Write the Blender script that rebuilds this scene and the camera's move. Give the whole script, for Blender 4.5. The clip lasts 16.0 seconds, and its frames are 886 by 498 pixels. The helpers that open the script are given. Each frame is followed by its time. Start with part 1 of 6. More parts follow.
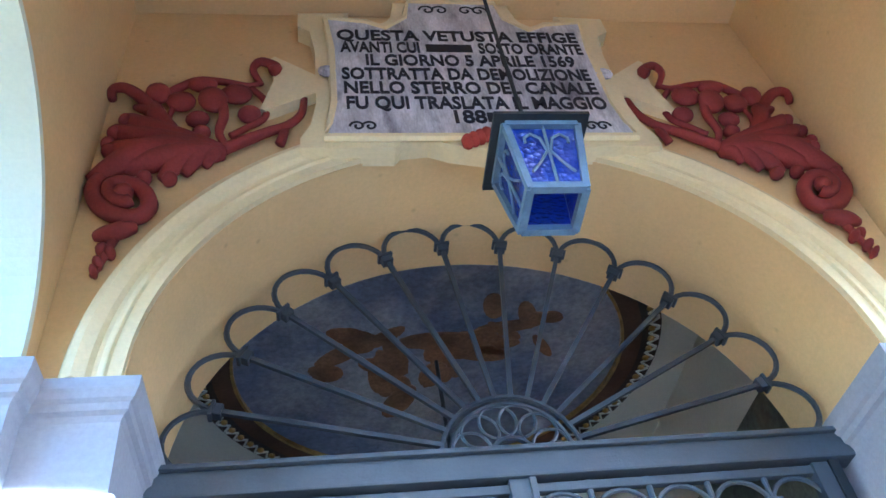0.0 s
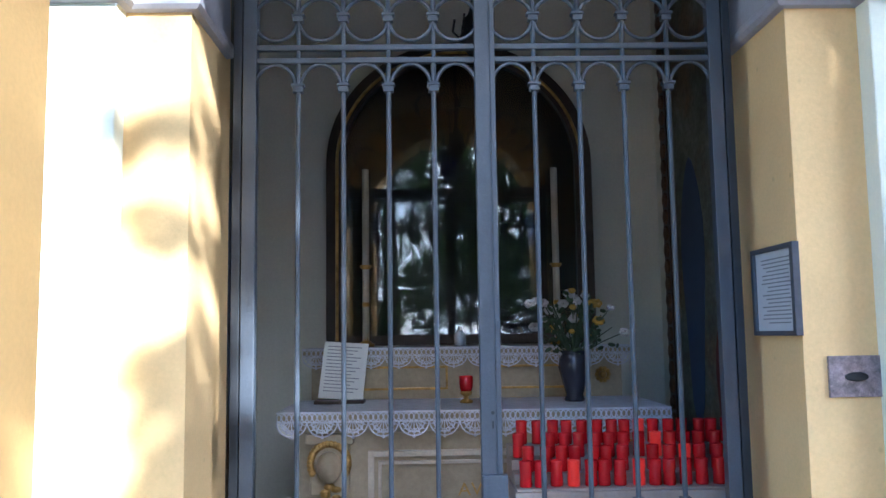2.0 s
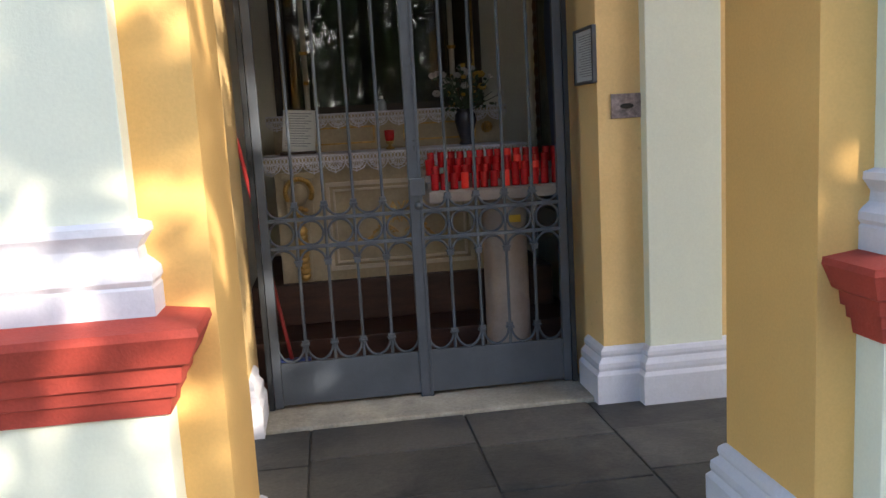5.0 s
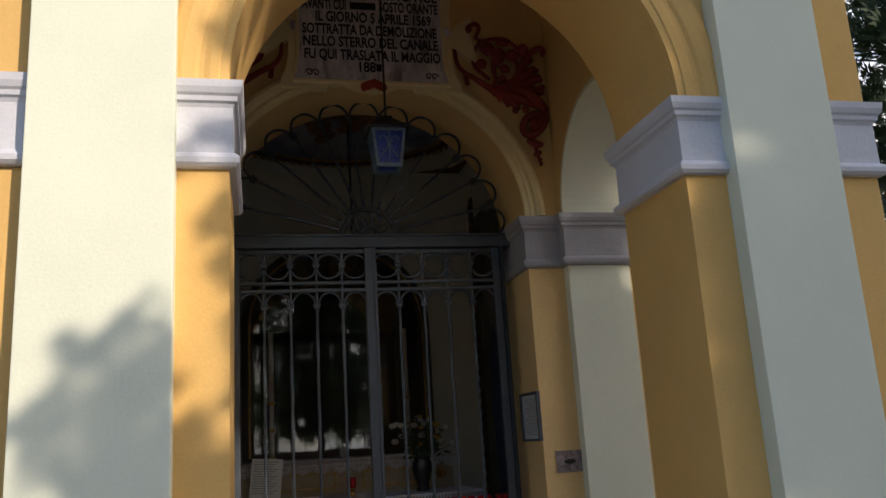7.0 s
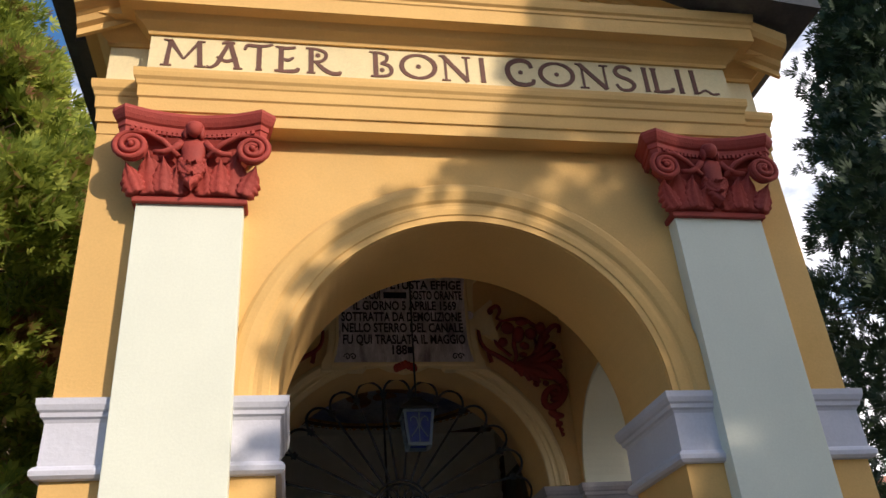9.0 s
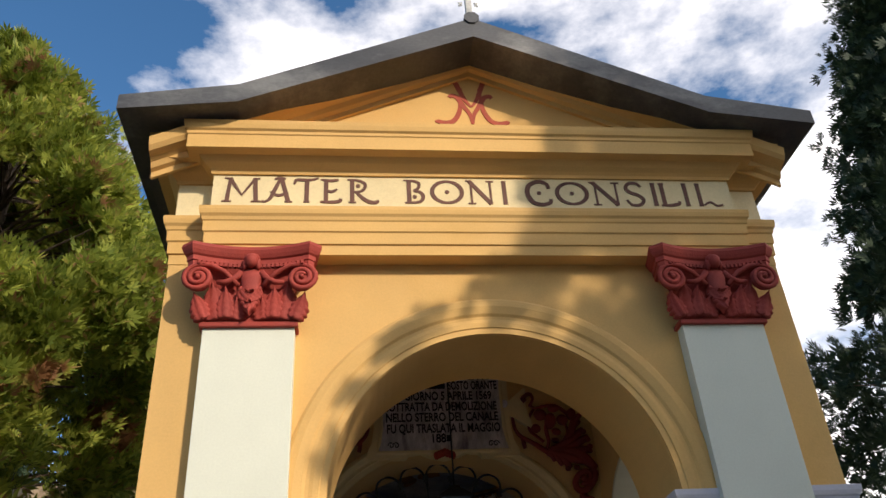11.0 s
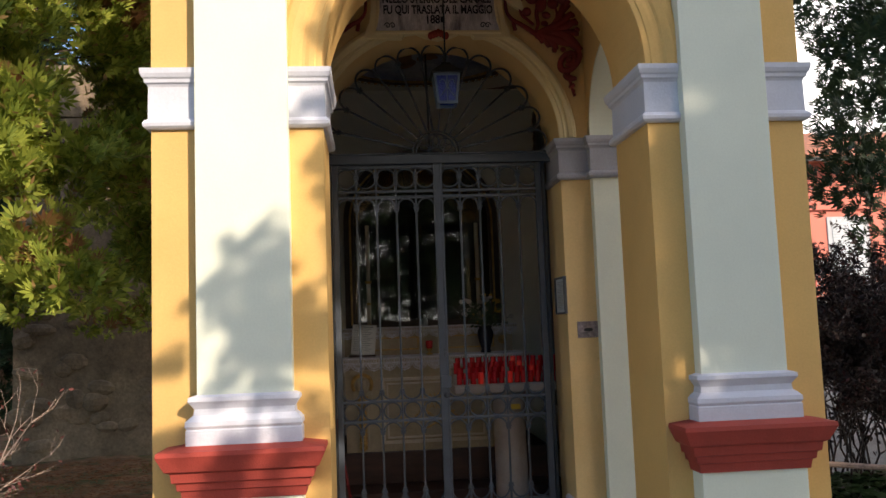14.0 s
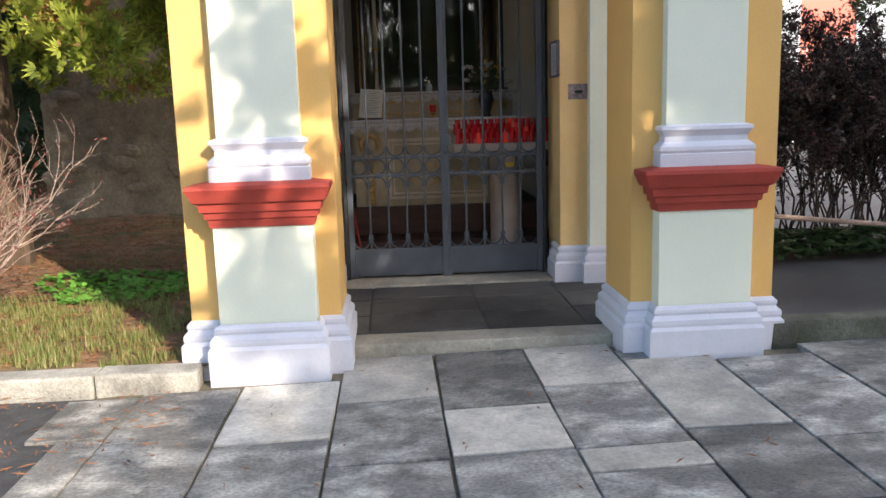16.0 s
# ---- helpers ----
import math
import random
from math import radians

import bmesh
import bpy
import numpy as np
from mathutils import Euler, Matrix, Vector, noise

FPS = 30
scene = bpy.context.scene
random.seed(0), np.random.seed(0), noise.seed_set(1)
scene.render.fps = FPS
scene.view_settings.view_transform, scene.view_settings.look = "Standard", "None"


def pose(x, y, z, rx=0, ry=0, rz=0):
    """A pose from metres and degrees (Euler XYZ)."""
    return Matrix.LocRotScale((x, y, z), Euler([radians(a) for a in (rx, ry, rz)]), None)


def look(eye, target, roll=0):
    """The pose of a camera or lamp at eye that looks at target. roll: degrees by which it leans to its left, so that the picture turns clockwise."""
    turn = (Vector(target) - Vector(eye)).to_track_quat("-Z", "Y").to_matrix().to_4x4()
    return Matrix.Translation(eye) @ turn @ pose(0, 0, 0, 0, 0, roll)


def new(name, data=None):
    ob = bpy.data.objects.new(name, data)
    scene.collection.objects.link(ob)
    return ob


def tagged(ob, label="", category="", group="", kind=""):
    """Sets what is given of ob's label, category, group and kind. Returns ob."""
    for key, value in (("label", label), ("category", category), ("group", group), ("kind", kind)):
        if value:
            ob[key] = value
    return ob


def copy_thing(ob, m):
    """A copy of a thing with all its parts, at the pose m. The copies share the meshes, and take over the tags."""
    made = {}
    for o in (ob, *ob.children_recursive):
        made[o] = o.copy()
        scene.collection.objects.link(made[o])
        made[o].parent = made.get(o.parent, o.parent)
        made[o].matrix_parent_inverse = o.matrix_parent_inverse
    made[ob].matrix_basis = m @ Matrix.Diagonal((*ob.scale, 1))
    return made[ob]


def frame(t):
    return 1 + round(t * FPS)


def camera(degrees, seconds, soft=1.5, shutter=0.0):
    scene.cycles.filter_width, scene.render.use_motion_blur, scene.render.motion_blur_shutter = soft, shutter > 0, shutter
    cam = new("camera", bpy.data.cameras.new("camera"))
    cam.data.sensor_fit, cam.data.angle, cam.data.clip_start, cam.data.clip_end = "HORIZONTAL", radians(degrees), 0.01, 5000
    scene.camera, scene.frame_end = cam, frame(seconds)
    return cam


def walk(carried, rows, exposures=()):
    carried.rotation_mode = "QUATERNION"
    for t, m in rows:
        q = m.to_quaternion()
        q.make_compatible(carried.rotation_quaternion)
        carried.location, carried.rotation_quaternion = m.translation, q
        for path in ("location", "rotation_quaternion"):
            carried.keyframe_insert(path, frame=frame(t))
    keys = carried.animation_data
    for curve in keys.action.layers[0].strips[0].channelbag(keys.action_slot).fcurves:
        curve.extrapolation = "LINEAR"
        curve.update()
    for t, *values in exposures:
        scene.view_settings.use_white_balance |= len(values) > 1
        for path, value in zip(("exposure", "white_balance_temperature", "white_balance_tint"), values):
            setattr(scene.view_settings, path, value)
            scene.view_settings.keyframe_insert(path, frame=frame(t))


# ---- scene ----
cam = camera(56.3, 16.0)
PATH = [
    (0, (-0.573, 0.378, 1.925), (-0.281, 1.752, 3.349), -9.9),
    (0.5, (-0.542, 0.178, 1.911), (-0.272, 1.602, 3.289), -9.7),
    (1, (-0.37, -0.134, 1.944), (-0.232, 1.543, 3.025), -4.1),
    (1.5, (-0.344, -0.401, 1.928), (-0.25, 1.502, 2.535), -1.1),
    (2, (-0.3, -0.555, 1.776), (-0.261, 1.434, 1.979), -0.8),
    (2.5, (-0.207, -0.717, 1.698), (-0.193, 1.271, 1.485), -1.5),
    (3, (-0.221, -0.978, 1.705), (-0.134, 0.989, 1.35), -2.7),
    (3.2, (-0.241, -1.078, 1.692), (-0.123, 0.885, 1.331), -2.6),
    (5.3, (-0.604, -2.256, 1.607), (-0.322, -0.294, 1.339), -3.3),
    (5.5, (-0.663, -2.319, 1.65), (-0.352, -0.348, 1.515), -3.2),
    (6, (-0.812, -2.462, 1.721), (-0.431, -0.513, 1.962), -0.8),
    (6.5, (-0.807, -2.535, 1.773), (-0.385, -0.605, 2.082), -3.2),
    (7, (-0.77, -2.7, 1.788), (-0.33, -0.802, 2.239), -3.5),
    (7.5, (-0.79, -2.828, 1.868), (-0.348, -0.99, 2.52), -4.0),
    (8, (-0.857, -2.938, 1.903), (-0.428, -1.163, 2.719), -4.8),
    (8.5, (-0.848, -3.072, 1.899), (-0.446, -1.337, 2.809), -5.0),
    (9, (-0.789, -3.225, 1.898), (-0.443, -1.51, 2.866), -4.5),
    (9.5, (-0.782, -3.353, 1.91), (-0.461, -1.676, 2.95), -4.9),
    (9.7, (-0.795, -3.428, 1.932), (-0.478, -1.766, 2.998), -5.4),
    (11.8, (-0.732, -3.901, 1.927), (-0.542, -2.229, 3.009), -2.9),
    (12, (-0.735, -3.898, 1.916), (-0.528, -2.182, 2.922), -2.8),
    (12.5, (-0.775, -3.901, 1.862), (-0.511, -2.071, 2.625), -2.9),
    (13, (-0.724, -3.981, 1.811), (-0.48, -2.064, 2.327), -1.7),
    (13.5, (-0.649, -4.073, 1.719), (-0.456, -2.109, 2.044), -1.7),
    (14, (-0.636, -4.141, 1.693), (-0.46, -2.158, 1.88), -2.1),
    (14.5, (-0.657, -4.221, 1.673), (-0.451, -2.232, 1.697), -2.7),
    (15, (-0.621, -4.365, 1.596), (-0.465, -2.379, 1.421), -2.0),
    (15.5, (-0.545, -4.521, 1.563), (-0.455, -2.543, 1.284), -1.3),
    (16, (-0.522, -4.659, 1.537), (-0.41, -2.691, 1.202), -1.7),
]
EXPOSURES = [(0, 4.15, 4600, 5), (0.5, 3.95, 4600, 5), (1, 3.65, 4450, 3), (1.5, 3.2, 4500, 4), (2, 2.9, 5100, 10), (2.5, 2.5, 6100, 16), (3.2, 2.1, 6400, 16), (5.3, 1.7, 7100, 12), (6, 1.1, 6900, 13), (7, 0.5, 7100, 13), (8, 0.4, 7100, 15), (9, 0.45, 6900, 16), (12, 0.3, 7200, 13), (13, 0.6, 7300, 13), (14, 0.92, 7300, 14), (15, 1.35, 7200, 14), (16, 1.65, 7000, 13)]
walk(cam, [(t, look(eye, target, roll)) for t, eye, target, roll in PATH], EXPOSURES)

# ---- light ----
SUN_AZ, SUN_EL = 33.0, 27.0          # degrees from the facade's normal to the right, and above the horizon
to_sun = Vector((math.sin(radians(SUN_AZ)) * math.cos(radians(SUN_EL)), -math.cos(radians(SUN_AZ)) * math.cos(radians(SUN_EL)), math.sin(radians(SUN_EL))))
sun = new("sun", bpy.data.lights.new("sun", "SUN"))
sun.data.energy, sun.data.angle, sun.data.color = 2.85, radians(0.55), (1.0, 0.92, 0.80)
sun.matrix_world = Matrix.Translation((6, -9, 9)) @ to_sun.to_track_quat("Z", "Y").to_matrix().to_4x4()

world = bpy.data.worlds.new("sky")
scene.world = world
world.use_nodes = True
wn, wl = world.node_tree.nodes, world.node_tree.links
wn.clear()
sky = wn.new("ShaderNodeTexSky")
sky.sky_type, sky.sun_disc = "NISHITA", False
sky.sun_elevation, sky.sun_rotation = radians(SUN_EL), math.atan2(to_sun.x, to_sun.y)
sky.air_density, sky.dust_density, sky.ozone_density = 1.0, 0.6, 1.5
tc, mp = wn.new("ShaderNodeTexCoord"), wn.new("ShaderNodeMapping")
mp.inputs["Scale"].default_value = (1.0, 1.0, 1.9)
cl = wn.new("ShaderNodeTexNoise")
cl.inputs["Scale"].default_value, cl.inputs["Detail"].default_value, cl.inputs["Roughness"].default_value = 2.3, 9.0, 0.58
ramp = wn.new("ShaderNodeValToRGB")
ramp.color_ramp.elements[0].position, ramp.color_ramp.elements[1].position = 0.34, 0.50
mixc, bg, wo = wn.new("ShaderNodeMixRGB"), wn.new("ShaderNodeBackground"), wn.new("ShaderNodeOutputWorld")
mixc.inputs["Color2"].default_value = (9.6, 9.7, 10.0, 1)
wl.new(tc.outputs["Generated"], mp.inputs["Vector"]); wl.new(mp.outputs[0], cl.inputs["Vector"])
lean = wn.new("ShaderNodeVectorMath")
lean.operation, lean.inputs[1].default_value = "DOT_PRODUCT", (0.30, 0.0, -0.22)      # the clouds stand thicker to the east and low
addc = wn.new("ShaderNodeMath")
addc.operation = "ADD"
wl.new(tc.outputs["Generated"], lean.inputs[0])
wl.new(cl.outputs["Fac"], addc.inputs[0]); wl.new(lean.outputs["Value"], addc.inputs[1]); wl.new(addc.outputs[0], ramp.inputs[0]); wl.new(ramp.outputs[0], mixc.inputs["Fac"])
hs = wn.new("ShaderNodeHueSaturation")
hs.inputs["Saturation"].default_value, hs.inputs["Value"].default_value = 1.3, 0.95
wl.new(sky.outputs[0], hs.inputs["Color"]); wl.new(hs.outputs[0], mixc.inputs["Color1"]); wl.new(mixc.outputs[0], bg.inputs["Color"])
bg.inputs["Strength"].default_value = 0.15
wl.new(bg.outputs[0], wo.inputs[0])


# ---- materials ----
def mat(name, base, rough=0.8, metal=0.0, var=0.12, scale=3.0, grain=60.0, bump=0.15, second=None, spots=0.0, spec=0.4, per_piece=0.0, stretch=(1, 1, 1), amount=0.5):
    """A painted or mineral surface: two scales of tone, fine relief, a second colour in patches, small dark spots."""
    m = bpy.data.materials.new(name)
    m.use_nodes = True
    n, l = m.node_tree.nodes, m.node_tree.links
    b = n["Principled BSDF"]
    b.inputs["Roughness"].default_value, b.inputs["Metallic"].default_value = rough, metal
    b.inputs["Specular IOR Level"].default_value = spec
    co = n.new("ShaderNodeTexCoord")
    mpg = n.new("ShaderNodeMapping")
    mpg.inputs["Scale"].default_value = stretch
    l.new(co.outputs["Object"], mpg.inputs["Vector"])

    def tex(s, d, r=0.55):
        t = n.new("ShaderNodeTexNoise")
        t.inputs["Scale"].default_value, t.inputs["Detail"].default_value, t.inputs["Roughness"].default_value = s, d, r
        l.new(mpg.outputs[0], t.inputs["Vector"])
        return t

    def blend(kind, fac, a, c):
        x = n.new("ShaderNodeMixRGB")
        x.blend_type = kind
        for sock, v in (("Fac", fac), ("Color1", a), ("Color2", c)):
            if isinstance(v, bpy.types.NodeSocket):
                l.new(v, x.inputs[sock])
            else:
                x.inputs[sock].default_value = v if sock == "Fac" else (*v, 1)
        return x.outputs[0]

    def stretchv(sock, lo, hi, a, c):
        r = n.new("ShaderNodeMapRange")
        for k, v in zip(("From Min", "From Max", "To Min", "To Max"), (lo, hi, a, c)):
            r.inputs[k].default_value = v
        l.new(sock, r.inputs["Value"])
        return r.outputs[0]

    big, small = tex(scale, 5), tex(grain, 4, 0.65)
    dark = tuple(c * (1 - var * 1.6) for c in base)
    light = tuple(min(0.95, c * (1 + var)) for c in base)
    col = blend("MIX", stretchv(big.outputs["Fac"], 0.32, 0.68, 0, 1), dark, light)
    if second:
        t2 = tex(scale * 0.55, 8, 0.65)
        col = blend("MIX", stretchv(t2.outputs["Fac"], 1.0 - amount - 0.06, 1.0 - amount + 0.10, 0, 1), col, second)
    g = stretchv(small.outputs["Fac"], 0.3, 0.7, 1 - var, 1 + var * 0.6)
    comb = n.new("ShaderNodeCombineColor")
    for k in ("Red", "Green", "Blue"):
        l.new(g, comb.inputs[k])
    col = blend("MULTIPLY", 1.0, col, comb.outputs[0])
    if spots:
        v = n.new("ShaderNodeTexVoronoi")
        v.inputs["Scale"].default_value = 9.0
        l.new(mpg.outputs[0], v.inputs["Vector"])
        col = blend("MIX", stretchv(v.outputs["Distance"], 0.03, 0.10, spots, 0), col, tuple(c * 0.35 for c in base))
    if per_piece:
        oi = n.new("ShaderNodeObjectInfo")
        pv = stretchv(oi.outputs["Random"], 0, 1, 1 - per_piece, 1 + per_piece)
        cb = n.new("ShaderNodeCombineColor")
        for k in ("Red", "Green", "Blue"):
            l.new(pv, cb.inputs[k])
        col = blend("MULTIPLY", 1.0, col, cb.outputs[0])
    l.new(col, b.inputs["Base Color"])
    l.new(stretchv(big.outputs["Fac"], 0.3, 0.7, max(0.02, rough - 0.08), min(1, rough + 0.08)), b.inputs["Roughness"])
    if bump:
        wide = tex(scale * 3, 3)
        h = n.new("ShaderNodeMath")
        h.operation = "MULTIPLY_ADD"
        h.inputs[1].default_value = 2.5
        l.new(wide.outputs["Fac"], h.inputs[0]); l.new(small.outputs["Fac"], h.inputs[2])
        bp = n.new("ShaderNodeBump")
        bp.inputs["Strength"].default_value, bp.inputs["Distance"].default_value = bump, 0.01
        l.new(h.outputs[0], bp.inputs["Height"]); l.new(bp.outputs[0], b.inputs["Normal"])
    return m


def plain(name, base, rough=0.5, metal=0.0, trans=0.0, emit=None, power=0.0, alpha=1.0, coat=0.0):
    m = bpy.data.materials.new(name)
    m.use_nodes = True
    b = m.node_tree.nodes["Principled BSDF"]
    b.inputs["Base Color"].default_value = (*base, 1)
    b.inputs["Roughness"].default_value, b.inputs["Metallic"].default_value = rough, metal
    b.inputs["Transmission Weight"].default_value, b.inputs["Alpha"].default_value = trans, alpha
    b.inputs["Coat Weight"].default_value = coat
    if emit:
        b.inputs["Emission Color"].default_value, b.inputs["Emission Strength"].default_value = (*emit, 1), power
    return m


YELLOW = mat("ochre_plaster", (0.72, 0.44, 0.155), 0.85, var=0.05, scale=1.6, grain=90, bump=0.10, second=(0.66, 0.39, 0.125), amount=0.42)
CREAM = mat("cream_plaster", (0.80, 0.66, 0.38), 0.85, var=0.06, scale=2.2, grain=80, bump=0.12, second=(0.76, 0.61, 0.34), amount=0.4)
PALE = mat("pale_green_white_plaster", (0.72, 0.74, 0.62), 0.8, var=0.04, scale=1.3, grain=90, bump=0.08, second=(0.69, 0.71, 0.60), amount=0.4)
TRIM = mat("lavender_grey_plaster", (0.60, 0.60, 0.66), 0.8, var=0.05, scale=2.5, grain=70, bump=0.12, second=(0.53, 0.53, 0.58), amount=0.38)
SCROLLRED = mat("dark_red_stucco", (0.24, 0.035, 0.032), 0.75, var=0.15, scale=5, grain=120, bump=0.18)
RED = mat("red_oxide_plaster", (0.36, 0.050, 0.035), 0.75, var=0.12, scale=5, grain=120, bump=0.15)
IRON = mat("grey_painted_iron", (0.055, 0.068, 0.088), 0.42, 0.0, var=0.12, scale=8, grain=150, bump=0.10, spec=0.6)
DARKIRON = mat("dark_iron", (0.03, 0.035, 0.042), 0.5, 0.3, var=0.15, scale=9, grain=150, bump=0.1)
SLATE = mat("dark_sheet_metal", (0.085, 0.087, 0.09), 0.5, 0.2, var=0.18, scale=2, grain=40, bump=0.05, second=(0.20, 0.20, 0.19), amount=0.45, stretch=(1, 1, 2))
LETTER = mat("brown_lettering_paint", (0.16, 0.075, 0.055), 0.8, var=0.12, scale=20, grain=160, bump=0.05)
INTERIOR = mat("chapel_white_plaster", (0.78, 0.755, 0.66), 0.9, var=0.06, scale=1.2, grain=60, bump=0.08)
GRANITE = mat("grey_granite", (0.35, 0.335, 0.305), 0.65, var=0.45, scale=4.5, grain=55, bump=0.5, second=(0.14, 0.137, 0.13), amount=0.52, per_piece=0.35, stretch=(1, 1.3, 1))
STEP = mat("worn_stone_step", (0.37, 0.34, 0.28), 0.75, var=0.2, scale=3, grain=60, bump=0.3, second=(0.20, 0.185, 0.155), amount=0.42)
DARKSTONE = mat("dark_floor_stone", (0.105, 0.096, 0.085), 0.6, var=0.2, scale=2.5, grain=60, bump=0.25, second=(0.045, 0.045, 0.045), amount=0.5, per_piece=0.2)
KERB = mat("weathered_kerb_stone", (0.30, 0.285, 0.25), 0.85, var=0.32, scale=4, grain=80, bump=0.35, second=(0.17, 0.165, 0.14), amount=0.40, per_piece=0.12)
ASPHALT = mat("asphalt", (0.055, 0.055, 0.056), 0.9, var=0.25, scale=6, grain=140, bump=0.5)
SOIL = mat("soil_and_litter", (0.27, 0.155, 0.09), 0.95, var=0.3, scale=5, grain=90, bump=0.6, second=(0.075, 0.085, 0.03), amount=0.48)
JOINT = mat("sandy_joint", (0.16, 0.135, 0.095), 0.95, var=0.25, scale=8, grain=120, bump=0.4, second=(0.05, 0.06, 0.025), amount=0.4)
OLDWALL = mat("old_rough_wall", (0.26, 0.19, 0.13), 0.95, var=0.3, scale=1.6, grain=30, bump=0.6, second=(0.42, 0.32, 0.21), amount=0.42)
# darker copy of TRIM: the portico's shade is put into the band's colour
TRIMSHADE = mat("shaded_grey_plaster_band", (0.36, 0.36, 0.40), 0.8, var=0.08, scale=2.5, grain=70, bump=0.12, second=(0.29, 0.29, 0.32), amount=0.4)
# same ochre as YELLOW; the cooler light inside is put into a paler tone
INNERLIT = mat("inside_lit_ochre_plaster", (0.74, 0.51, 0.235), 0.85, var=0.06, scale=1.6, grain=80, bump=0.12, second=(0.69, 0.46, 0.20), amount=0.42, spots=0.25)


# ---- mesh helpers ----
def finish(name, bm, material, parent=None, label="", smooth=False):
    me = bpy.data.meshes.new(name)
    bmesh.ops.recalc_face_normals(bm, faces=bm.faces[:])
    bm.to_mesh(me)
    bm.free()
    for mm in material if isinstance(material, (list, tuple)) else [material]:
        me.materials.append(mm)
    if smooth:
        for p in me.polygons:
            p.use_smooth = True
    ob = new(name, me)
    if parent:
        ob.parent = parent
    if label:
        ob["label"] = label
    return ob


def part(name, bm, material, parent, label="", smooth=False):
    return finish(name, bm, material, parent, label, smooth)


def thing(name, label, category, group="", at=(0, 0, 0), kind=""):
    ob = new(name)
    ob.empty_display_size = 0.05
    ob.location = at
    return tagged(ob, label, category, group, kind)


def structure(name, bm, material, label, category, smooth=False):
    return tagged(finish(name, bm, material, smooth=smooth), label, category, kind="structure")


def box(bm, x0, x1, y0, y1, z0, z1, bevel=0.0, m=None):
    vs = [bm.verts.new((x, y, z)) for x in (x0, x1) for y in (y0, y1) for z in (z0, z1)]
    fs = [bm.faces.new([vs[i] for i in q]) for q in ((0, 1, 3, 2), (4, 6, 7, 5), (0, 4, 5, 1), (2, 3, 7, 6), (0, 2, 6, 4), (1, 5, 7, 3))]
    if bevel:
        es = {e for f in fs for e in f.edges}
        made = bmesh.ops.bevel(bm, geom=list(es), offset=bevel, segments=2, affect="EDGES", profile=0.6)
        vs = list({v for f in made["faces"] for v in f.verts} | {v for v in vs if v.is_valid})
    if m:
        bmesh.ops.transform(bm, matrix=m, verts=vs)
    return bm


def B():
    return bmesh.new()


def sweep(bm, profile, path, closed=False):
    """A moulding: profile of (out, z), swept along a plan path; out is to the path's right, corners mitred."""
    pts = [Vector((p[0], p[1])) for p in path]
    n = len(pts)
    rings = []
    for i, p in enumerate(pts):
        ways = []
        if closed or i > 0:
            ways.append((p - pts[i - 1]).normalized())
        if closed or i < n - 1:
            ways.append((pts[(i + 1) % n] - p).normalized())
        norms = [Vector((w.y, -w.x)) for w in ways]
        if len(norms) == 2:
            s = norms[0] + norms[1]
            off = s * (2.0 / max(0.2, s.length_squared)) if s.length_squared > 1e-6 else norms[0]
        else:
            off = norms[0]
        rings.append([bm.verts.new((p.x + off.x * o, p.y + off.y * o, z)) for o, z in profile])
    m = len(profile)
    for i in range(n if closed else n - 1):
        a, b = rings[i], rings[(i + 1) % n]
        for j in range(m - 1):
            bm.faces.new((a[j], b[j], b[j + 1], a[j + 1]))
    if not closed:
        bm.faces.new(rings[0]); bm.faces.new(rings[-1])
    return bm


def extrude_poly(bm, poly, axis, a, b, m=None):
    """A flat outline, pushed from a to b along x, y or z."""
    def at(u, v, w):
        return {"x": (w, u, v), "y": (u, w, v), "z": (u, v, w)}[axis]
    lo, hi = [bm.verts.new(at(u, v, a)) for u, v in poly], [bm.verts.new(at(u, v, b)) for u, v in poly]
    bm.faces.new(lo); bm.faces.new(hi)
    for i in range(len(poly)):
        j = (i + 1) % len(poly)
        bm.faces.new((lo[i], lo[j], hi[j], hi[i]))
    if m:
        bmesh.ops.transform(bm, matrix=m, verts=lo + hi)
    return bm


def arc(cx, cz, a, b, t0, t1, n):
    return [(cx + a * math.cos(radians(t0 + (t1 - t0) * i / n)), cz + b * math.sin(radians(t0 + (t1 - t0) * i / n))) for i in range(n + 1)]


def tube(bm, pts, r, sides=6, flat=1.0, closed=False, taper=None):
    """A bar of round or flattened section along points."""
    pts = [Vector(p) for p in pts]
    n = len(pts)
    rings = []
    ref = None
    for i, p in enumerate(pts):
        a = pts[i - 1] if (i > 0 or closed) else p
        c = pts[(i + 1) % n] if (i < n - 1 or closed) else p
        d = (c - a).normalized()
        if ref is None:
            ref = Vector((0, 1, 0)) if abs(d.y) < 0.9 else Vector((1, 0, 0))
        u = (ref - d * ref.dot(d)).normalized()
        v = d.cross(u)
        ref = u
        rr = r * (taper(i / (n - 1)) if taper else 1)
        off = math.pi / sides
        rings.append([bm.verts.new(p + u * (rr * flat * math.cos(off + 2 * math.pi * k / sides)) + v * (rr * math.sin(off + 2 * math.pi * k / sides))) for k in range(sides)])
    for i in range(n if closed else n - 1):
        q, w = rings[i], rings[(i + 1) % n]
        for k in range(sides):
            bm.faces.new((q[k], q[(k + 1) % sides], w[(k + 1) % sides], w[k]))
    if not closed:
        bm.faces.new(rings[0]); bm.faces.new(rings[-1])
    return bm


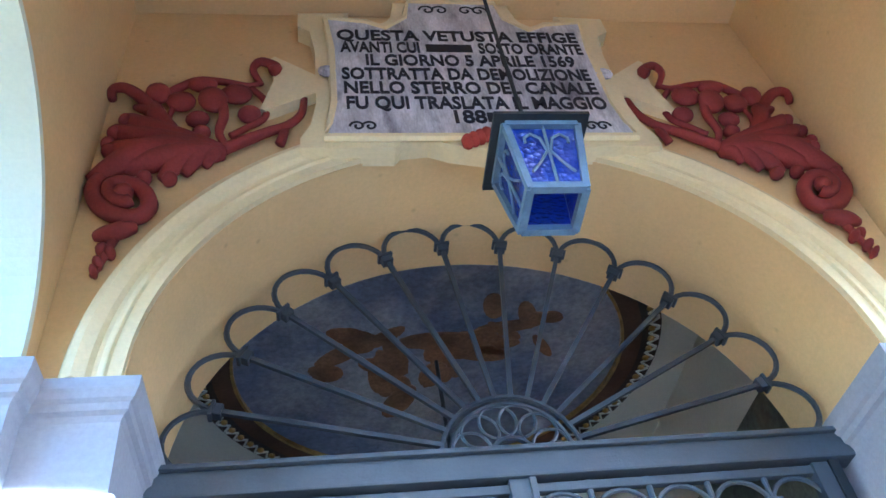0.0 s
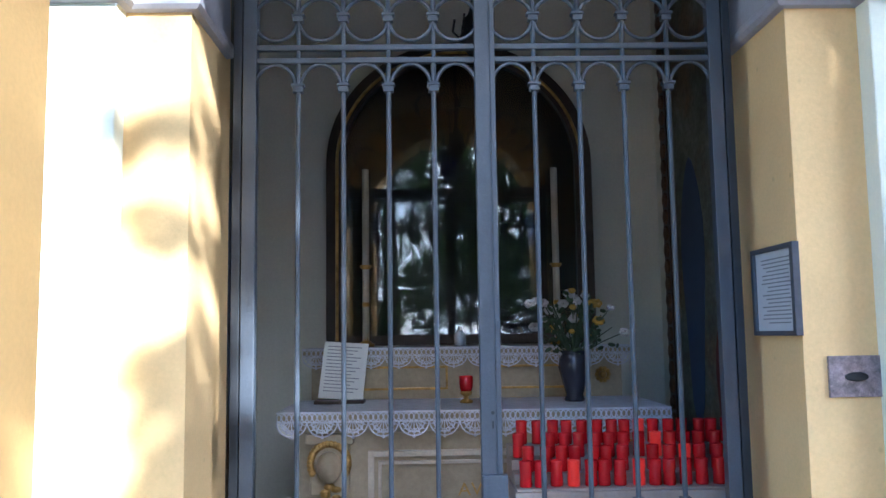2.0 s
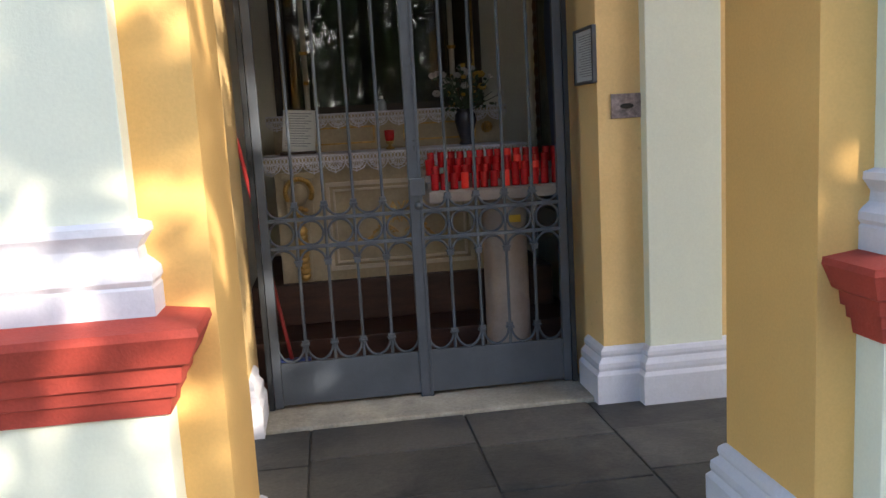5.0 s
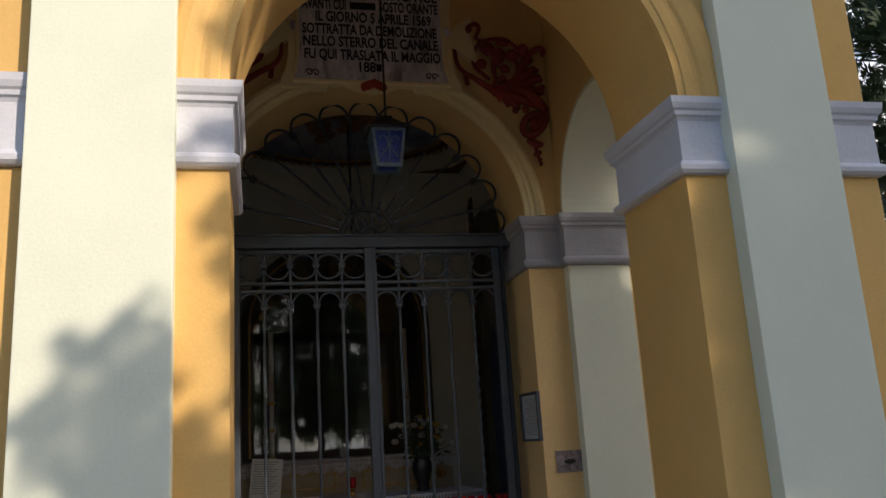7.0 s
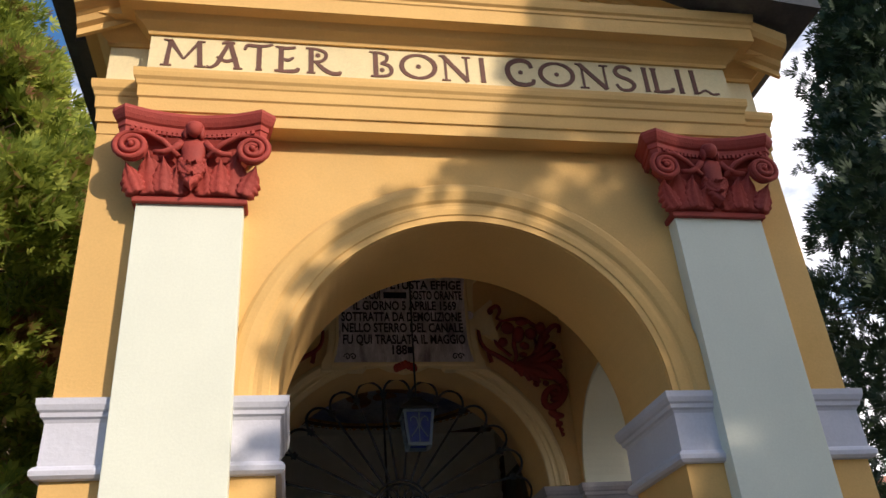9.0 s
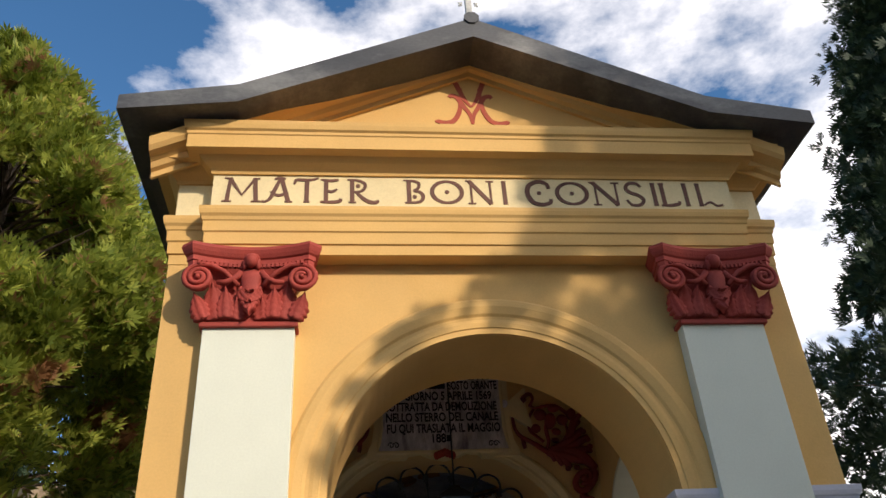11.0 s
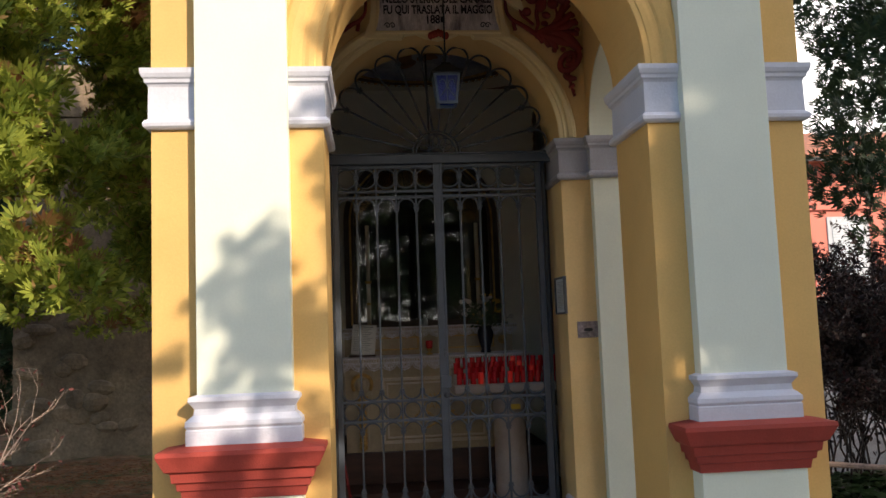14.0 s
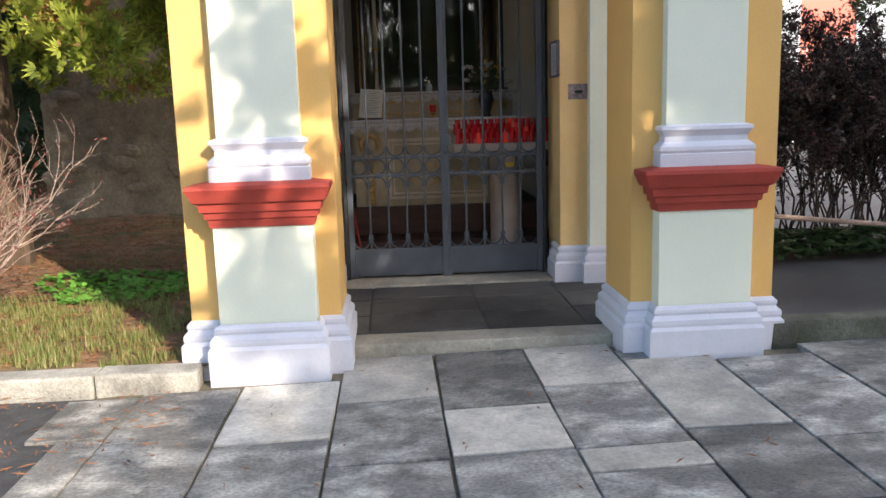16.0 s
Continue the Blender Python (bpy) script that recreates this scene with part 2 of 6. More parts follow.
def lathe(bm, profile, sides=16, at=(0, 0, 0), m=None):
    rings, made = [], []
    for r, z in profile:
        ring = [bm.verts.new((at[0] + r * math.cos(2 * math.pi * k / sides), at[1] + r * math.sin(2 * math.pi * k / sides), at[2] + z)) for k in range(sides)]
        rings.append(ring); made += ring
    for a, b in zip(rings, rings[1:]):
        for k in range(sides):
            bm.faces.new((a[k], a[(k + 1) % sides], b[(k + 1) % sides], b[k]))
    bm.faces.new(rings[0]); bm.faces.new(rings[-1])
    if m:
        bmesh.ops.transform(bm, matrix=m, verts=made)
    return bm


def blob(bm, c, r, seg=8, rot=None):
    """A rounded lump with three radii."""
    res = bmesh.ops.create_uvsphere(bm, u_segments=seg, v_segments=max(4, seg // 2 + 1), radius=1.0)
    m = Matrix.Translation(c) @ (rot or Matrix()) @ Matrix.Diagonal((*r, 1))
    bmesh.ops.transform(bm, matrix=m, verts=res["verts"])
    return bm


def lettering(name, text, x0, x1, y, z0, height, material, parent, depth=0.003, slant=0.0, bold=0.0):
    """A line of the built-in font, fitted to a width, standing upright and facing -y."""
    cu = bpy.data.curves.new(name, "FONT")
    cu.body, cu.size, cu.extrude, cu.offset, cu.align_x, cu.resolution_u = text, 1.0, 0.01, bold, "LEFT", 3
    tmp = bpy.data.objects.new(name, cu)
    scene.collection.objects.link(tmp)
    me = bpy.data.meshes.new_from_object(tmp.evaluated_get(bpy.context.evaluated_depsgraph_get()))
    bpy.data.objects.remove(tmp)
    co = np.array([v.co for v in me.vertices])
    lo, hi = co.min(0), co.max(0)
    sx, sz = (x1 - x0) / (hi[0] - lo[0]), height / 0.69
    for v in me.vertices:
        x, up, d = v.co
        v.co = (x0 + (x - lo[0]) * sx + slant * up * sz, y - (depth if d > 0 else 0.0), z0 + up * sz)
    me.name = name
    me.materials.clear()
    me.materials.append(material)
    ob = new(name, me)
    ob.parent = parent
    return ob


# ---- large structure ----
AX = -0.10                              # the axis of the chapel behind the portico
SPRING, R_IN, R_OUT = 3.05, 0.857, 1.065
FRONT, PIER_BACK, WALL_X, JAMB = 0.08, 0.645, 1.72, 0.857
INNER, IN_A, IN_B, IN_Z = 1.87, 0.90, 0.83, 3.07
FLOOR = 0.13

bm = B()
arch_poly = [(-WALL_X, -0.2), (-JAMB, -0.2), (-JAMB, SPRING)] + arc(0, SPRING, R_IN, R_IN, 180, 0, 48) + [(JAMB, SPRING), (JAMB, -0.2), (WALL_X, -0.2), (WALL_X, 4.44), (-WALL_X, 4.44)]
extrude_poly(bm, arch_poly, "y", FRONT, PIER_BACK)
box(bm, -1.5, 1.5, 0.06, PIER_BACK, 4.441, 5.12)
structure("wall_front", bm, YELLOW, "ochre plastered portico wall with a round arch", "wall")

# the inner wall with the gate's arch, its reveals a little splayed
bm = B()
hw = IN_A
inner_poly = [(AX - 1.75, -0.2), (AX - hw, -0.2), (AX - hw, IN_Z)] + arc(AX, IN_Z, hw, IN_B, 180, 0, 48) + [(AX + hw, IN_Z), (AX + hw, -0.2), (AX + 1.95, -0.2), (AX + 1.95, 4.85), (AX - 1.75, 4.85)]
extrude_poly(bm, inner_poly, "y", INNER, 2.36)
structure("wall_inner", bm, [INNERLIT], "ochre plastered inner wall with an arched gateway", "wall")

SIDE_R, SIDE_L, SIDE_W = 1.02, -1.195, 0.39   # inner faces of the side arches, and their thickness
PROUD = INNER - 0.075                   # the pale pilaster strips stand proud of the inner wall
for side, xs, name in ((1, SIDE_R, "wall_east"), (-1, SIDE_L, "wall_west")):
    x0, x1 = sorted((xs, xs + side * SIDE_W))
    mid, half = (PIER_BACK + PROUD) / 2, (PROUD - PIER_BACK) / 2
    # ochre spandrel over the open side arch
    bm = B()
    poly = [(PIER_BACK + 0.002, SPRING + 0.02)] + arc(mid, SPRING + 0.02, half - 0.002, half, 180, 0, 40)[1:-1] + [(PROUD - 0.002, SPRING + 0.02), (INNER - 0.002, SPRING + 0.02), (INNER - 0.002, 4.85), (PIER_BACK + 0.002, 4.85)]
    extrude_poly(bm, poly, "x", x0, x1)
    structure(name, bm, INNERLIT, "ochre plastered wall over the portico's open side arch", "wall")
    # pale soffit of the arch
    bm = B()
    ring = arc(mid, SPRING + 0.02, half - 0.004, half - 0.004, 180, 0, 40)
    back = arc(mid, SPRING + 0.02, half + 0.02, half + 0.02, 180, 0, 40)
    rows_ = [[bm.verts.new((x, y, z)) for y, z in q] for x, q in ((x0 - 0.003, ring), (x1 + 0.003, ring), (x1 + 0.003, back), (x0 - 0.003, back))]
    for p, q in zip(rows_, rows_[1:] + rows_[:1]):
        for k in range(40):
            bm.faces.new((p[k], p[k + 1], q[k + 1], q[k]))
    for k in (0, 40):
        bm.faces.new([r[k] for r in rows_])
    structure("arch_soffit", bm, PALE, "pale plastered soffit of the open side arch", "arch")
    # pale strip that carries the arch
    bm = B()
    box(bm, x0, x1, PROUD, INNER + 0.002, -0.1, SPRING + 0.018, 0.006)
    structure("trim_pilaster_strip", bm, PALE, "pale plastered pilaster strip beside the gateway", "wall panel")
bm = B()
box(bm, -WALL_X, WALL_X, PIER_BACK + 0.002, INNER - 0.002, 4.7, 4.85)
structure("ceiling", bm, INNERLIT, "ochre plastered portico ceiling", "ceiling")

# chapel room
CH_L, CH_R, CH_B, CH_C = AX - 1.22, AX + 1.22, 4.45, 4.20
for name, q in (("wall_chapel_west", (CH_L - 0.25, CH_L, 2.362, CH_B + 0.25, 0, 4.85)), ("wall_chapel_east", (CH_R, CH_R + 0.25, 2.362, CH_B + 0.25, 0, 4.85)),
                ("wall_chapel_back", (CH_L, CH_R, CH_B, CH_B + 0.25, 0, 4.85))):
    bm = B()
    box(bm, *q)
    structure(name, bm, INTERIOR, "off-white plastered wall of the chapel", "wall")
bm = B()
box(bm, CH_L, CH_R, 2.362, CH_B, CH_C, 4.45)
structure("ceiling_chapel", bm, INTERIOR, "off-white plastered ceiling of the chapel", "ceiling")
bm = B()
box(bm, CH_L, CH_R, 2.1, CH_B, 0.0, FLOOR)
TERRA = mat("red_floor_tiles", (0.16, 0.045, 0.03), 0.55, var=0.2, scale=4, grain=60, bump=0.15, per_piece=0.15)
structure("floor_chapel", bm, TERRA, "dull red tiled floor of the chapel", "floor")

# archivolts
def archivolt(name, cx, z, a, b, y, proud, w, label, prof=None):
    bm = B()
    prof = prof or ((0.0, 0.0), (0.0, 0.55), (0.03, 0.55), (0.035, 0.75), (w * 0.30, 0.75), (w * 0.40, 0.55), (w * 0.48, 0.55), (w * 0.55, 0.9), (w * 0.75, 1.2), (w * 0.92, 0.95), (w, 0.5), (w, 0.0))
    rings = []
    for i in range(65):
        t = math.pi * i / 64
        rings.append([bm.verts.new((cx + (a + o) * math.cos(t), y - p * proud + (0.004 if p == 0 else 0), z + (b + o) * math.sin(t))) for o, p in prof])
    for q, r in zip(rings, rings[1:]):
        for j in range(len(prof) - 1):
            bm.faces.new((q[j], r[j], r[j + 1], q[j + 1]))
    bm.faces.new(rings[0]); bm.faces.new(rings[-1])
    return structure(name, bm, CREAM if "inner" in name else YELLOW, label, "moulding")


archivolt("trim_archivolt_front", 0, SPRING, R_IN + 0.002, R_IN + 0.002, FRONT, 0.030, 0.21, "ochre moulded archivolt round the front arch")
archivolt("trim_archivolt_inner", AX, IN_Z, IN_A + 0.002, IN_B + 0.002, INNER, 0.035, 0.13, "cream moulded archivolt round the gateway arch")

# imposts: grey bands round the piers
IMPOST = ((0.0, 2.735), (0.022, 2.738), (0.034, 2.750), (0.036, 2.768), (0.026, 2.782), (0.014, 2.790), (0.012, 2.955), (0.018, 2.968), (0.028, 2.975), (0.030, 2.992), (0.038, 3.000), (0.046, 3.020), (0.048, 3.046), (0.0, 3.056))
for side in (-1, 1):
    bm = B()
    a, b = (side * WALL_X, side * JAMB)
    path = [(-WALL_X, PIER_BACK), (-WALL_X, FRONT), (-JAMB, FRONT), (-JAMB, PIER_BACK), (-WALL_X, PIER_BACK)]
    if side > 0:
        path = [(WALL_X, PIER_BACK), (JAMB, PIER_BACK), (JAMB, FRONT), (WALL_X, FRONT), (WALL_X, PIER_BACK)]
    sweep(bm, IMPOST, path)
    structure("trim_impost_front", bm, TRIM, "lavender-grey moulded impost band round the portico pier", "moulding")
    bm = B()
    xo = SIDE_R + SIDE_W if side > 0 else SIDE_L - SIDE_W
    path = [(AX + hw, 2.30), (AX + hw, INNER), (SIDE_R, INNER), (SIDE_R, PROUD), (xo, PROUD), (xo, INNER), (AX + 1.94, INNER)] if side > 0 else [(AX - 1.74, INNER), (xo, INNER), (xo, PROUD), (SIDE_L, PROUD), (SIDE_L, INNER), (AX - hw, INNER), (AX - hw, 2.30)]
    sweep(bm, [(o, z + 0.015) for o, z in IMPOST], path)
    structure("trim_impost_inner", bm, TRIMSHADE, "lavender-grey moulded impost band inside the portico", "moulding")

# white plinth mouldings at the foot of the walls
PLINTH = ((0.0, -0.05), (0.055, -0.05), (0.058, 0.225), (0.050, 0.235), (0.042, 0.245), (0.046, 0.262), (0.044, 0.285), (0.030, 0.300), (0.020, 0.312), (0.026, 0.328), (0.024, 0.345), (0.008, 0.362), (0.0, 0.366))
for side in (-1, 1):
    bm = B()
    path = [(-WALL_X, PIER_BACK), (-WALL_X, FRONT), (-JAMB, FRONT), (-JAMB, PIER_BACK), (-WALL_X, PIER_BACK)] if side < 0 else [(WALL_X, PIER_BACK), (JAMB, PIER_BACK), (JAMB, FRONT), (WALL_X, FRONT), (WALL_X, PIER_BACK)]
    sweep(bm, PLINTH, path)
    structure("baseboard_front", bm, TRIM, "white-grey moulded plinth round the portico pier", "moulding")
    bm = B()
    xo = SIDE_R + SIDE_W if side > 0 else SIDE_L - SIDE_W
    path = [(AX + hw, 2.13), (AX + hw, INNER), (SIDE_R, INNER), (SIDE_R, PROUD), (xo, PROUD), (xo, INNER), (AX + 1.94, INNER)] if side > 0 else [(AX - 1.74, INNER), (xo, INNER), (xo, PROUD), (SIDE_L, PROUD), (SIDE_L, INNER), (AX - hw, INNER), (AX - hw, 2.13)]
    sweep(bm, [(o, z + 0.05) for o, z in PLINTH], path)
    structure("baseboard_inner", bm, TRIM, "white-grey moulded plinth inside the portico", "moulding")

# entablature, breaking forward over the pilasters
BRK, FRZ = 1.515, -0.02
ENT = [(-WALL_X, 4.9), (-WALL_X, FRONT), (-BRK, FRONT), (-BRK, FRZ), (BRK, FRZ), (BRK, FRONT), (WALL_X, FRONT), (WALL_X, 4.9)]
bm = B()
sweep(bm, ((-0.1, 4.345), (0.004, 4.345), (0.004, 4.405), (0.014, 4.410), (0.016, 4.480), (0.024, 4.488), (0.026, 4.548), (0.032, 4.556), (0.036, 4.575), (0.046, 4.590), (0.050, 4.615), (0.050, 4.637), (-0.02, 4.642), (-0.1, 4.642)), ENT)
structure("trim_architrave", bm, YELLOW, "ochre stepped and moulded architrave", "moulding")
bm = B()
sweep(bm, ((-0.1, 4.643), (0.0, 4.643), (0.0, 4.880), (-0.1, 4.880)), ENT)
structure("trim_frieze", bm, CREAM, "ochre frieze with painted inscription", "moulding")
bm = B()
sweep(bm, ((-0.1, 4.881), (0.012, 4.881), (0.016, 4.900), (0.030, 4.915), (0.055, 4.935), (0.075, 4.962), (0.080, 4.968), (0.140, 4.972), (0.140, 5.060), (0.146, 5.066), (0.146, 5.085), (0.158, 5.096), (0.164, 5.125), (0.166, 5.150), (-0.1, 5.165)), ENT)
structure("trim_cornice", bm, YELLOW, "ochre projecting cornice above the frieze", "moulding")

# pediment
TY, SL = 0.0, 0.455
APEX = 5.70
bm = B()
extrude_poly(bm, [(-1.80, 5.165), (1.80, 5.165), (1.80, APEX - 1.80 * SL + 0.35), (0, APEX + 0.12), (-1.80, APEX - 1.80 * SL + 0.35)], "y", TY, 0.3)
structure("wall_pediment", bm, YELLOW, "ochre plastered pediment wall", "wall")
RAKE = ((0.0, -0.02), (0.02, -0.02), (0.02, 0.018), (0.045, 0.030), (0.06, 0.060), (0.09, 0.075), (0.13, 0.085), (0.15, 0.11), (0.165, 0.16), (0.0, 0.17))
for side in (-1, 1):
    bm = B()
    rings = []
    for d in (0.0, 1.86):
        rings.append([bm.verts.new((side * d, TY - o, APEX - d * SL + h + 0.02)) for o, h in RAKE])
    for j in range(len(RAKE) - 1):
        bm.faces.new((rings[0][j], rings[1][j], rings[1][j + 1], rings[0][j + 1]))
    bm.faces.new(rings[0]); bm.faces.new(rings[1])
    structure("trim_raking_cornice", bm, YELLOW, "ochre raking cornice of the pediment", "moulding")

# roof: sheet metal with flared eaves
roof = thing("roof", "dark grey sheet-metal gable roof with flared eaves", "roof", kind="structure")
for side in (-1, 1):
    bm = B()
    top = [(0.0, 5.925), (1.38, 5.315), (2.02, 5.215)]
    poly = [(side * x, z) for x, z in top] + [(side * x, z - t) for (x, z), t in zip(top[::-1], (0.10, 0.13, 0.16))]
    extrude_poly(bm, poly, "y", -0.30, 5.1)
    part("roof_slope", bm, SLATE, roof)
    bm = B()
    poly = [(side * x, z) for x, z in ((0.0, 5.760), (1.36, 5.180), (1.95, 5.110), (1.95, 5.06), (0.0, 5.70))]
    extrude_poly(bm, poly, "y", 0.25, 5.05)
    part("soffit", bm, SLATE, roof)
bm = B()
tube(bm, [(0, -0.31, 5.925), (0, 5.1, 5.925)], 0.05, 8)
part("ridge_cap", bm, SLATE, roof)

# pilasters
def pilaster(side, label):
    cx = side * 1.26
    p = thing("pilaster", label, "pilaster", "pilasters of the portico", (cx, 0, 0))
    bm = B(); box(bm, -0.23, 0.23, 0.0, FRONT + 0.02, 1.385, 3.93, 0.004); part("shaft", bm, PALE, p)
    bm = B(); sweep(bm, ((-0.1, 1.170), (0.045, 1.170), (0.045, 1.240), (0.040, 1.247), (0.048, 1.261), (0.046, 1.283), (0.030, 1.299), (0.014, 1.311), (0.010, 1.340), (0.026, 1.365), (0.036, 1.377), (0.034, 1.397), (0.0, 1.407), (-0.1, 1.407)), [(-0.23, FRONT + 0.03), (-0.23, 0.0), (0.23, 0.0), (0.23, FRONT + 0.03)])
    part("base_moulding", bm, TRIM, p, "lavender-grey moulded pilaster base")
    bm = B(); sweep(bm, ((-0.1, 0.920), (0.012, 0.920), (0.020, 0.965), (0.034, 0.971), (0.038, 1.005), (0.054, 1.011), (0.060, 1.053), (0.082, 1.065), (0.110, 1.125), (0.116, 1.137), (0.112, 1.157), (0.0, 1.171), (-0.1, 1.171)), [(-0.275, FRONT + 0.03), (-0.275, -0.045), (0.275, -0.045), (0.275, FRONT + 0.03)])
    part("red_ledge", bm, RED, p, "stepped red ledge")
    bm = B(); box(bm, -0.275, 0.275, -0.045, FRONT + 0.02, 0.2, 0.925, 0.004); part("pedestal", bm, PALE, p)
    bm = B(); sweep(bm, [(o + 0.006, z) for o, z in PLINTH], [(-0.275, FRONT + 0.03), (-0.275, -0.045), (0.275, -0.045), (0.275, FRONT + 0.03)])
    part("plinth", bm, TRIM, p, "white-grey moulded plinth")
    return p


PILASTERS = [pilaster(-1, "pale plastered pilaster with red carved capital, partly sunlit"), pilaster(1, "pale plastered pilaster with red carved capital, in tree shade")]

# ground
bm = B()
box(bm, -400, 400, -400, 400, -0.5, 0.0)
structure("ground", bm, ASPHALT, "dark asphalt ground reaching to the horizon", "ground")
bm = B()
box(bm, SIDE_L - SIDE_W, SIDE_R + SIDE_W, 0.32, INNER + 0.05, -0.1, FLOOR - 0.012)
structure("floor", bm, DARKSTONE, "dark worn stone floor of the portico", "floor")


# ---- carved capitals ----
def acanthus(bm, x, z, length, width, lean, y):
    """A carved leaf: a ribbed blade with toothed lobes, its tip rolling forward."""
    n, half = 18, 4
    ca, sa = math.cos(radians(lean)), math.sin(radians(lean))
    rows = []
    for i in range(n + 1):
        u = i / n
        w = width * (0.55 + 0.6 * math.sin(math.pi * min(1.0, 0.15 + 0.85 * u))) * (1 - u ** 5) * (0.72 + 0.28 * abs(math.sin(u * math.pi * 4.5)))
        row = []
        for j in range(-half, half + 1):
            v = j / half
            a, h = w * v, length * u - 0.18 * width * abs(v) * math.sin(math.pi * u)
            out = 0.012 + 0.030 * u ** 3 + 0.010 * (1 - abs(v)) + 0.006 * math.cos(v * 9.0) - 0.012 * v * v
            row.append(bm.verts.new((x + a * ca + h * sa, y - out, z + h * ca - a * sa)))
        rows.append(row)
    for p, q in zip(rows, rows[1:]):
        for j in range(2 * half):
            bm.faces.new((p[j], p[j + 1], q[j + 1], q[j]))
    rim = [r[0] for r in rows] + rows[-1][1:-1] + [r[-1] for r in reversed(rows)] + rows[0][-2:0:-1]
    back = [bm.verts.new((v.co.x, y + 0.02, v.co.z)) for v in rim]
    for k in range(len(rim)):
        m = (k + 1) % len(rim)
        bm.faces.new((rim[k], rim[m], back[m], back[k]))


def capital(p):
    cap = B()
    box(cap, -0.247, 0.247, -0.022, 0.1, 3.918, 3.945, 0.006)
    box(cap, -0.236, 0.236, -0.012, 0.1, 3.945, 3.958, 0.004)
    rings = []
    for z, w, y in ((3.958, 0.215, -0.008), (4.05, 0.205, -0.010), (4.14, 0.210, -0.018), (4.20, 0.235, -0.040), (4.235, 0.262, -0.060)):
        rings.append([cap.verts.new(q) for q in ((-w, 0.09, z), (-w, y, z), (w, y, z), (w, 0.09, z))])
    for a, b in zip(rings, rings[1:]):
        for k in range(3):
            cap.faces.new((a[k], a[k + 1], b[k + 1], b[k]))
    body = part("capital", cap, RED, p, "red carved figured capital")
    curve = [(-0.295 + 0.59 * i / 14, -0.055 - 0.062 * (2 * i / 14 - 1) ** 2) for i in range(15)]
    path = [(-0.300, 0.10), (-0.335, -0.085)] + curve + [(0.335, -0.085), (0.300, 0.10)]
    bm = B()
    sweep(bm, ((-0.03, 4.232), (-0.012, 4.236), (-0.010, 4.262), (-0.004, 4.266), (-0.004, 4.292), (0.006, 4.300), (0.016, 4.318), (0.024, 4.340), (0.022, 4.358), (0.008, 4.368), (-0.03, 4.370)), path)
    part("abacus", bm, RED, body)
    bm = B()
    for i in range(25):
        x = -0.262 + 0.524 * i / 24
        y = -0.055 - 0.062 * (x / 0.295) ** 2
        box(bm, x - 0.007, x + 0.007, y - 0.006, y + 0.02, 4.242, 4.262)
    part("dentil_row", bm, RED, body)
    for side in (-1, 1):
        bm = B()
        c = Vector((side * 0.262, -0.088, 4.165))
        pts = []
        for i in range(34):
            a = i / 33 * 4.3 * math.pi
            r = 0.078 * (1 - 0.80 * i / 33)
            pts.append(c + Vector((side * r * math.sin(a), -0.010 * i / 33, r * math.cos(a))))
        tube(bm, [c + Vector((-side * 0.20, 0.03, -0.03)), c + Vector((-side * 0.13, 0.02, 0.045)), c + Vector((-side * 0.06, 0.005, 0.078))] + pts, 0.0145, 6)
        blob(bm, c + Vector((0, 0.022, 0)), (0.070, 0.03, 0.070), 12)
        blob(bm, c + Vector((0, -0.012, 0)), (0.015, 0.015, 0.015))
        part("volute", bm, RED, body, smooth=True)
        # acanthus leaves climbing to the volute
        for x, z, L, w, lean in ((0.165, 3.955, 0.205, 0.075, 8), (0.075, 3.955, 0.115, 0.060, -6), (0.225, 3.955, 0.150, 0.050, 22), (0.118, 3.960, 0.165, 0.055, 2)):
            bm = B()
            acanthus(bm, side * x, z, L, w, side * lean, -0.016 if w > 0.055 else -0.026)
            part("leaf", bm, RED, body, smooth=True)
    # plain figure-like boss in the middle, ending in foliage
    bm = B()
    blob(bm, (0, -0.088, 4.268), (0.034, 0.034, 0.042), 14)
    blob(bm, (0, -0.074, 4.285), (0.043, 0.034, 0.034), 12)
    for side in (-1, 1):
        blob(bm, (side * 0.034, -0.072, 4.255), (0.014, 0.022, 0.036), 8)
        tube(bm, [(side * 0.050, -0.058, 4.212), (side * 0.080, -0.060, 4.178), (side * 0.125, -0.066, 4.150), (side * 0.170, -0.062, 4.152)], 0.018, 8, taper=lambda q: 1.1 - 0.4 * q)
    rows_ = []
    for z, w, d in ((4.235, 0.020, 0.020), (4.225, 0.052, 0.026), (4.205, 0.064, 0.034), (4.165, 0.054, 0.036), (4.125, 0.048, 0.032), (4.090, 0.058, 0.034), (4.060, 0.050, 0.028)):
        rows_.append([bm.verts.new((w * math.cos(t), -0.045 - d * math.sin(t), z)) for t in np.linspace(0, math.pi, 11)])
    for p0, p1 in zip(rows_, rows_[1:]):
        for k in range(10):
            bm.faces.new((p0[k], p0[k + 1], p1[k + 1], p1[k]))
    part("central_boss", bm, RED, body, smooth=True)
    for x, z, L, w, lean in ((0.0, 4.095, 0.125, 0.048, 180), (-0.045, 4.100, 0.095, 0.040, 142), (0.045, 4.100, 0.095, 0.040, -142), (-0.060, 4.110, 0.085, 0.032, 105), (0.060, 4.110, 0.085, 0.032, -105)):
        bm = B()
        acanthus(bm, x, z, L, w, lean, -0.050)
        part("leaf", bm, RED, body, smooth=True)


for p in PILASTERS:
    capital(p)

# ---- painted inscription and monogram ----
ins = thing("inscription", "brown painted capital letters on the ochre frieze", "inscription")


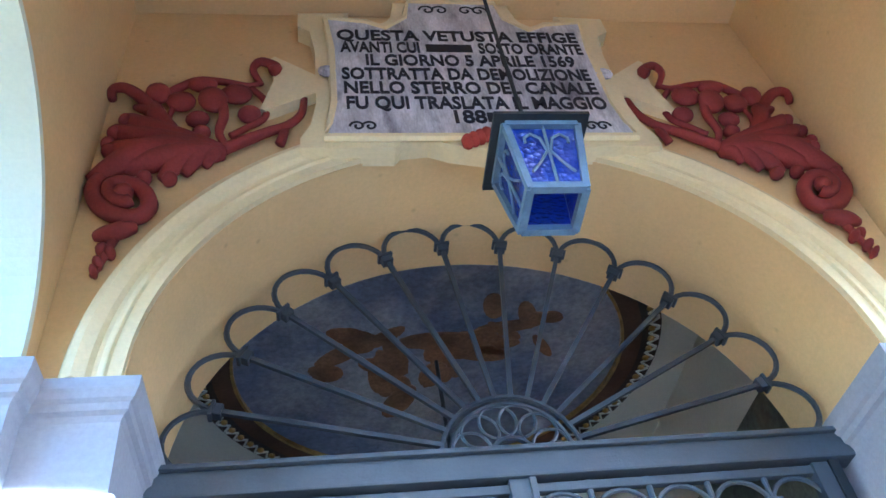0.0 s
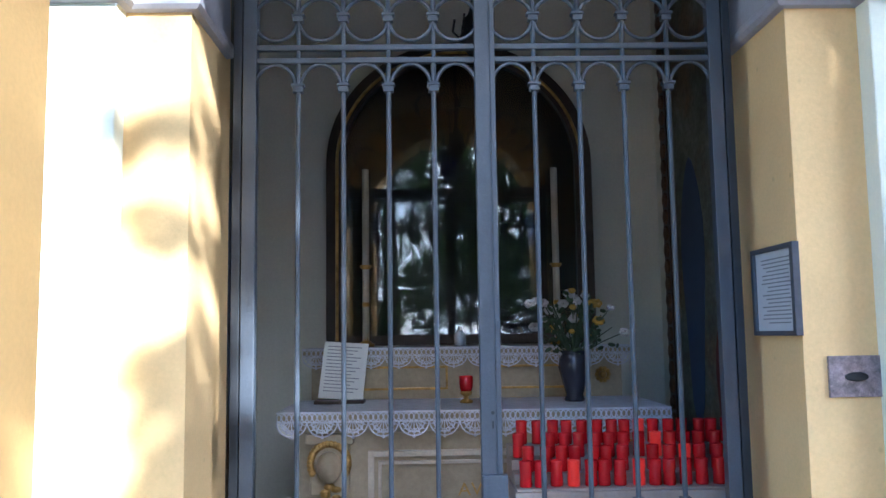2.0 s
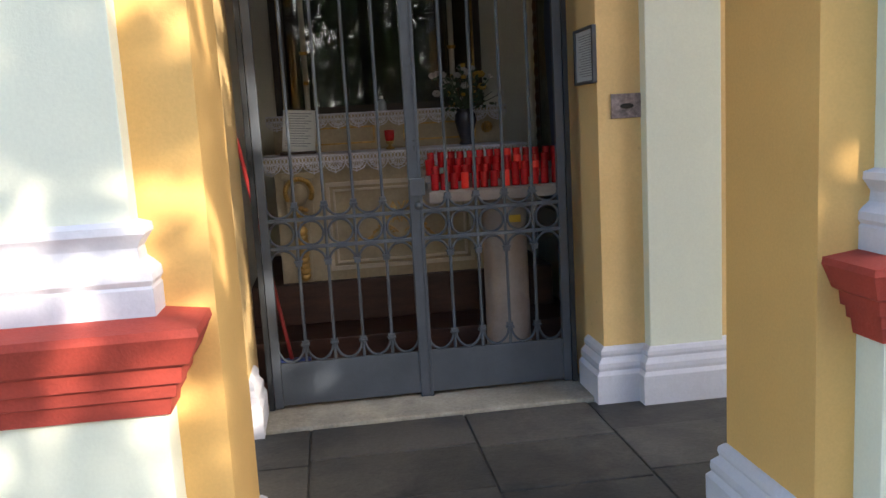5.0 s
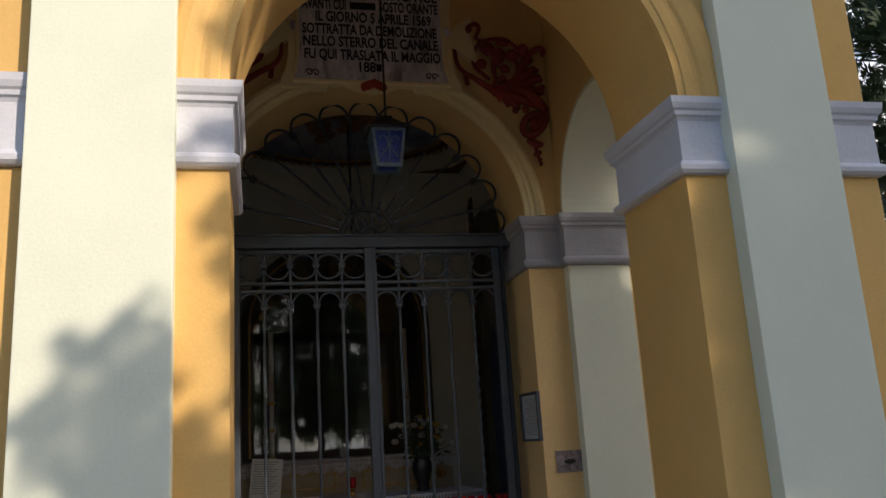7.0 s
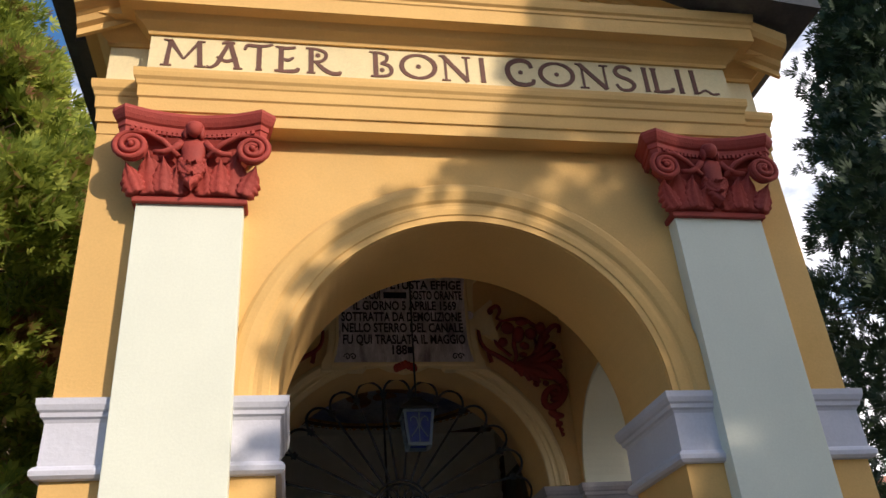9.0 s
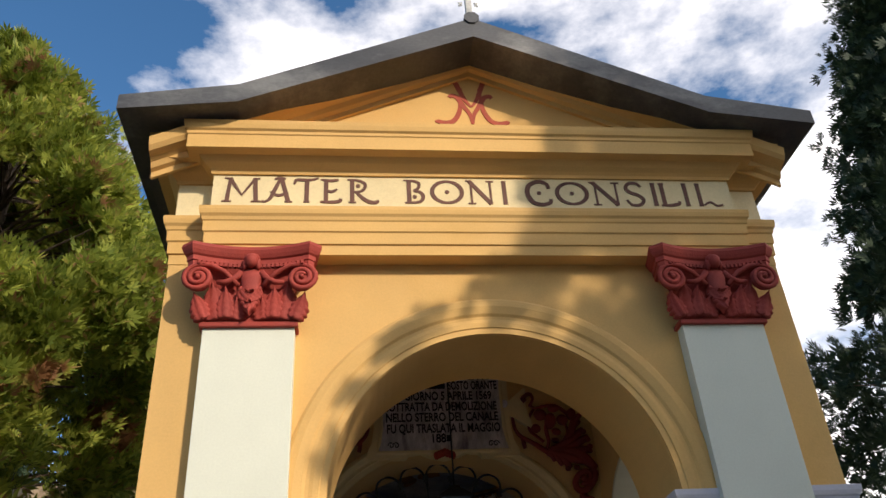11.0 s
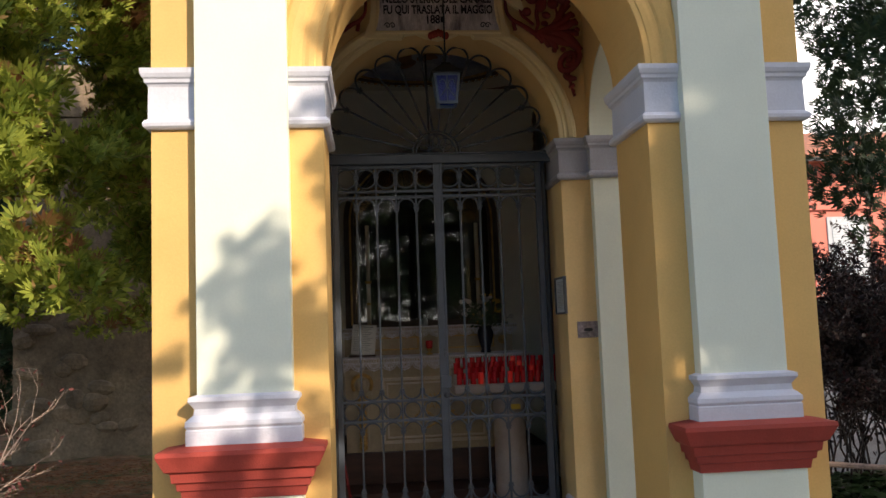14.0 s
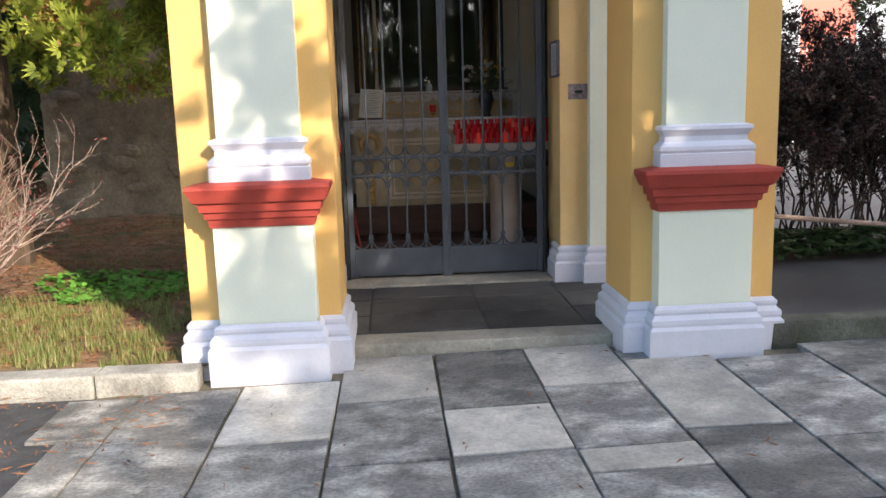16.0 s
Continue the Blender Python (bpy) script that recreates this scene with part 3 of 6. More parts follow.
def stroke(bm, pts, widths, y, depth=0.004):
    """A brush stroke on a wall: a flat ribbon along (x, z) points, with a width at each point."""
    pts = [Vector(p) for p in pts]
    left, right = [], []
    for i, p in enumerate(pts):
        d = (pts[min(i + 1, len(pts) - 1)] - pts[max(i - 1, 0)]).normalized()
        n = Vector((-d.y, d.x)) * widths[i] / 2
        left.append(p + n); right.append(p - n)
    for yy in (y,):
        outer = [[bm.verts.new((q.x, v, q.y)) for v in (yy - depth, yy)] for q in left], [[bm.verts.new((q.x, v, q.y)) for v in (yy - depth, yy)] for q in right]
        for i in range(len(pts) - 1):
            l0, l1, r0, r1 = outer[0][i], outer[0][i + 1], outer[1][i], outer[1][i + 1]
            bm.faces.new((l0[0], l1[0], r1[0], r0[0]))
            bm.faces.new((l0[0], l0[1], l1[1], l1[0])); bm.faces.new((r0[0], r1[0], r1[1], r0[1]))
        for i in (0, -1):
            bm.faces.new((outer[0][i][0], outer[1][i][0], outer[1][i][1], outer[0][i][1]))


def curve_of(p, n=12):
    """A smooth curve through a few points."""
    q = [Vector(v) for v in p]
    out = []
    for i in range(len(q) - 1):
        a, b, c, d = q[max(0, i - 1)], q[i], q[i + 1], q[min(len(q) - 1, i + 2)]
        out += [0.5 * (2 * b + (c - a) * t + (2 * a - 5 * b + 4 * c - d) * t * t + (3 * b - a - 3 * c + d) * t ** 3) for t in [k / n for k in range(n)]]
    return out + [q[-1]]


# glyphs in a unit box: straight or curved strokes, each (points, width at start, width at end); TH thick, TN thin, in heights
TH, TN = 0.15, 0.075
SERIF = lambda x, z: ([(x - 0.13, z), (x + 0.13, z)], 0.055, 0.055)
STEM = lambda x: [([(x, 0.0), (x, 1.0)], TH, TH), SERIF(x, 0.02), SERIF(x, 0.98)]
GLYPH = {
    "M": [([(0.10, 0.0), (0.16, 1.0)], TH, 0.11), ([(0.14, 1.0), (0.50, 0.28)], 0.16, 0.06), ([(0.50, 0.28), (0.84, 0.97)], 0.06, 0.10), ([(0.90, 0.0), (0.84, 1.0)], TH, TH), SERIF(0.10, 0.02), SERIF(0.90, 0.02), ([(0.0, 1.0), (0.20, 0.97)], 0.05, 0.06), ([(0.80, 0.98), (0.98, 0.98)], 0.06, 0.05)],
    "A": [([(0.06, 0.0), (0.24, 0.14), (0.38, 0.50), (0.56, 1.0)], 0.06, 0.11), ([(0.60, 1.0), (0.86, 0.0)], TH, TH), ([(0.24, 0.44), (0.52, 0.28), (0.84, 0.42)], 0.05, 0.07), ([(0.36, 0.96), (0.52, 1.02), (0.74, 0.99)], 0.05, 0.06), SERIF(0.86, 0.02), ([(-0.04, 0.04), (0.10, 0.0)], 0.08, 0.05)],
    "T": STEM(0.55)[:2] + [([(0.0, 0.80), (0.10, 0.95), (0.35, 0.95), (0.75, 0.96), (1.05, 1.04)], 0.08, 0.06), ([(-0.02, 0.83), (0.06, 0.79)], 0.09, 0.09)],
    "E": [([(0.28, 0.0), (0.28, 1.0)], TH, TH), ([(0.05, 0.98), (0.45, 0.93), (0.78, 0.98)], 0.05, 0.08), ([(0.28, 0.52), (0.52, 0.46), (0.72, 0.58)], 0.07, 0.05), ([(0.05, 0.03), (0.50, 0.02), (0.82, 0.06), (0.88, 0.17)], 0.06, 0.10)],
    "R": [([(0.22, 0.0), (0.22, 1.0)], TH, TH), ([(0.05, 0.98), (0.35, 0.97), (0.62, 0.86), (0.66, 0.66), (0.52, 0.49), (0.25, 0.46)], 0.06, 0.07), ([(0.36, 0.46), (0.58, 0.20), (0.82, 0.04), (1.05, 0.03), (1.10, 0.12)], 0.10, 0.09), SERIF(0.22, 0.02)],
    "B": [([(0.26, 0.0), (0.26, 1.0)], TH, TH), ([(0.04, 0.99), (0.40, 0.97), (0.66, 0.88), (0.64, 0.66), (0.44, 0.55)], 0.05, 0.07), ([(0.44, 0.55), (0.74, 0.46), (0.82, 0.24), (0.64, 0.06), (0.08, 0.02)], 0.09, 0.06)],
    "N": [([(0.18, 0.0), (0.18, 1.0)], TN, TN), ([(0.12, 1.0), (0.84, 0.0)], TH, TH), ([(0.84, 0.0), (0.84, 1.0)], TN, TN), SERIF(0.18, 0.02), SERIF(0.84, 0.98), ([(0.0, 1.0), (0.18, 0.98)], 0.05, 0.07)],
    "I": STEM(0.5),
    "L": [([(0.24, 0.0), (0.24, 1.0)], TH, TH), SERIF(0.24, 0.98), ([(0.08, 0.02), (0.50, 0.02), (0.84, 0.08), (0.90, 0.20)], 0.06, 0.10)],
    "S": [([(0.82, 0.82), (0.66, 0.97), (0.34, 0.97), (0.16, 0.78), (0.30, 0.58), (0.66, 0.44), (0.84, 0.24), (0.66, 0.03), (0.30, 0.03), (0.12, 0.24)], 0.10, 0.09)],
    "C": [([(0.86, 0.70), (0.78, 0.92), (0.50, 1.0), (0.18, 0.82), (0.10, 0.46), (0.26, 0.10), (0.56, 0.0), (0.84, 0.08), (0.88, 0.24)], 0.13, 0.12)],
    "O": [],
}
LETTER_Z, LETTER_H = 4.694, 0.165
for ch, x0, x1 in (("M", -1.452, -1.252), ("A", -1.236, -1.070), ("T", -1.065, -0.935), ("E", -0.925, -0.785), ("R", -0.775, -0.610), ("B", -0.452, -0.310), ("O", -0.292, -0.100), ("N", -0.085, 0.085), ("I", 0.090, 0.190),
                   ("C", 0.258, 0.430), ("O", 0.442, 0.640), ("N", 0.652, 0.840), ("S", 0.850, 0.990), ("I", 0.985, 1.095), ("L", 1.060, 1.200), ("I", 1.180, 1.290), ("I", 1.262, 1.372)):
    bm = B()
    W_ = x1 - x0
    put = lambda p: (x0 + p[0] * W_, LETTER_Z + p[1] * LETTER_H)
    for k, (pts, w0, w1) in enumerate(GLYPH[ch]):
        line = [put(p) for p in (curve_of(pts, 5) if len(pts) > 2 else pts)]
        n_ = len(line) - 1
        stroke(bm, line, [LETTER_H * (w0 + (w1 - w0) * i / n_ + (0.05 * math.sin(math.pi * i / n_) if n_ > 4 else 0)) for i in range(n_ + 1)], FRZ - 0.0005, 0.003 + 0.0003 * k)
    if ch == "O":
        ringp = arc(x0 + W_ / 2, LETTER_Z + LETTER_H / 2, W_ * 0.45, LETTER_H * 0.46, 0, 360, 32)
        stroke(bm, ringp, [0.016 + 0.009 * abs(math.cos(2 * math.pi * i / 32)) for i in range(33)], FRZ - 0.0005, 0.003)
    part("letter", bm, LETTER, ins)
    if ch in "ORBC":
        dx, dz = {"O": (0.5, 0.5), "R": (0.42, 0.72), "B": (0.48, 0.28), "C": (0.5, 0.5)}[ch]
        bm = B()
        lathe(bm, ((0.013, 0), (0.013, 0.003)), 12, m=pose(x0 + dx * W_, FRZ - 0.0005, LETTER_Z + dz * LETTER_H, 90, 0, 0))
        part("dot", bm, LETTER, ins)
bm = B()
stroke(bm, curve_of([(1.335, 4.702), (1.375, 4.722), (1.41, 4.698), (1.45, 4.704)], 6), [0.012] * 19, FRZ - 0.0005, 0.0045)
part("swash", bm, LETTER, ins)

mono = thing("monogram", "red painted monogram on the pediment", "monogram")
MRED = mat("red_monogram_paint", (0.42, 0.085, 0.05), 0.8, var=0.1, scale=20, grain=120, bump=0.05)
for side in (-1, 1):
    for k, (pts, w0, w1) in enumerate((([(0.0, 5.455), (0.030, 5.50), (0.062, 5.58), (0.085, 5.650), (0.108, 5.672), (0.124, 5.655)], 0.014, 0.030),
                                       ([(0.0, 5.315), (0.012, 5.39), (0.045, 5.455), (0.068, 5.500), (0.086, 5.535), (0.118, 5.548), (0.134, 5.532)], 0.018, 0.026),
                                       ([(0.058, 5.610), (0.066, 5.50), (0.076, 5.42), (0.112, 5.345), (0.160, 5.322), (0.212, 5.330), (0.222, 5.342)], 0.018, 0.026))):
        bm = B()
        line = curve_of([(side * x, z) for x, z in pts], 6)
        stroke(bm, line, [w0 + (w1 - w0) * i / (len(line) - 1) + 0.010 * math.sin(math.pi * i / (len(line) - 1)) for i in range(len(line))], TY - 0.0005, 0.003 + 0.0006 * k + (0.0003 if side > 0 else 0))
        part("stroke", bm, MRED, mono)

# ---- cross on the ridge ----
WHITEMETAL = mat("weathered_white_metal", (0.55, 0.55, 0.52), 0.5, var=0.15, scale=10, grain=80, bump=0.1)
cross = thing("roof_cross", "weathered white iron cross with scrolls on the ridge", "cross", at=(0.0, -0.24, 5.90))
bm = B(); box(bm, -0.020, 0.020, -0.02, 0.02, 0.0, 0.95, 0.004); part("post", bm, WHITEMETAL, cross)
bm = B(); box(bm, -0.24, 0.24, -0.014, 0.014, 0.60, 0.64, 0.004); part("cross_arm", bm, WHITEMETAL, cross)
for side in (-1, 1):
    for up in (-1, 1):
        bm = B()
        pts = [(side * (0.02 + 0.055 * math.sin(a * 0.5) + 0.02 * math.cos(a)), 0, 0.27 + up * (0.035 + 0.030 * a / 6.3 + 0.022 * math.sin(a))) for a in np.linspace(0, 6.2, 20)]
        tube(bm, pts, 0.006, 5)
        part("scroll", bm, WHITEMETAL, cross)
bm = B(); box(bm, -0.03, 0.03, -0.03, 0.03, 0.0, 0.05, 0.004); part("socket", bm, DARKIRON, cross)

# ---- inscribed tablet over the gateway ----
MARBLE = mat("whitewashed_slab", (0.62, 0.58, 0.61), 0.8, var=0.24, scale=7, grain=60, bump=0.15, second=(0.20, 0.17, 0.19), amount=0.42, stretch=(2.5, 1, 0.8))
INK = mat("black_lettering_paint", (0.025, 0.022, 0.03), 0.8, var=0.2, scale=30, grain=200, bump=0.05)
PY = 1.800
plq = thing("inscribed_tablet", "whitewashed stone tablet with black Italian lettering in a cream stucco frame", "plaque", at=(0.018, 0.0, -0.451))
plq.scale = (1.036, 1.0, 1.14)
PX0, PX1, PZ0, PZ1 = AX - 0.445, AX + 0.445, 3.80, 4.385
bm = B()
outer = [(-0.52, 3.760), (-0.26, 3.760), (-0.24, 3.785), (-0.16, 3.795), (-0.10, 3.770), (0.0, 3.750), (0.10, 3.770), (0.16, 3.795), (0.24, 3.785), (0.26, 3.760), (0.52, 3.760), (0.52, 3.80), (0.49, 3.86), (0.475, 3.95), (0.475, 4.22), (0.49, 4.33), (0.53, 4.36), (0.53, 4.44), (0.36, 4.45)]
outer += [(0.30 + 0.085 * math.cos(radians(a)), 4.45 + 0.075 * math.sin(radians(a))) for a in range(-20, -181, -20)] + [(0.205, 4.50), (0.20, 4.62), (-0.20, 4.62), (-0.205, 4.50)]
outer += [(-0.30 + 0.085 * math.cos(radians(a)), 4.45 + 0.075 * math.sin(radians(a))) for a in range(0, -161, -20)] + [(-0.36, 4.45), (-0.53, 4.44), (-0.53, 4.36), (-0.49, 4.33), (-0.475, 4.22), (-0.475, 3.95), (-0.49, 3.86), (-0.52, 3.80)]
extrude_poly(bm, [(AX + u, w) for u, w in outer], "y", PY + 0.012, INNER + 0.01)
part("frame", bm, CREAM, plq, "cream stucco frame with curved notches")
bm = B()
slab = [(-0.445, 3.80), (0.445, 3.80), (0.43, 3.86), (0.415, 3.95), (0.415, 4.22), (0.43, 4.385), (0.30, 4.37), (0.24, 4.335), (0.17, 4.40), (0.15, 4.50), (-0.15, 4.50), (-0.17, 4.40), (-0.24, 4.335), (-0.30, 4.37), (-0.43, 4.385), (-0.415, 4.22), (-0.415, 3.95), (-0.43, 3.86)]
extrude_poly(bm, [(AX + u, w) for u, w in slab], "y", PY, PY + 0.02)
part("slab", bm, MARBLE, plq)
bm = B()
tube(bm, [(AX + u * 1.02, PY + 0.004, 4.12 + (w - 4.12) * 1.025) for u, w in slab], 0.013, 6, closed=True)
part("rim", bm, CREAM, plq, "raised cream stucco rim")
W = 0.86
for text, f0, f1, z in (("QUESTA VETUSTA EFFIGE", 0.03, 0.965, 4.268), ("IL GIORNO 5 APRILE 1569", 0.13, 0.915, 4.130),
                        ("SOTTRATTA DA DEMOLIZIONE", 0.04, 0.95, 4.058), ("NELLO STERRO DEL CANALE", 0.045, 0.955, 3.988), ("FU QUI TRASLATA IL MAGGIO", 0.05, 0.965, 3.915),
                        ("AVANTI CUI", 0.04, 0.335, 4.200), ("SOSTO ORANTE", 0.56, 0.965, 4.200), ("188", 0.41, 0.52, 3.850)):
    lettering("lettering", text, AX - W / 2 + W * f0, AX - W / 2 + W * f1, PY - 0.001, z, 0.055, INK, plq, 0.002, 0.0, 0.028)
bm = B(); box(bm, AX - W / 2 + W * 0.36, AX - W / 2 + W * 0.535, PY - 0.003, PY - 0.0005, 4.205, 4.245); part("bar", bm, INK, plq)
bm = B(); box(bm, AX + 0.02, AX + 0.05, PY - 0.003, PY - 0.0005, 3.855, 3.895); part("bar", bm, INK, plq)
for side in (-1, 1):
    bm = B()
    lathe(bm, ((0.026, 0.0), (0.028, 0.006), (0.020, 0.010), (0.018, 0.007), (0.010, 0.008), (0.006, 0.012), (0.002, 0.012)), 14, m=pose(AX + side * 0.440, PY + 0.004, 4.097, 90, 0, 0))
    part("boss", bm, MARBLE, plq, "round turned boss")
    for zz, sz in ((3.835, 1.0), (4.455, 1.3)):
        bm = B()
        c = (AX + side * (0.36 if zz < 4 else 0.09), zz)
        for k in range(2):
            pts = [(c[0] + side * sz * (-0.035 * k + 0.022 * (1 - a / 9) * math.cos(a)), PY - 0.002, c[1] + sz * 0.022 * (1 - a / 9) * math.sin(a)) for a in np.linspace(0, 7.5, 22)]
            tube(bm, pts, 0.004, 5, flat=0.5)
        part("painted_flourish", bm, INK, plq)
    bm = B()
    ear = [(0.475, 4.06), (0.475, 4.12), (0.60, 4.215), (0.612, 4.205), (0.60, 4.09), (0.635, 3.955), (0.62, 3.945), (0.475, 4.03)]
    extrude_poly(bm, [(AX + side * u, w) for u, w in ear], "y", PY + 0.03, INNER + 0.01)
    part("ear", bm, CREAM, plq, "pointed cream stucco ear")
for z, w in ((3.765, 0.06), (4.56, 0.11)):
    bm = B()
    for k in range(-3, 4):
        blob(bm, (AX + k * w / 3.2, PY - 0.004 - 0.01 * (3 - abs(k)) / 3, z + 0.018 * (3 - abs(k)) / 3), (0.020, 0.022, 0.026), 8)
    part("red_leaf", bm, RED, plq, "red stucco leaf", smooth=True)
bm = B()
lathe(bm, ((0.035, 0), (0.033, 0.012), (0.02, 0.02), (0.005, 0.022)), 14, m=pose(AX, PY - 0.02, 4.548, 90, 0, 0))
part("shell", bm, CREAM, plq)

# red stucco scrolls beside the tablet
def scroll(side):
    s = thing("stucco_scroll", "dark red openwork stucco acanthus scroll above the gateway arch", "ornament", "stucco scrolls over the gateway", (0.02 if side < 0 else 0.0, 0, 0))
    Y = INNER - 0.004

    def P(x, y, d=0.0):
        """A place in the ornament's own plane: x along the stem, y down, d out from the wall."""
        return Vector((AX + side * (0.590 + 0.923 * x - 0.4725 * y), Y - d, 4.356 - 1.2085 * y))

    def smooth_line(pts):
        q = [P(*p) for p in pts]
        fine = []
        for i in range(len(q) - 1):
            a, b, c, d = q[max(0, i - 1)], q[i], q[i + 1], q[min(len(q) - 1, i + 2)]
            for k in range(6):
                t = k / 6
                fine.append(0.5 * (2 * b + (c - a) * t + (2 * a - 5 * b + 4 * c - d) * t * t + (3 * b - a - 3 * c + d) * t ** 3))
        return fine + [q[-1]]

    def ribbon(name, pts, r, taper=None):
        bm = B()
        tube(bm, smooth_line(pts), r, 8, taper=taper)
        return part(name, bm, SCROLLRED, s, smooth=True)

    def lobe(x, y, rx, rz, d=0.03, turn=0.0):
        bm = B()
        blob(bm, P(x, y, d), (rx, 0.026, rz), 12, Matrix.Rotation(side * turn, 4, "Y"))
        part("lobe", bm, SCROLLRED, s, smooth=True)

    def finger(root, tip, w, bend=0.0):
        """One toothed finger of the leaf: a swelling blade with a raised midrib."""
        a, b = Vector(root), Vector(tip)
        n = Vector((-(b - a).y, (b - a).x))
        mid = (a + b) / 2 + n * bend
        ribbon("leaf", [(*a, 0.018), (*mid, 0.034), (*b, 0.016)], w, lambda t: 0.35 + 1.0 * math.sin(math.pi * (0.15 + 0.72 * t)))

    up = lambda t: 0.6 + 0.5 * t
    down = lambda t: 1.1 - 0.5 * t
    # the curl by the tablet, the upper and the lower stem
    ribbon("curl", [(0.145, 0.120, 0.02), (0.150, 0.075, 0.04), (0.110, 0.048, 0.05), (0.070, 0.075, 0.05), (0.095, 0.095, 0.05)], 0.017, up)
    ribbon("stem", [(0.145, 0.112, 0.02), (0.195, 0.132, 0.025), (0.265, 0.122, 0.03), (0.350, 0.122, 0.035), (0.420, 0.148, 0.03), (0.480, 0.172, 0.02)], 0.014, up)
    ribbon("stem", [(0.020, 0.160, 0.02), (0.080, 0.260, 0.03), (0.150, 0.312, 0.03), (0.230, 0.342, 0.03), (0.300, 0.370, 0.03), (0.390, 0.408, 0.03)], 0.018, up)
    ribbon("stem", [(0.165, 0.320, 0.02), (0.195, 0.365, 0.025), (0.210, 0.380, 0.02)], 0.015)
    # rings of tendrils round the open hollows
    ribbon("tendril", [(0.185, 0.140, 0.02), (0.168, 0.200, 0.02), (0.205, 0.270, 0.02), (0.280, 0.312, 0.02), (0.345, 0.345, 0.02)], 0.011)
    ribbon("tendril", [(0.395, 0.402, 0.025), (0.465, 0.392, 0.025), (0.512, 0.340, 0.025), (0.505, 0.275, 0.025), (0.462, 0.225, 0.03)], 0.013, down)
    ribbon("tendril", [(0.375, 0.405, 0.025), (0.380, 0.350, 0.035), (0.335, 0.280, 0.04), (0.320, 0.215, 0.045)], 0.017, up)
    # swelling petals in the middle
    lobe(0.252, 0.178, 0.050, 0.044, 0.030)
    lobe(0.345, 0.222, 0.044, 0.062, 0.046, 0.25)
    lobe(0.442, 0.212, 0.044, 0.042, 0.030)
    lobe(0.248, 0.262, 0.036, 0.034, 0.026)
    lobe(0.420, 0.285, 0.036, 0.026, 0.028, 0.3)
    lobe(0.430, 0.338, 0.028, 0.018, 0.026, 0.2)
    lobe(0.345, 0.140, 0.046, 0.026, 0.034)
    # the upper leaf and its rolled tip
    lobe(0.502, 0.178, 0.038, 0.046, 0.032, 0.3)
    finger((0.500, 0.370), (0.530, 0.210), 0.022, 0.15)
    ribbon("curl", [(0.545, 0.310, 0.02), (0.555, 0.215, 0.03), (0.595, 0.168, 0.04), (0.640, 0.172, 0.04), (0.655, 0.205, 0.03)], 0.021, down)
    finger((0.520, 0.340), (0.590, 0.220), 0.014, -0.1)
    # the large leaf
    for tip, w, bend in (((0.628, 0.270), 0.026, 0.10), ((0.685, 0.318), 0.027, 0.08), ((0.722, 0.392), 0.028, 0.05), ((0.812, 0.512), 0.032, -0.10), ((0.715, 0.470), 0.028, 0.0), ((0.612, 0.505), 0.022, -0.08), ((0.540, 0.488), 0.018, -0.08), ((0.470, 0.462), 0.014, -0.05)):
        finger((0.390, 0.408), tip, w, bend)
    for x, y in ((0.640, 0.285), (0.690, 0.335), (0.722, 0.378), (0.728, 0.405), (0.660, 0.505), (0.590, 0.510)):
        lobe(x, y, 0.022, 0.017, 0.022, 0.5)
    # the volute below and its trailing buds
    ribbon("volute", [(0.735 + 0.088 * (1 - 0.70 * i / 15) * math.cos(-1.0 + 0.62 * i), 0.578 + 0.080 * (1 - 0.70 * i / 15) * math.sin(-1.0 + 0.62 * i), 0.022 + 0.022 * i / 15) for i in range(16)], 0.024, lambda t: 1.1 - 0.35 * t)
    lobe(0.735, 0.575, 0.026, 0.026, 0.044)
    finger((0.740, 0.665), (0.852, 0.690), 0.018, 0.12)
    ribbon("stem", [(0.770, 0.655, 0.02), (0.800, 0.695, 0.02), (0.840, 0.745, 0.02), (0.892, 0.802, 0.012)], 0.014, down)
    for x, y, r in ((0.822, 0.688, 0.018), (0.845, 0.735, 0.017), (0.828, 0.742, 0.014), (0.868, 0.772, 0.013), (0.885, 0.795, 0.010)):
        lobe(x, y, r, r, 0.02)
    return s


scroll(-1), scroll(1)

# ---- lantern ----
BLUEPAINT = mat("blue_grey_painted_metal", (0.14, 0.21, 0.31), 0.45, var=0.15, scale=14, grain=120, bump=0.1, second=(0.13, 0.17, 0.22), amount=0.35)
def hammered(name, colour):
    m = bpy.data.materials.new(name)
    m.use_nodes = True
    n, l = m.node_tree.nodes, m.node_tree.links
    b = n["Principled BSDF"]
    b.inputs["Base Color"].default_value = (*colour, 1)
    b.inputs["Roughness"].default_value, b.inputs["Transmission Weight"].default_value, b.inputs["IOR"].default_value = 0.12, 0.55, 1.45
    co, t, bp = n.new("ShaderNodeTexCoord"), n.new("ShaderNodeTexVoronoi"), n.new("ShaderNodeBump")
    t.inputs["Scale"].default_value = 75
    bp.inputs["Strength"].default_value, bp.inputs["Distance"].default_value = 0.8, 0.004
    l.new(co.outputs["Object"], t.inputs["Vector"]); l.new(t.outputs["Distance"], bp.inputs["Height"]); l.new(bp.outputs[0], b.inputs["Normal"])
    return m


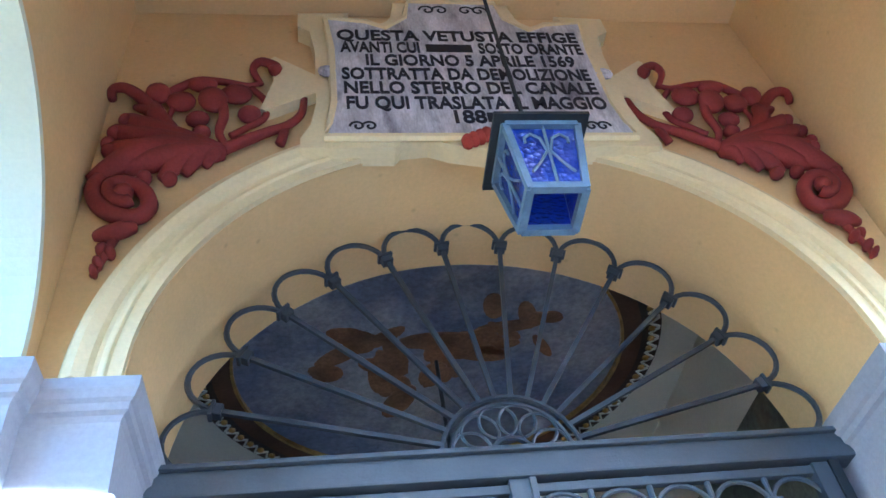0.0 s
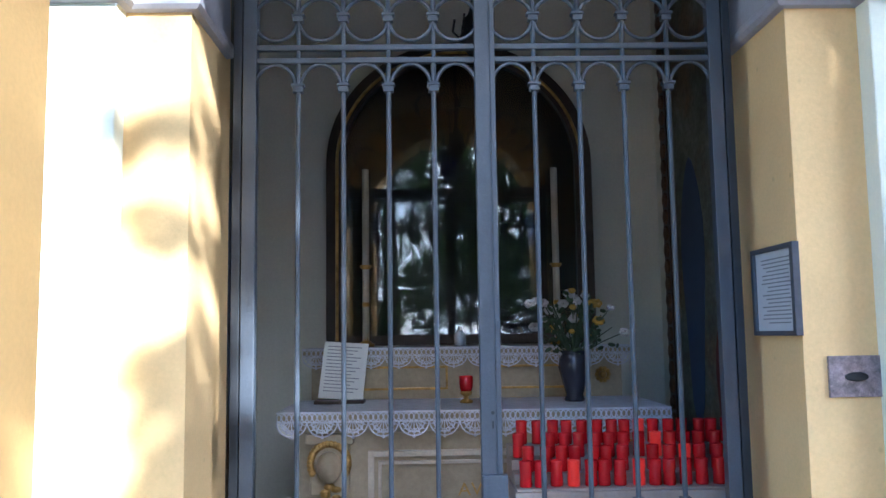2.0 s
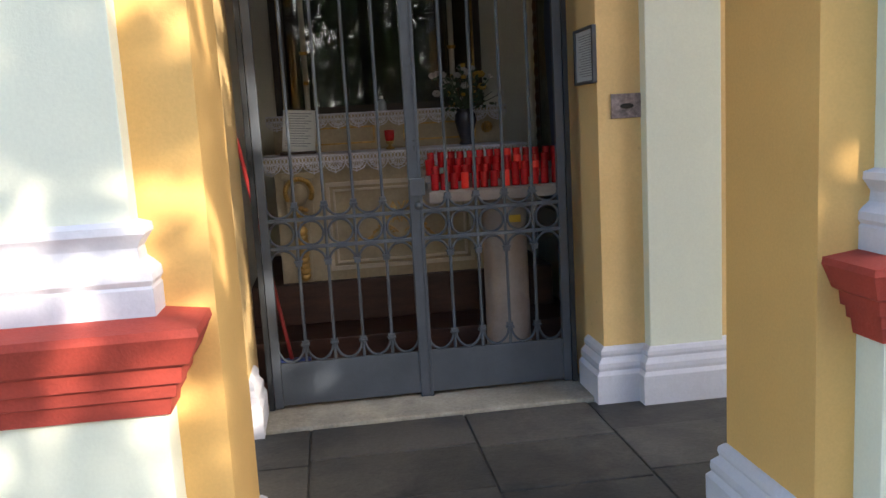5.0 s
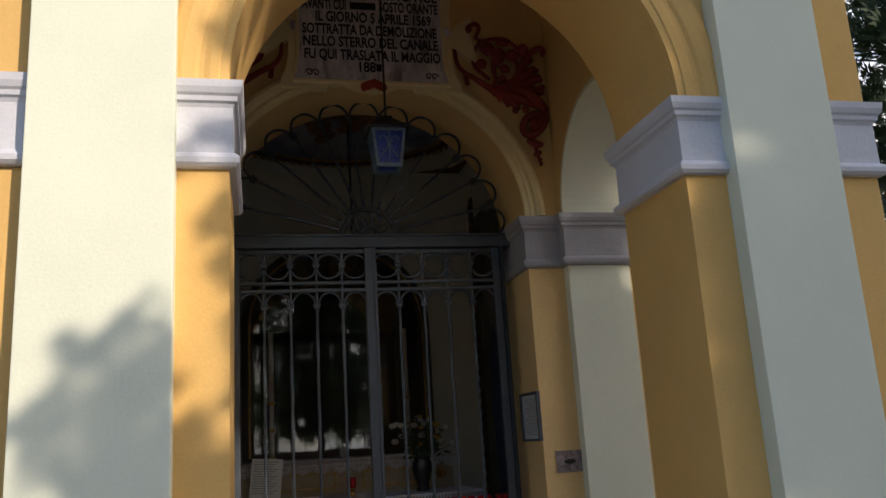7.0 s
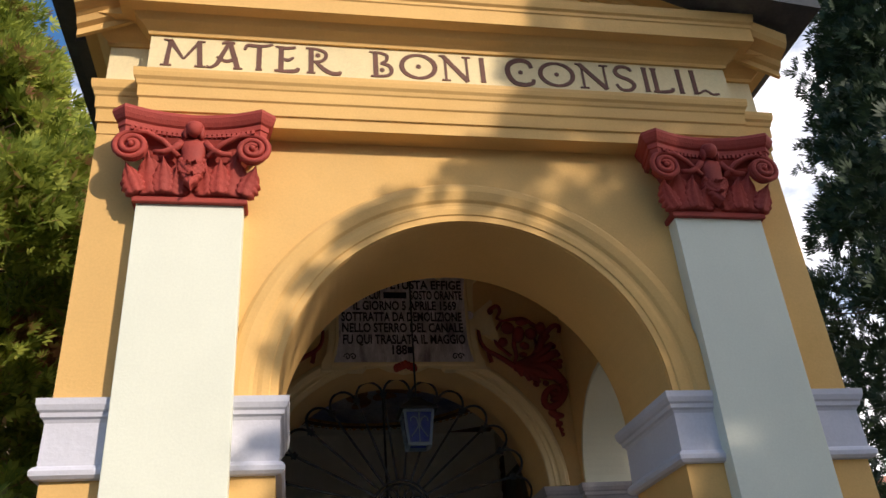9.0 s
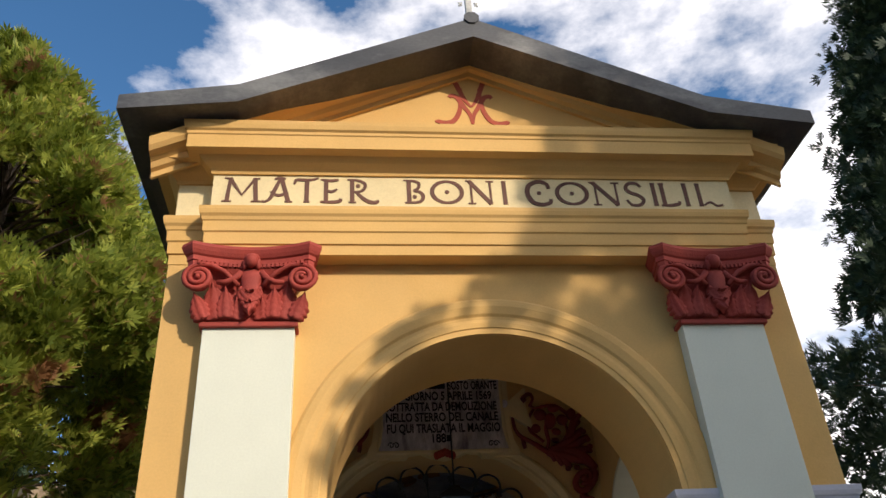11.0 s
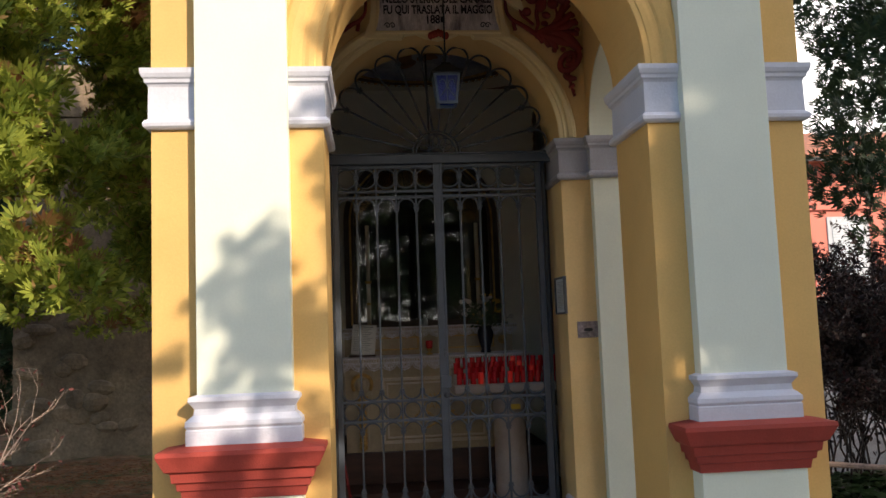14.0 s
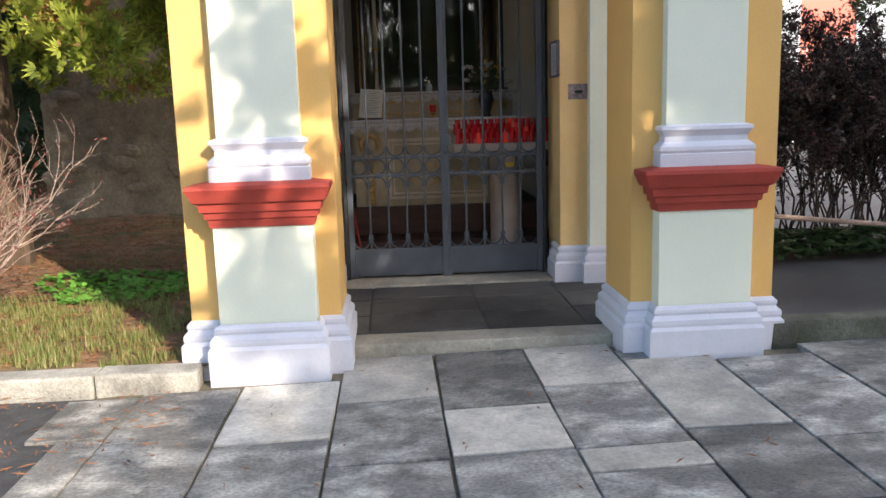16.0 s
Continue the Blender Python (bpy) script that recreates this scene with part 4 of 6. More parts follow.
BLUEGLASS = hammered("hammered_blue_glass", (0.05, 0.10, 0.62))
lan = thing("hanging_lantern", "square blue-painted metal lantern with hammered blue glass panes", "lantern", at=(-0.067, 1.543, 3.246))
TB, TT, LH = 0.062, 0.085, 0.200
for k in range(4):
    m = pose(0, 0, 0, 0, 0, 90 * k)
    bm = B(); tube(bm, [m @ Vector((TB, TB, 0)), m @ Vector((TT, TT, LH))], 0.011, 4); part("corner_bar", bm, BLUEPAINT, lan)
    bm = B(); tube(bm, [m @ Vector((-TB, -TB, 0.004)), m @ Vector((TB, -TB, 0.004))], 0.013, 4); part("bottom_bar", bm, BLUEPAINT, lan)
    bm = B(); tube(bm, [m @ Vector((-TT, -TT, LH)), m @ Vector((TT, -TT, LH))], 0.013, 4); part("top_bar", bm, BLUEPAINT, lan)
    bm = B()
    v = [bm.verts.new(m @ Vector(q)) for q in ((-TB, -TB + 0.004, 0), (TB, -TB + 0.004, 0), (TT, -TT + 0.004, LH), (-TT, -TT + 0.004, LH))]
    f = bm.faces.new(v)
    ext = bmesh.ops.extrude_face_region(bm, geom=[f])
    bmesh.ops.translate(bm, verts=[q for q in ext["geom"] if isinstance(q, bmesh.types.BMVert)], vec=m.to_3x3() @ Vector((0, 0.003, 0)))
    pane = part("pane", bm, BLUEGLASS, lan, "hammered blue glass pane")
    pane.visible_shadow = False
    bm = B()
    def on(u, w):
        t = w / LH
        return m @ Vector((u, -(TB + (TT - TB) * t) - 0.006, w))
    tube(bm, [on(0, 0.01), on(0, LH - 0.01)], 0.0038, 5)
    for sd in (-1, 1):
        tube(bm, [on(sd * q, w) for q, w in ((0.048, 0.045), (0.024, 0.075), (0.004, 0.110), (0.014, 0.150), (0.034, 0.163), (0.050, 0.151), (0.050, 0.135))], 0.0036, 5)
    part("scrollwork", bm, BLUEPAINT, pane)
bm = B()
rings = []
for z, w in ((LH + 0.006, 0.112), (LH + 0.016, 0.112), (LH + 0.085, 0.035), (LH + 0.10, 0.03)):
    rings.append([bm.verts.new((sx * w, sy * w, z)) for sx, sy in ((-1, -1), (1, -1), (1, 1), (-1, 1))])
for a, b in zip(rings, rings[1:]):
    for k in range(4):
        bm.faces.new((a[k], a[(k + 1) % 4], b[(k + 1) % 4], b[k]))
bm.faces.new(rings[0]); bm.faces.new(rings[-1])
part("cap", bm, DARKIRON, lan, "dark sheet-metal cap")
bm = B(); tube(bm, [(0, 0, LH + 0.09), (0, 0, 4.70 - 3.246)], 0.006, 6); part("hanging_rod", bm, DARKIRON, lan)

# ---- iron gate ----
GY, GS = 2.18, 0.1525
gate = thing("iron_gate", "grey-painted wrought-iron double gate with rings and arches, closed", "gate")
G0, G1, GTOP = 0.155, 0.395, 2.95
R_HI, R_LO = 2.745, 2.700           # upper pair of rails
L_HI, L_LO = 1.150, 1.005           # lower pair of rails
def gbar(name, x0, x1, z0, z1, d=0.014, parent=None, lab=""):
    bm = B(); box(bm, x0, x1, GY - d, GY + d, z0, z1, 0.003)
    return part(name, bm, IRON, parent or gate, lab)


for side in (-1, 1):
    gbar("stile", *sorted((AX + side * 0.765, AX + side * 0.810)), G0, GTOP, 0.02)
    bm = B(); box(bm, *sorted((AX + side * 0.030, AX + side * 0.765)), GY - 0.012, GY + 0.012, G0 + 0.01, G1, 0.004)
    part("bottom_panel", bm, IRON, gate, "flat sheet-iron kick panel")
    for z, h in ((R_HI, 0.010), (R_LO, 0.010), (L_HI, 0.010), (L_LO, 0.010), (2.935, 0.012)):
        gbar("rail", *sorted((AX + side * 0.030, AX + side * 0.775)), z - h, z + h, 0.011)
    # thin dark strip standing in for the shadow between stile and reveal
    bm = B(); box(bm, *sorted((AX + side * 0.814, AX + side * 0.842)), GY - 0.02, GY + 0.02, 0.13, 3.03, 0.003); part("frame_post", bm, DARKIRON, gate)
gbar("meeting_stile", AX - 0.032, AX + 0.032, G0 - 0.012, 2.96, 0.022)
gbar("meeting_strip", AX + 0.018, AX + 0.036, G0 - 0.012, 2.96, 0.028)
bm = B(); box(bm, AX - 0.9, AX + 0.9, GY - 0.035, GY + 0.035, 2.955, 3.025, 0.006); box(bm, AX - 0.9, AX + 0.9, GY - 0.05, GY + 0.05, 3.022, 3.036, 0.003)
part("head_rail", bm, IRON, gate)
bm = B(); box(bm, AX - 0.032, AX + 0.05, GY - 0.05, GY - 0.02, 1.235, 1.325, 0.004); lock = part("lock_box", bm, IRON, gate)
bm = B(); blob(bm, (AX + 0.008, GY - 0.062, 1.185), (0.022, 0.022, 0.022), 12); tube(bm, [(AX + 0.008, GY - 0.02, 1.185), (AX + 0.008, GY - 0.06, 1.185)], 0.009, 8); part("knob", bm, IRON, gate, smooth=True)
bm = B(); box(bm, AX + 0.003, AX + 0.009, GY - 0.031, GY - 0.020, 1.47, 1.495); lathe(bm, ((0.006, 0), (0.006, 0.004)), 10, m=pose(AX + 0.006, GY - 0.029, 1.52, 90, 0, 0)); part("keyhole", bm, DARKIRON, gate)

def collar(bm, x, z, up):
    """A flared knuckle on a bar; up: the side to which it opens."""
    for w, a, b in ((0.017, -0.010, 0.010), (0.022, 0.010 * up, 0.020 * up)):
        box(bm, x - w, x + w, GY - w * 0.8, GY + w * 0.8, z + min(a, b), z + max(a, b), 0.002)


bars = [side * (0.018 + GS * k) for side in (-1, 1) for k in range(1, 5)]
for u in bars:
    x = AX + u
    bm = B()
    tube(bm, [(x, GY, G1), (x, GY, GTOP)], 0.0085, 8)
    for z, up in ((2.60, 1), (1.230, -1), (0.915, 1), (0.500, -1), (2.845, 1)):
        collar(bm, x, z, up)
    part("bar", bm, IRON, gate)
cells = [side * (0.018 + GS * (k + 0.5)) for side in (-1, 1) for k in range(0, 5)]
for u in cells:
    x = AX + u
    for z, r in ((2.845, 0.074), (1.0775, 0.063)):
        bm = B()
        tube(bm, [(x + r * math.cos(a), GY, z + r * math.sin(a)) for a in np.linspace(0, 2 * math.pi, 24, endpoint=False)], 0.0068, 6, closed=True)
        part("ring", bm, IRON, gate)
    for z, up in ((2.60, 1), (1.235, -1), (0.910, 1), (0.495, -1)):
        r = GS / 2 - 0.006
        lim = {2.60: R_LO - 0.012, 1.235: L_HI + 0.012, 0.910: L_LO - 0.012, 0.495: G1 + 0.004}[z]
        bm = B()
        tube(bm, [(x + r * math.cos(a), GY, z + (lim - z) * math.sin(a)) for a in np.linspace(0, math.pi, 14)], 0.0065, 6)
        part("arch", bm, IRON, gate)

FANIRON = mat("dark_blue_grey_iron", (0.040, 0.050, 0.068), 0.42, 0.0, var=0.12, scale=8, grain=150, bump=0.10, spec=0.5)
fan = thing("fanlight_grille", "grey-painted wrought-iron fan grille with looped rim over the gate", "grille")
FZ, FR = 3.030, 0.765
def F(a, r):
    return (AX + r * math.cos(radians(a)), GY, FZ + r * math.sin(radians(a)))


STEPA = 180 / 13
for k in range(1, 13):
    a = k * STEPA
    bm = B()
    tube(bm, [F(a, 0.18), F(a, FR)], 0.0095, 4)
    m = pose(*F(a, FR), 0, 90 - a, 0)
    box(bm, -0.017, 0.017, -0.015, 0.015, -0.012, 0.010, 0.002, m)
    box(bm, -0.024, 0.024, -0.018, 0.018, 0.010, 0.020, 0.002, m)
    part("spoke", bm, FANIRON, fan)
for k in range(13):
    a0, a1 = k * STEPA, (k + 1) * STEPA
    p0, p1 = Vector(F(a0, FR + 0.02)), Vector(F(a1, FR + 0.02))
    mid, rad = (p0 + p1) / 2, (p1 - p0).length / 2
    ez = (mid - Vector((AX, GY, FZ))).normalized()
    ex = (p1 - p0).normalized()
    bm = B()
    tube(bm, [mid + ex * (rad * 0.96 * math.cos(t)) + ez * (rad * 1.05 * math.sin(t)) for t in np.linspace(math.pi, 0, 14)], 0.0085, 6)
    part("loop", bm, FANIRON, fan)
for r in (0.185, 0.160):
    bm = B(); tube(bm, [F(a, r) for a in np.linspace(0, 180, 28)], 0.0075, 6); part("hub_ring", bm, FANIRON, fan)
bm = B(); tube(bm, [F(a, 0.055) for a in np.linspace(0, 180, 16)], 0.008, 6); part("hub_ring", bm, FANIRON, fan)
for a in (14, 45, 76, 104, 135, 166):
    c = Vector(F(a, 0.108))
    bm = B(); tube(bm, [c + Vector((0.050 * math.cos(t), 0, 0.050 * math.sin(t))) for t in np.linspace(0, 2 * math.pi, 20, endpoint=False)], 0.005, 5, closed=True); part("hub_circle", bm, FANIRON, fan)

# ---- fittings on the gateway pier ----
FRAMEWOOD = mat("dark_grey_frame", (0.07, 0.075, 0.09), 0.5, var=0.1, scale=20, grain=100, bump=0.05)
PAPER = mat("printed_notice_paper", (0.50, 0.53, 0.56), 0.6, var=0.04, scale=10, grain=100, bump=0.0)
PRINT = plain("grey_print", (0.20, 0.21, 0.23), 0.7)
notice = thing("framed_notice", "printed notice in a thin dark frame on the gateway reveal", "notice", at=(0.0, 1.866 * (1 - 1.45), 0.0))
notice.scale = (1.0, 1.45, 1.0)
XJ = AX + IN_A
bm = B(); box(bm, XJ - 0.010, XJ - 0.004, 1.875, 2.075, 1.765, 2.025); part("sheet", bm, PAPER, notice)
for q in ((1.865, 1.880, 1.755, 2.035), (2.070, 2.085, 1.755, 2.035), (1.880, 2.070, 1.755, 1.770), (1.880, 2.070, 2.020, 2.035)):
    bm = B(); box(bm, XJ - 0.020, XJ + 0.002, *q, 0.002); part("frame_bar", bm, FRAMEWOOD, notice)
bm = B()
rnd = random.Random(4)
for k in range(17):
    z = 1.995 - 0.0125 * k
    box(bm, XJ - 0.0112, XJ - 0.0098, 1.892 + 0.01 * rnd.random(), 2.045 - 0.04 * rnd.random(), z - 0.002, z + 0.002)
part("text_bars", bm, PRINT, notice)
REDGRAN = mat("speckled_pink_granite", (0.30, 0.24, 0.24), 0.55, var=0.25, scale=40, grain=180, bump=0.1, second=(0.12, 0.10, 0.10), amount=0.45)
slot = thing("alms_slot", "speckled granite plate with a dark oval coin slot", "offering slot")
bm = B(); box(bm, 0.868, 1.028, INNER - 0.010, INNER + 0.002, 1.575, 1.695, 0.002); part("plate", bm, REDGRAN, slot)
bm = B(); lathe(bm, ((0.036, 0), (0.034, 0.004), (0.02, 0.005)), 18, m=pose(0.948, INNER - 0.009, 1.634, 90, 0, 0) @ Matrix.Diagonal((1, 0.38, 1, 1))); part("slot_mouth", bm, plain("black_slot", (0.01, 0.01, 0.01), 0.6), slot)


# ---- inside the chapel ----
GILT = mat("worn_gilding", (0.54, 0.33, 0.10), 0.36, 0.7, var=0.25, scale=20, grain=120, bump=0.2)
ALTAR = mat("ochre_marbled_stone", (0.42, 0.34, 0.22), 0.6, var=0.12, scale=4, grain=50, bump=0.08)
LACE = mat("white_lace", (0.72, 0.71, 0.76), 0.9, var=0.1, scale=30, grain=200, bump=0.3)
WOOD = mat("dark_red_brown_wood", (0.060, 0.026, 0.018), 0.5, var=0.25, scale=3, grain=50, bump=0.1, stretch=(1, 5, 5))
DARKWOOD = mat("dark_walnut", (0.045, 0.025, 0.015), 0.45, var=0.25, scale=4, grain=60, bump=0.1)
FRESCO = mat("faded_sky_fresco", (0.20, 0.23, 0.34), 0.85, var=0.3, scale=2.2, grain=40, bump=0.05, second=(0.42, 0.42, 0.46), amount=0.50)
FRESCO2 = mat("dark_figure_fresco", (0.16, 0.17, 0.14), 0.85, var=0.35, scale=2.6, grain=30, bump=0.05, second=(0.20, 0.13, 0.07), amount=0.45)
FLESH = mat("ochre_brown_fresco_paint", (0.26, 0.14, 0.075), 0.85, var=0.3, scale=7, grain=60, bump=0.0)
SEPIA = mat("brown_fresco_border", (0.13, 0.07, 0.04), 0.8, var=0.2, scale=6, grain=60, bump=0.05)
AY = 3.15

plat = thing("altar_platform", "dark red-brown wooden step before the altar", "platform")
bm = B(); box(bm, AX - 1.05, AX + 1.05, AY - 0.42, CH_B - 0.01, FLOOR, 0.37, 0.008); part("lower_step", bm, WOOD, plat)
bm = B(); box(bm, AX - 0.98, AX + 0.98, AY - 0.02, CH_B - 0.01, 0.371, 0.635, 0.008); part("upper_step", bm, WOOD, plat)

altar = thing("altar", "ochre stone altar with gilded consoles and a framed front panel", "altar")
bm = B(); box(bm, AX - 0.78, AX + 0.78, AY + 0.04, 3.75, 0.636, 1.36); part("body", bm, ALTAR, altar)
bm = B(); sweep(bm, ((-0.1, 1.345), (0.0, 1.345), (0.015, 1.36), (0.03, 1.385), (0.06, 1.40), (0.065, 1.44), (-0.1, 1.44)), [(AX - 0.80, 3.75), (AX - 0.80, AY + 0.03), (AX + 0.80, AY + 0.03), (AX + 0.80, 3.75)]); box(bm, AX - 0.82, AX + 0.82, AY + 0.02, 3.75, 1.40, 1.439); part("table_slab", bm, ALTAR, altar)
ALTARTRIM = mat("pale_cream_moulding", (0.62, 0.54, 0.42), 0.7, var=0.1, scale=6, grain=90, bump=0.1)
for ins_, w in ((0.0, 0.026), (0.045, 0.014)):
    x0, x1, z0, z1 = AX - 0.47 + ins_, AX + 0.47 - ins_, 0.70 + ins_, 1.265 - ins_
    for q in ((x0, x0 + w, z0, z1), (x1 - w, x1, z0, z1), (x0 + w, x1 - w, z0, z0 + w), (x0 + w, x1 - w, z1 - w, z1)):
        bm = B(); box(bm, q[0], q[1], AY + 0.014, AY + 0.045, q[2], q[3], 0.003); part("panel_moulding", bm, ALTARTRIM, altar)
bm = B()
rnd = random.Random(7)
for side in (-1, 1):
    for k in range(16):
        u = 0.05 + 0.018 * k
        blob(bm, (AX + side * u, AY + 0.036, 0.93 + 0.05 * math.sin(k * 0.45) + rnd.uniform(-0.012, 0.012)), (0.014, 0.007, 0.010), 6)
    tube(bm, [(AX + side * (0.02 + 0.03 * k), AY + 0.036, 0.92 + 0.05 * math.sin(k * 0.6)) for k in range(11)], 0.005, 5)
    tube(bm, [(AX + side * 0.08, AY + 0.036, 0.82), (AX - side * 0.06, AY + 0.036, 0.90)], 0.008, 5)
part("gilded_garland", bm, GILT, altar, "gilded leaf garland")
lettering("lettering", "AVE", AX - 0.075, AX + 0.075, AY + 0.038, 1.065, 0.055, GILT, altar, 0.003, 0, 0.0)
lettering("lettering", "MARIA", AX - 0.115, AX + 0.115, AY + 0.038, 0.985, 0.055, GILT, altar, 0.003, 0, 0.0)
for side in (-1, 1):
    cx = AX + side * 0.635
    bm = B()
    for z0, z1, w, d in ((1.30, 1.345, 0.105, 0.06), (1.08, 1.30, 0.085, 0.045), (0.64, 1.08, 0.05, 0.03)):
        box(bm, cx - w, cx + w, AY + 0.03 - d, AY + 0.05, z0, z1, 0.008)
    con = part("console", bm, ALTAR, altar, "ochre stone console with gilded carving")
    bm = B()
    blob(bm, (cx, AY - 0.03, 1.205), (0.055, 0.045, 0.07), 12)
    part("carved_mask", bm, ALTAR, con, smooth=True)
    bm = B()
    for k in range(22):
        a = math.pi * (k / 21 * 1.3 - 0.15)
        blob(bm, (cx + 0.082 * math.cos(a), AY - 0.02, 1.22 + 0.085 * math.sin(a)), (0.019, 0.02, 0.019), 6)
    for k in range(10):
        blob(bm, (cx + 0.03 * math.sin(k * 1.9), AY - 0.01, 1.12 - 0.012 * k), (0.030 - 0.0015 * k, 0.02, 0.016), 6)
    for k in range(9):
        lathe(bm, ((0.034, -0.010), (0.038, 0.0), (0.030, 0.012), (0.012, 0.016)), 10, m=pose(cx, AY + 0.0, 0.975 - 0.036 * k, 70, 0, 0))
    part("gilding", bm, GILT, con, smooth=True)

def lace(name, x0, x1, ytop0, ytop1, z, drop, label):
    """A cloth lying on a top, with a scalloped lace edge of real holes at its front."""
    t = thing(name, label, "altar cloth")
    bm = B(); box(bm, x0, x1, ytop0, ytop1, z, z + 0.004); part("cloth", bm, LACE, t)
    n = max(3, round((x1 - x0) / 0.135))
    w = (x1 - x0) / n
    yy = ytop0 - 0.006
    bm = B()
    for i in range(n):
        cx = x0 + w * (i + 0.5)
        for rr in (1.0, 0.72):
            tube(bm, [(cx + w * 0.49 * rr * math.cos(a), yy, z - drop * 0.38 - drop * 0.60 * rr * math.sin(a)) for a in np.linspace(0, math.pi, 12)], 0.0042, 4)
        for k in range(7):
            a = math.pi * (k + 0.5) / 7
            tube(bm, [(cx + 0.012 * math.cos(a), yy, z - drop * 0.36), (cx + w * 0.44 * math.cos(a), yy, z - drop * 0.38 - drop * 0.55 * math.sin(a))], 0.0034, 4)
            c = (cx + w * 0.30 * math.cos(a), yy, z - drop * 0.38 - drop * 0.40 * math.sin(a))
            tube(bm, [(c[0] + 0.009 * math.cos(b), yy, c[2] + 0.009 * math.sin(b)) for b in np.linspace(0, 2 * math.pi, 7, endpoint=False)], 0.003, 4, closed=True)
        blob(bm, (cx, yy, z - drop), (0.008, 0.004, 0.008), 6)
        for k in range(6):
            u = x0 + w * i + w * (k + 0.5) / 6
            tube(bm, [(u + w / 13 * math.cos(b), yy, z - drop * 0.20 + drop * 0.15 * math.sin(b)) for b in np.linspace(0, 2 * math.pi, 8, endpoint=False)], 0.0034, 4, closed=True)
    tube(bm, [(x0, yy, z), (x1, yy, z)], 0.006, 4)
    tube(bm, [(x0, yy, z - drop * 0.38), (x1, yy, z - drop * 0.38)], 0.004, 4)
    part("lace_edge", bm, LACE, t, "white scalloped lace edge")
    return t


lace("altar_cloth", AX - 0.86, AX + 0.86, AY - 0.05, 3.74, 1.441, 0.105, "white altar cloth with a scalloped lace edge")

ret = thing("altar_shelf", "ochre stepped altar shelf with gilded mouldings and rosettes", "shelf")
bm = B(); box(bm, AX - 0.80, AX + 0.80, 3.755, CH_B - 0.01, 0.64, 1.665); part("body", bm, ALTAR, ret)
bm = B(); box(bm, AX - 0.84, AX + 0.84, 3.72, CH_B - 0.012, 1.666, 1.700, 0.005); part("top_slab", bm, ALTAR, ret)
for side in (-1, 1):
    for q in ((0.10, 0.62, 1.49, 1.502), (0.10, 0.62, 1.600, 1.612), (0.10, 0.112, 1.502, 1.600), (0.608, 0.62, 1.502, 1.600)):
        bm = B(); box(bm, *sorted((AX + side * q[0], AX + side * q[1])), 3.742, 3.756, q[2], q[3], 0.002); part("gilded_moulding", bm, GILT, ret)
    bm = B()
    for k in range(10):
        a = 2 * math.pi * k / 10
        blob(bm, (AX + side * 0.70 + 0.030 * math.cos(a), 3.745, 1.555 + 0.030 * math.sin(a)), (0.014, 0.014, 0.014), 6)
    blob(bm, (AX + side * 0.70, 3.740, 1.555), (0.02, 0.02, 0.02), 8)
    part("rosette", bm, GILT, ret, "gilded rosette", smooth=True)
lace("shelf_cloth", AX - 0.84, AX + 0.84, 3.705, 4.1, 1.702, 0.095, "white lace runner on the altar shelf")

pic = thing("altarpiece", "tall arched altarpiece behind reflecting glass in a dark frame", "altarpiece")
PYB, PH, PSP, PB = CH_B - 0.03, 0.70, 2.80, 1.71
out = [(AX - 0.80, PB)] + arc(AX, PSP, 0.80, 0.75, 180, 0, 32) + [(AX + 0.80, PB)]
inn = [(AX - PH, PB + 0.06)] + arc(AX, PSP, PH, 0.65, 180, 0, 32) + [(AX + PH, PB + 0.06)]
bm = B()
f0, f1 = [bm.verts.new((x, PYB - 0.06, z)) for x, z in out], [bm.verts.new((x, PYB - 0.06, z)) for x, z in inn]
b0, b1 = [bm.verts.new((x, PYB + 0.03, z)) for x, z in out], [bm.verts.new((x, PYB + 0.0, z)) for x, z in inn]
n = len(out)
for i in range(n):
    j = (i + 1) % n
    bm.faces.new((f0[i], f0[j], f1[j], f1[i])); bm.faces.new((f0[i], f0[j], b0[j], b0[i])); bm.faces.new((f1[i], f1[j], b1[j], b1[i]))
part("frame", bm, DARKWOOD, pic)
bm = B()
for r, z0 in ((0.735, PB + 0.03),):
    tube(bm, [(AX - r, PYB - 0.062, z0)] + [(x, PYB - 0.062, z) for x, z in arc(AX, PSP, r, r - 0.05, 180, 0, 32)] + [(AX + r, PYB - 0.062, z0)], 0.010, 6)
part("gilded_bead", bm, GILT, pic)
bm = B(); extrude_poly(bm, inn, "y", PYB + 0.0, PYB + 0.02); part("painting", bm, mat("darkened_oil_painting", (0.022, 0.020, 0.016), 0.6, var=0.4, scale=2.5, grain=20, bump=0.0, second=(0.05, 0.035, 0.02), amount=0.4), pic)
GLASS = plain("picture_glass", (0.9, 0.95, 0.95), 0.02, trans=1.0)
bm = B(); extrude_poly(bm, [(AX + (x - AX) * 0.998, z) for x, z in inn], "y", PYB - 0.030, PYB - 0.024); gl = part("glass_pane", bm, GLASS, pic); gl.visible_shadow = False
for side in (-1, 1):
    bm = B(); tube(bm, [(AX + side * 0.56, PYB - 0.12, 1.72), (AX + side * 0.56, PYB - 0.12, 2.75)], 0.020, 10); part("side_candle", bm, mat("ivory_wax", (0.6, 0.56, 0.46), 0.5, bump=0.0), pic)
    bm = B(); lathe(bm, ((0.05, 1.705), (0.05, 1.72), (0.02, 1.74), (0.014, 1.9), (0.022, 1.95), (0.013, 2.0), (0.014, 2.15), (0.035, 2.17), (0.035, 2.18)), 12, (AX + side * 0.56, PYB - 0.12, 0.0)); part("candlestick", bm, GILT, pic, smooth=True)

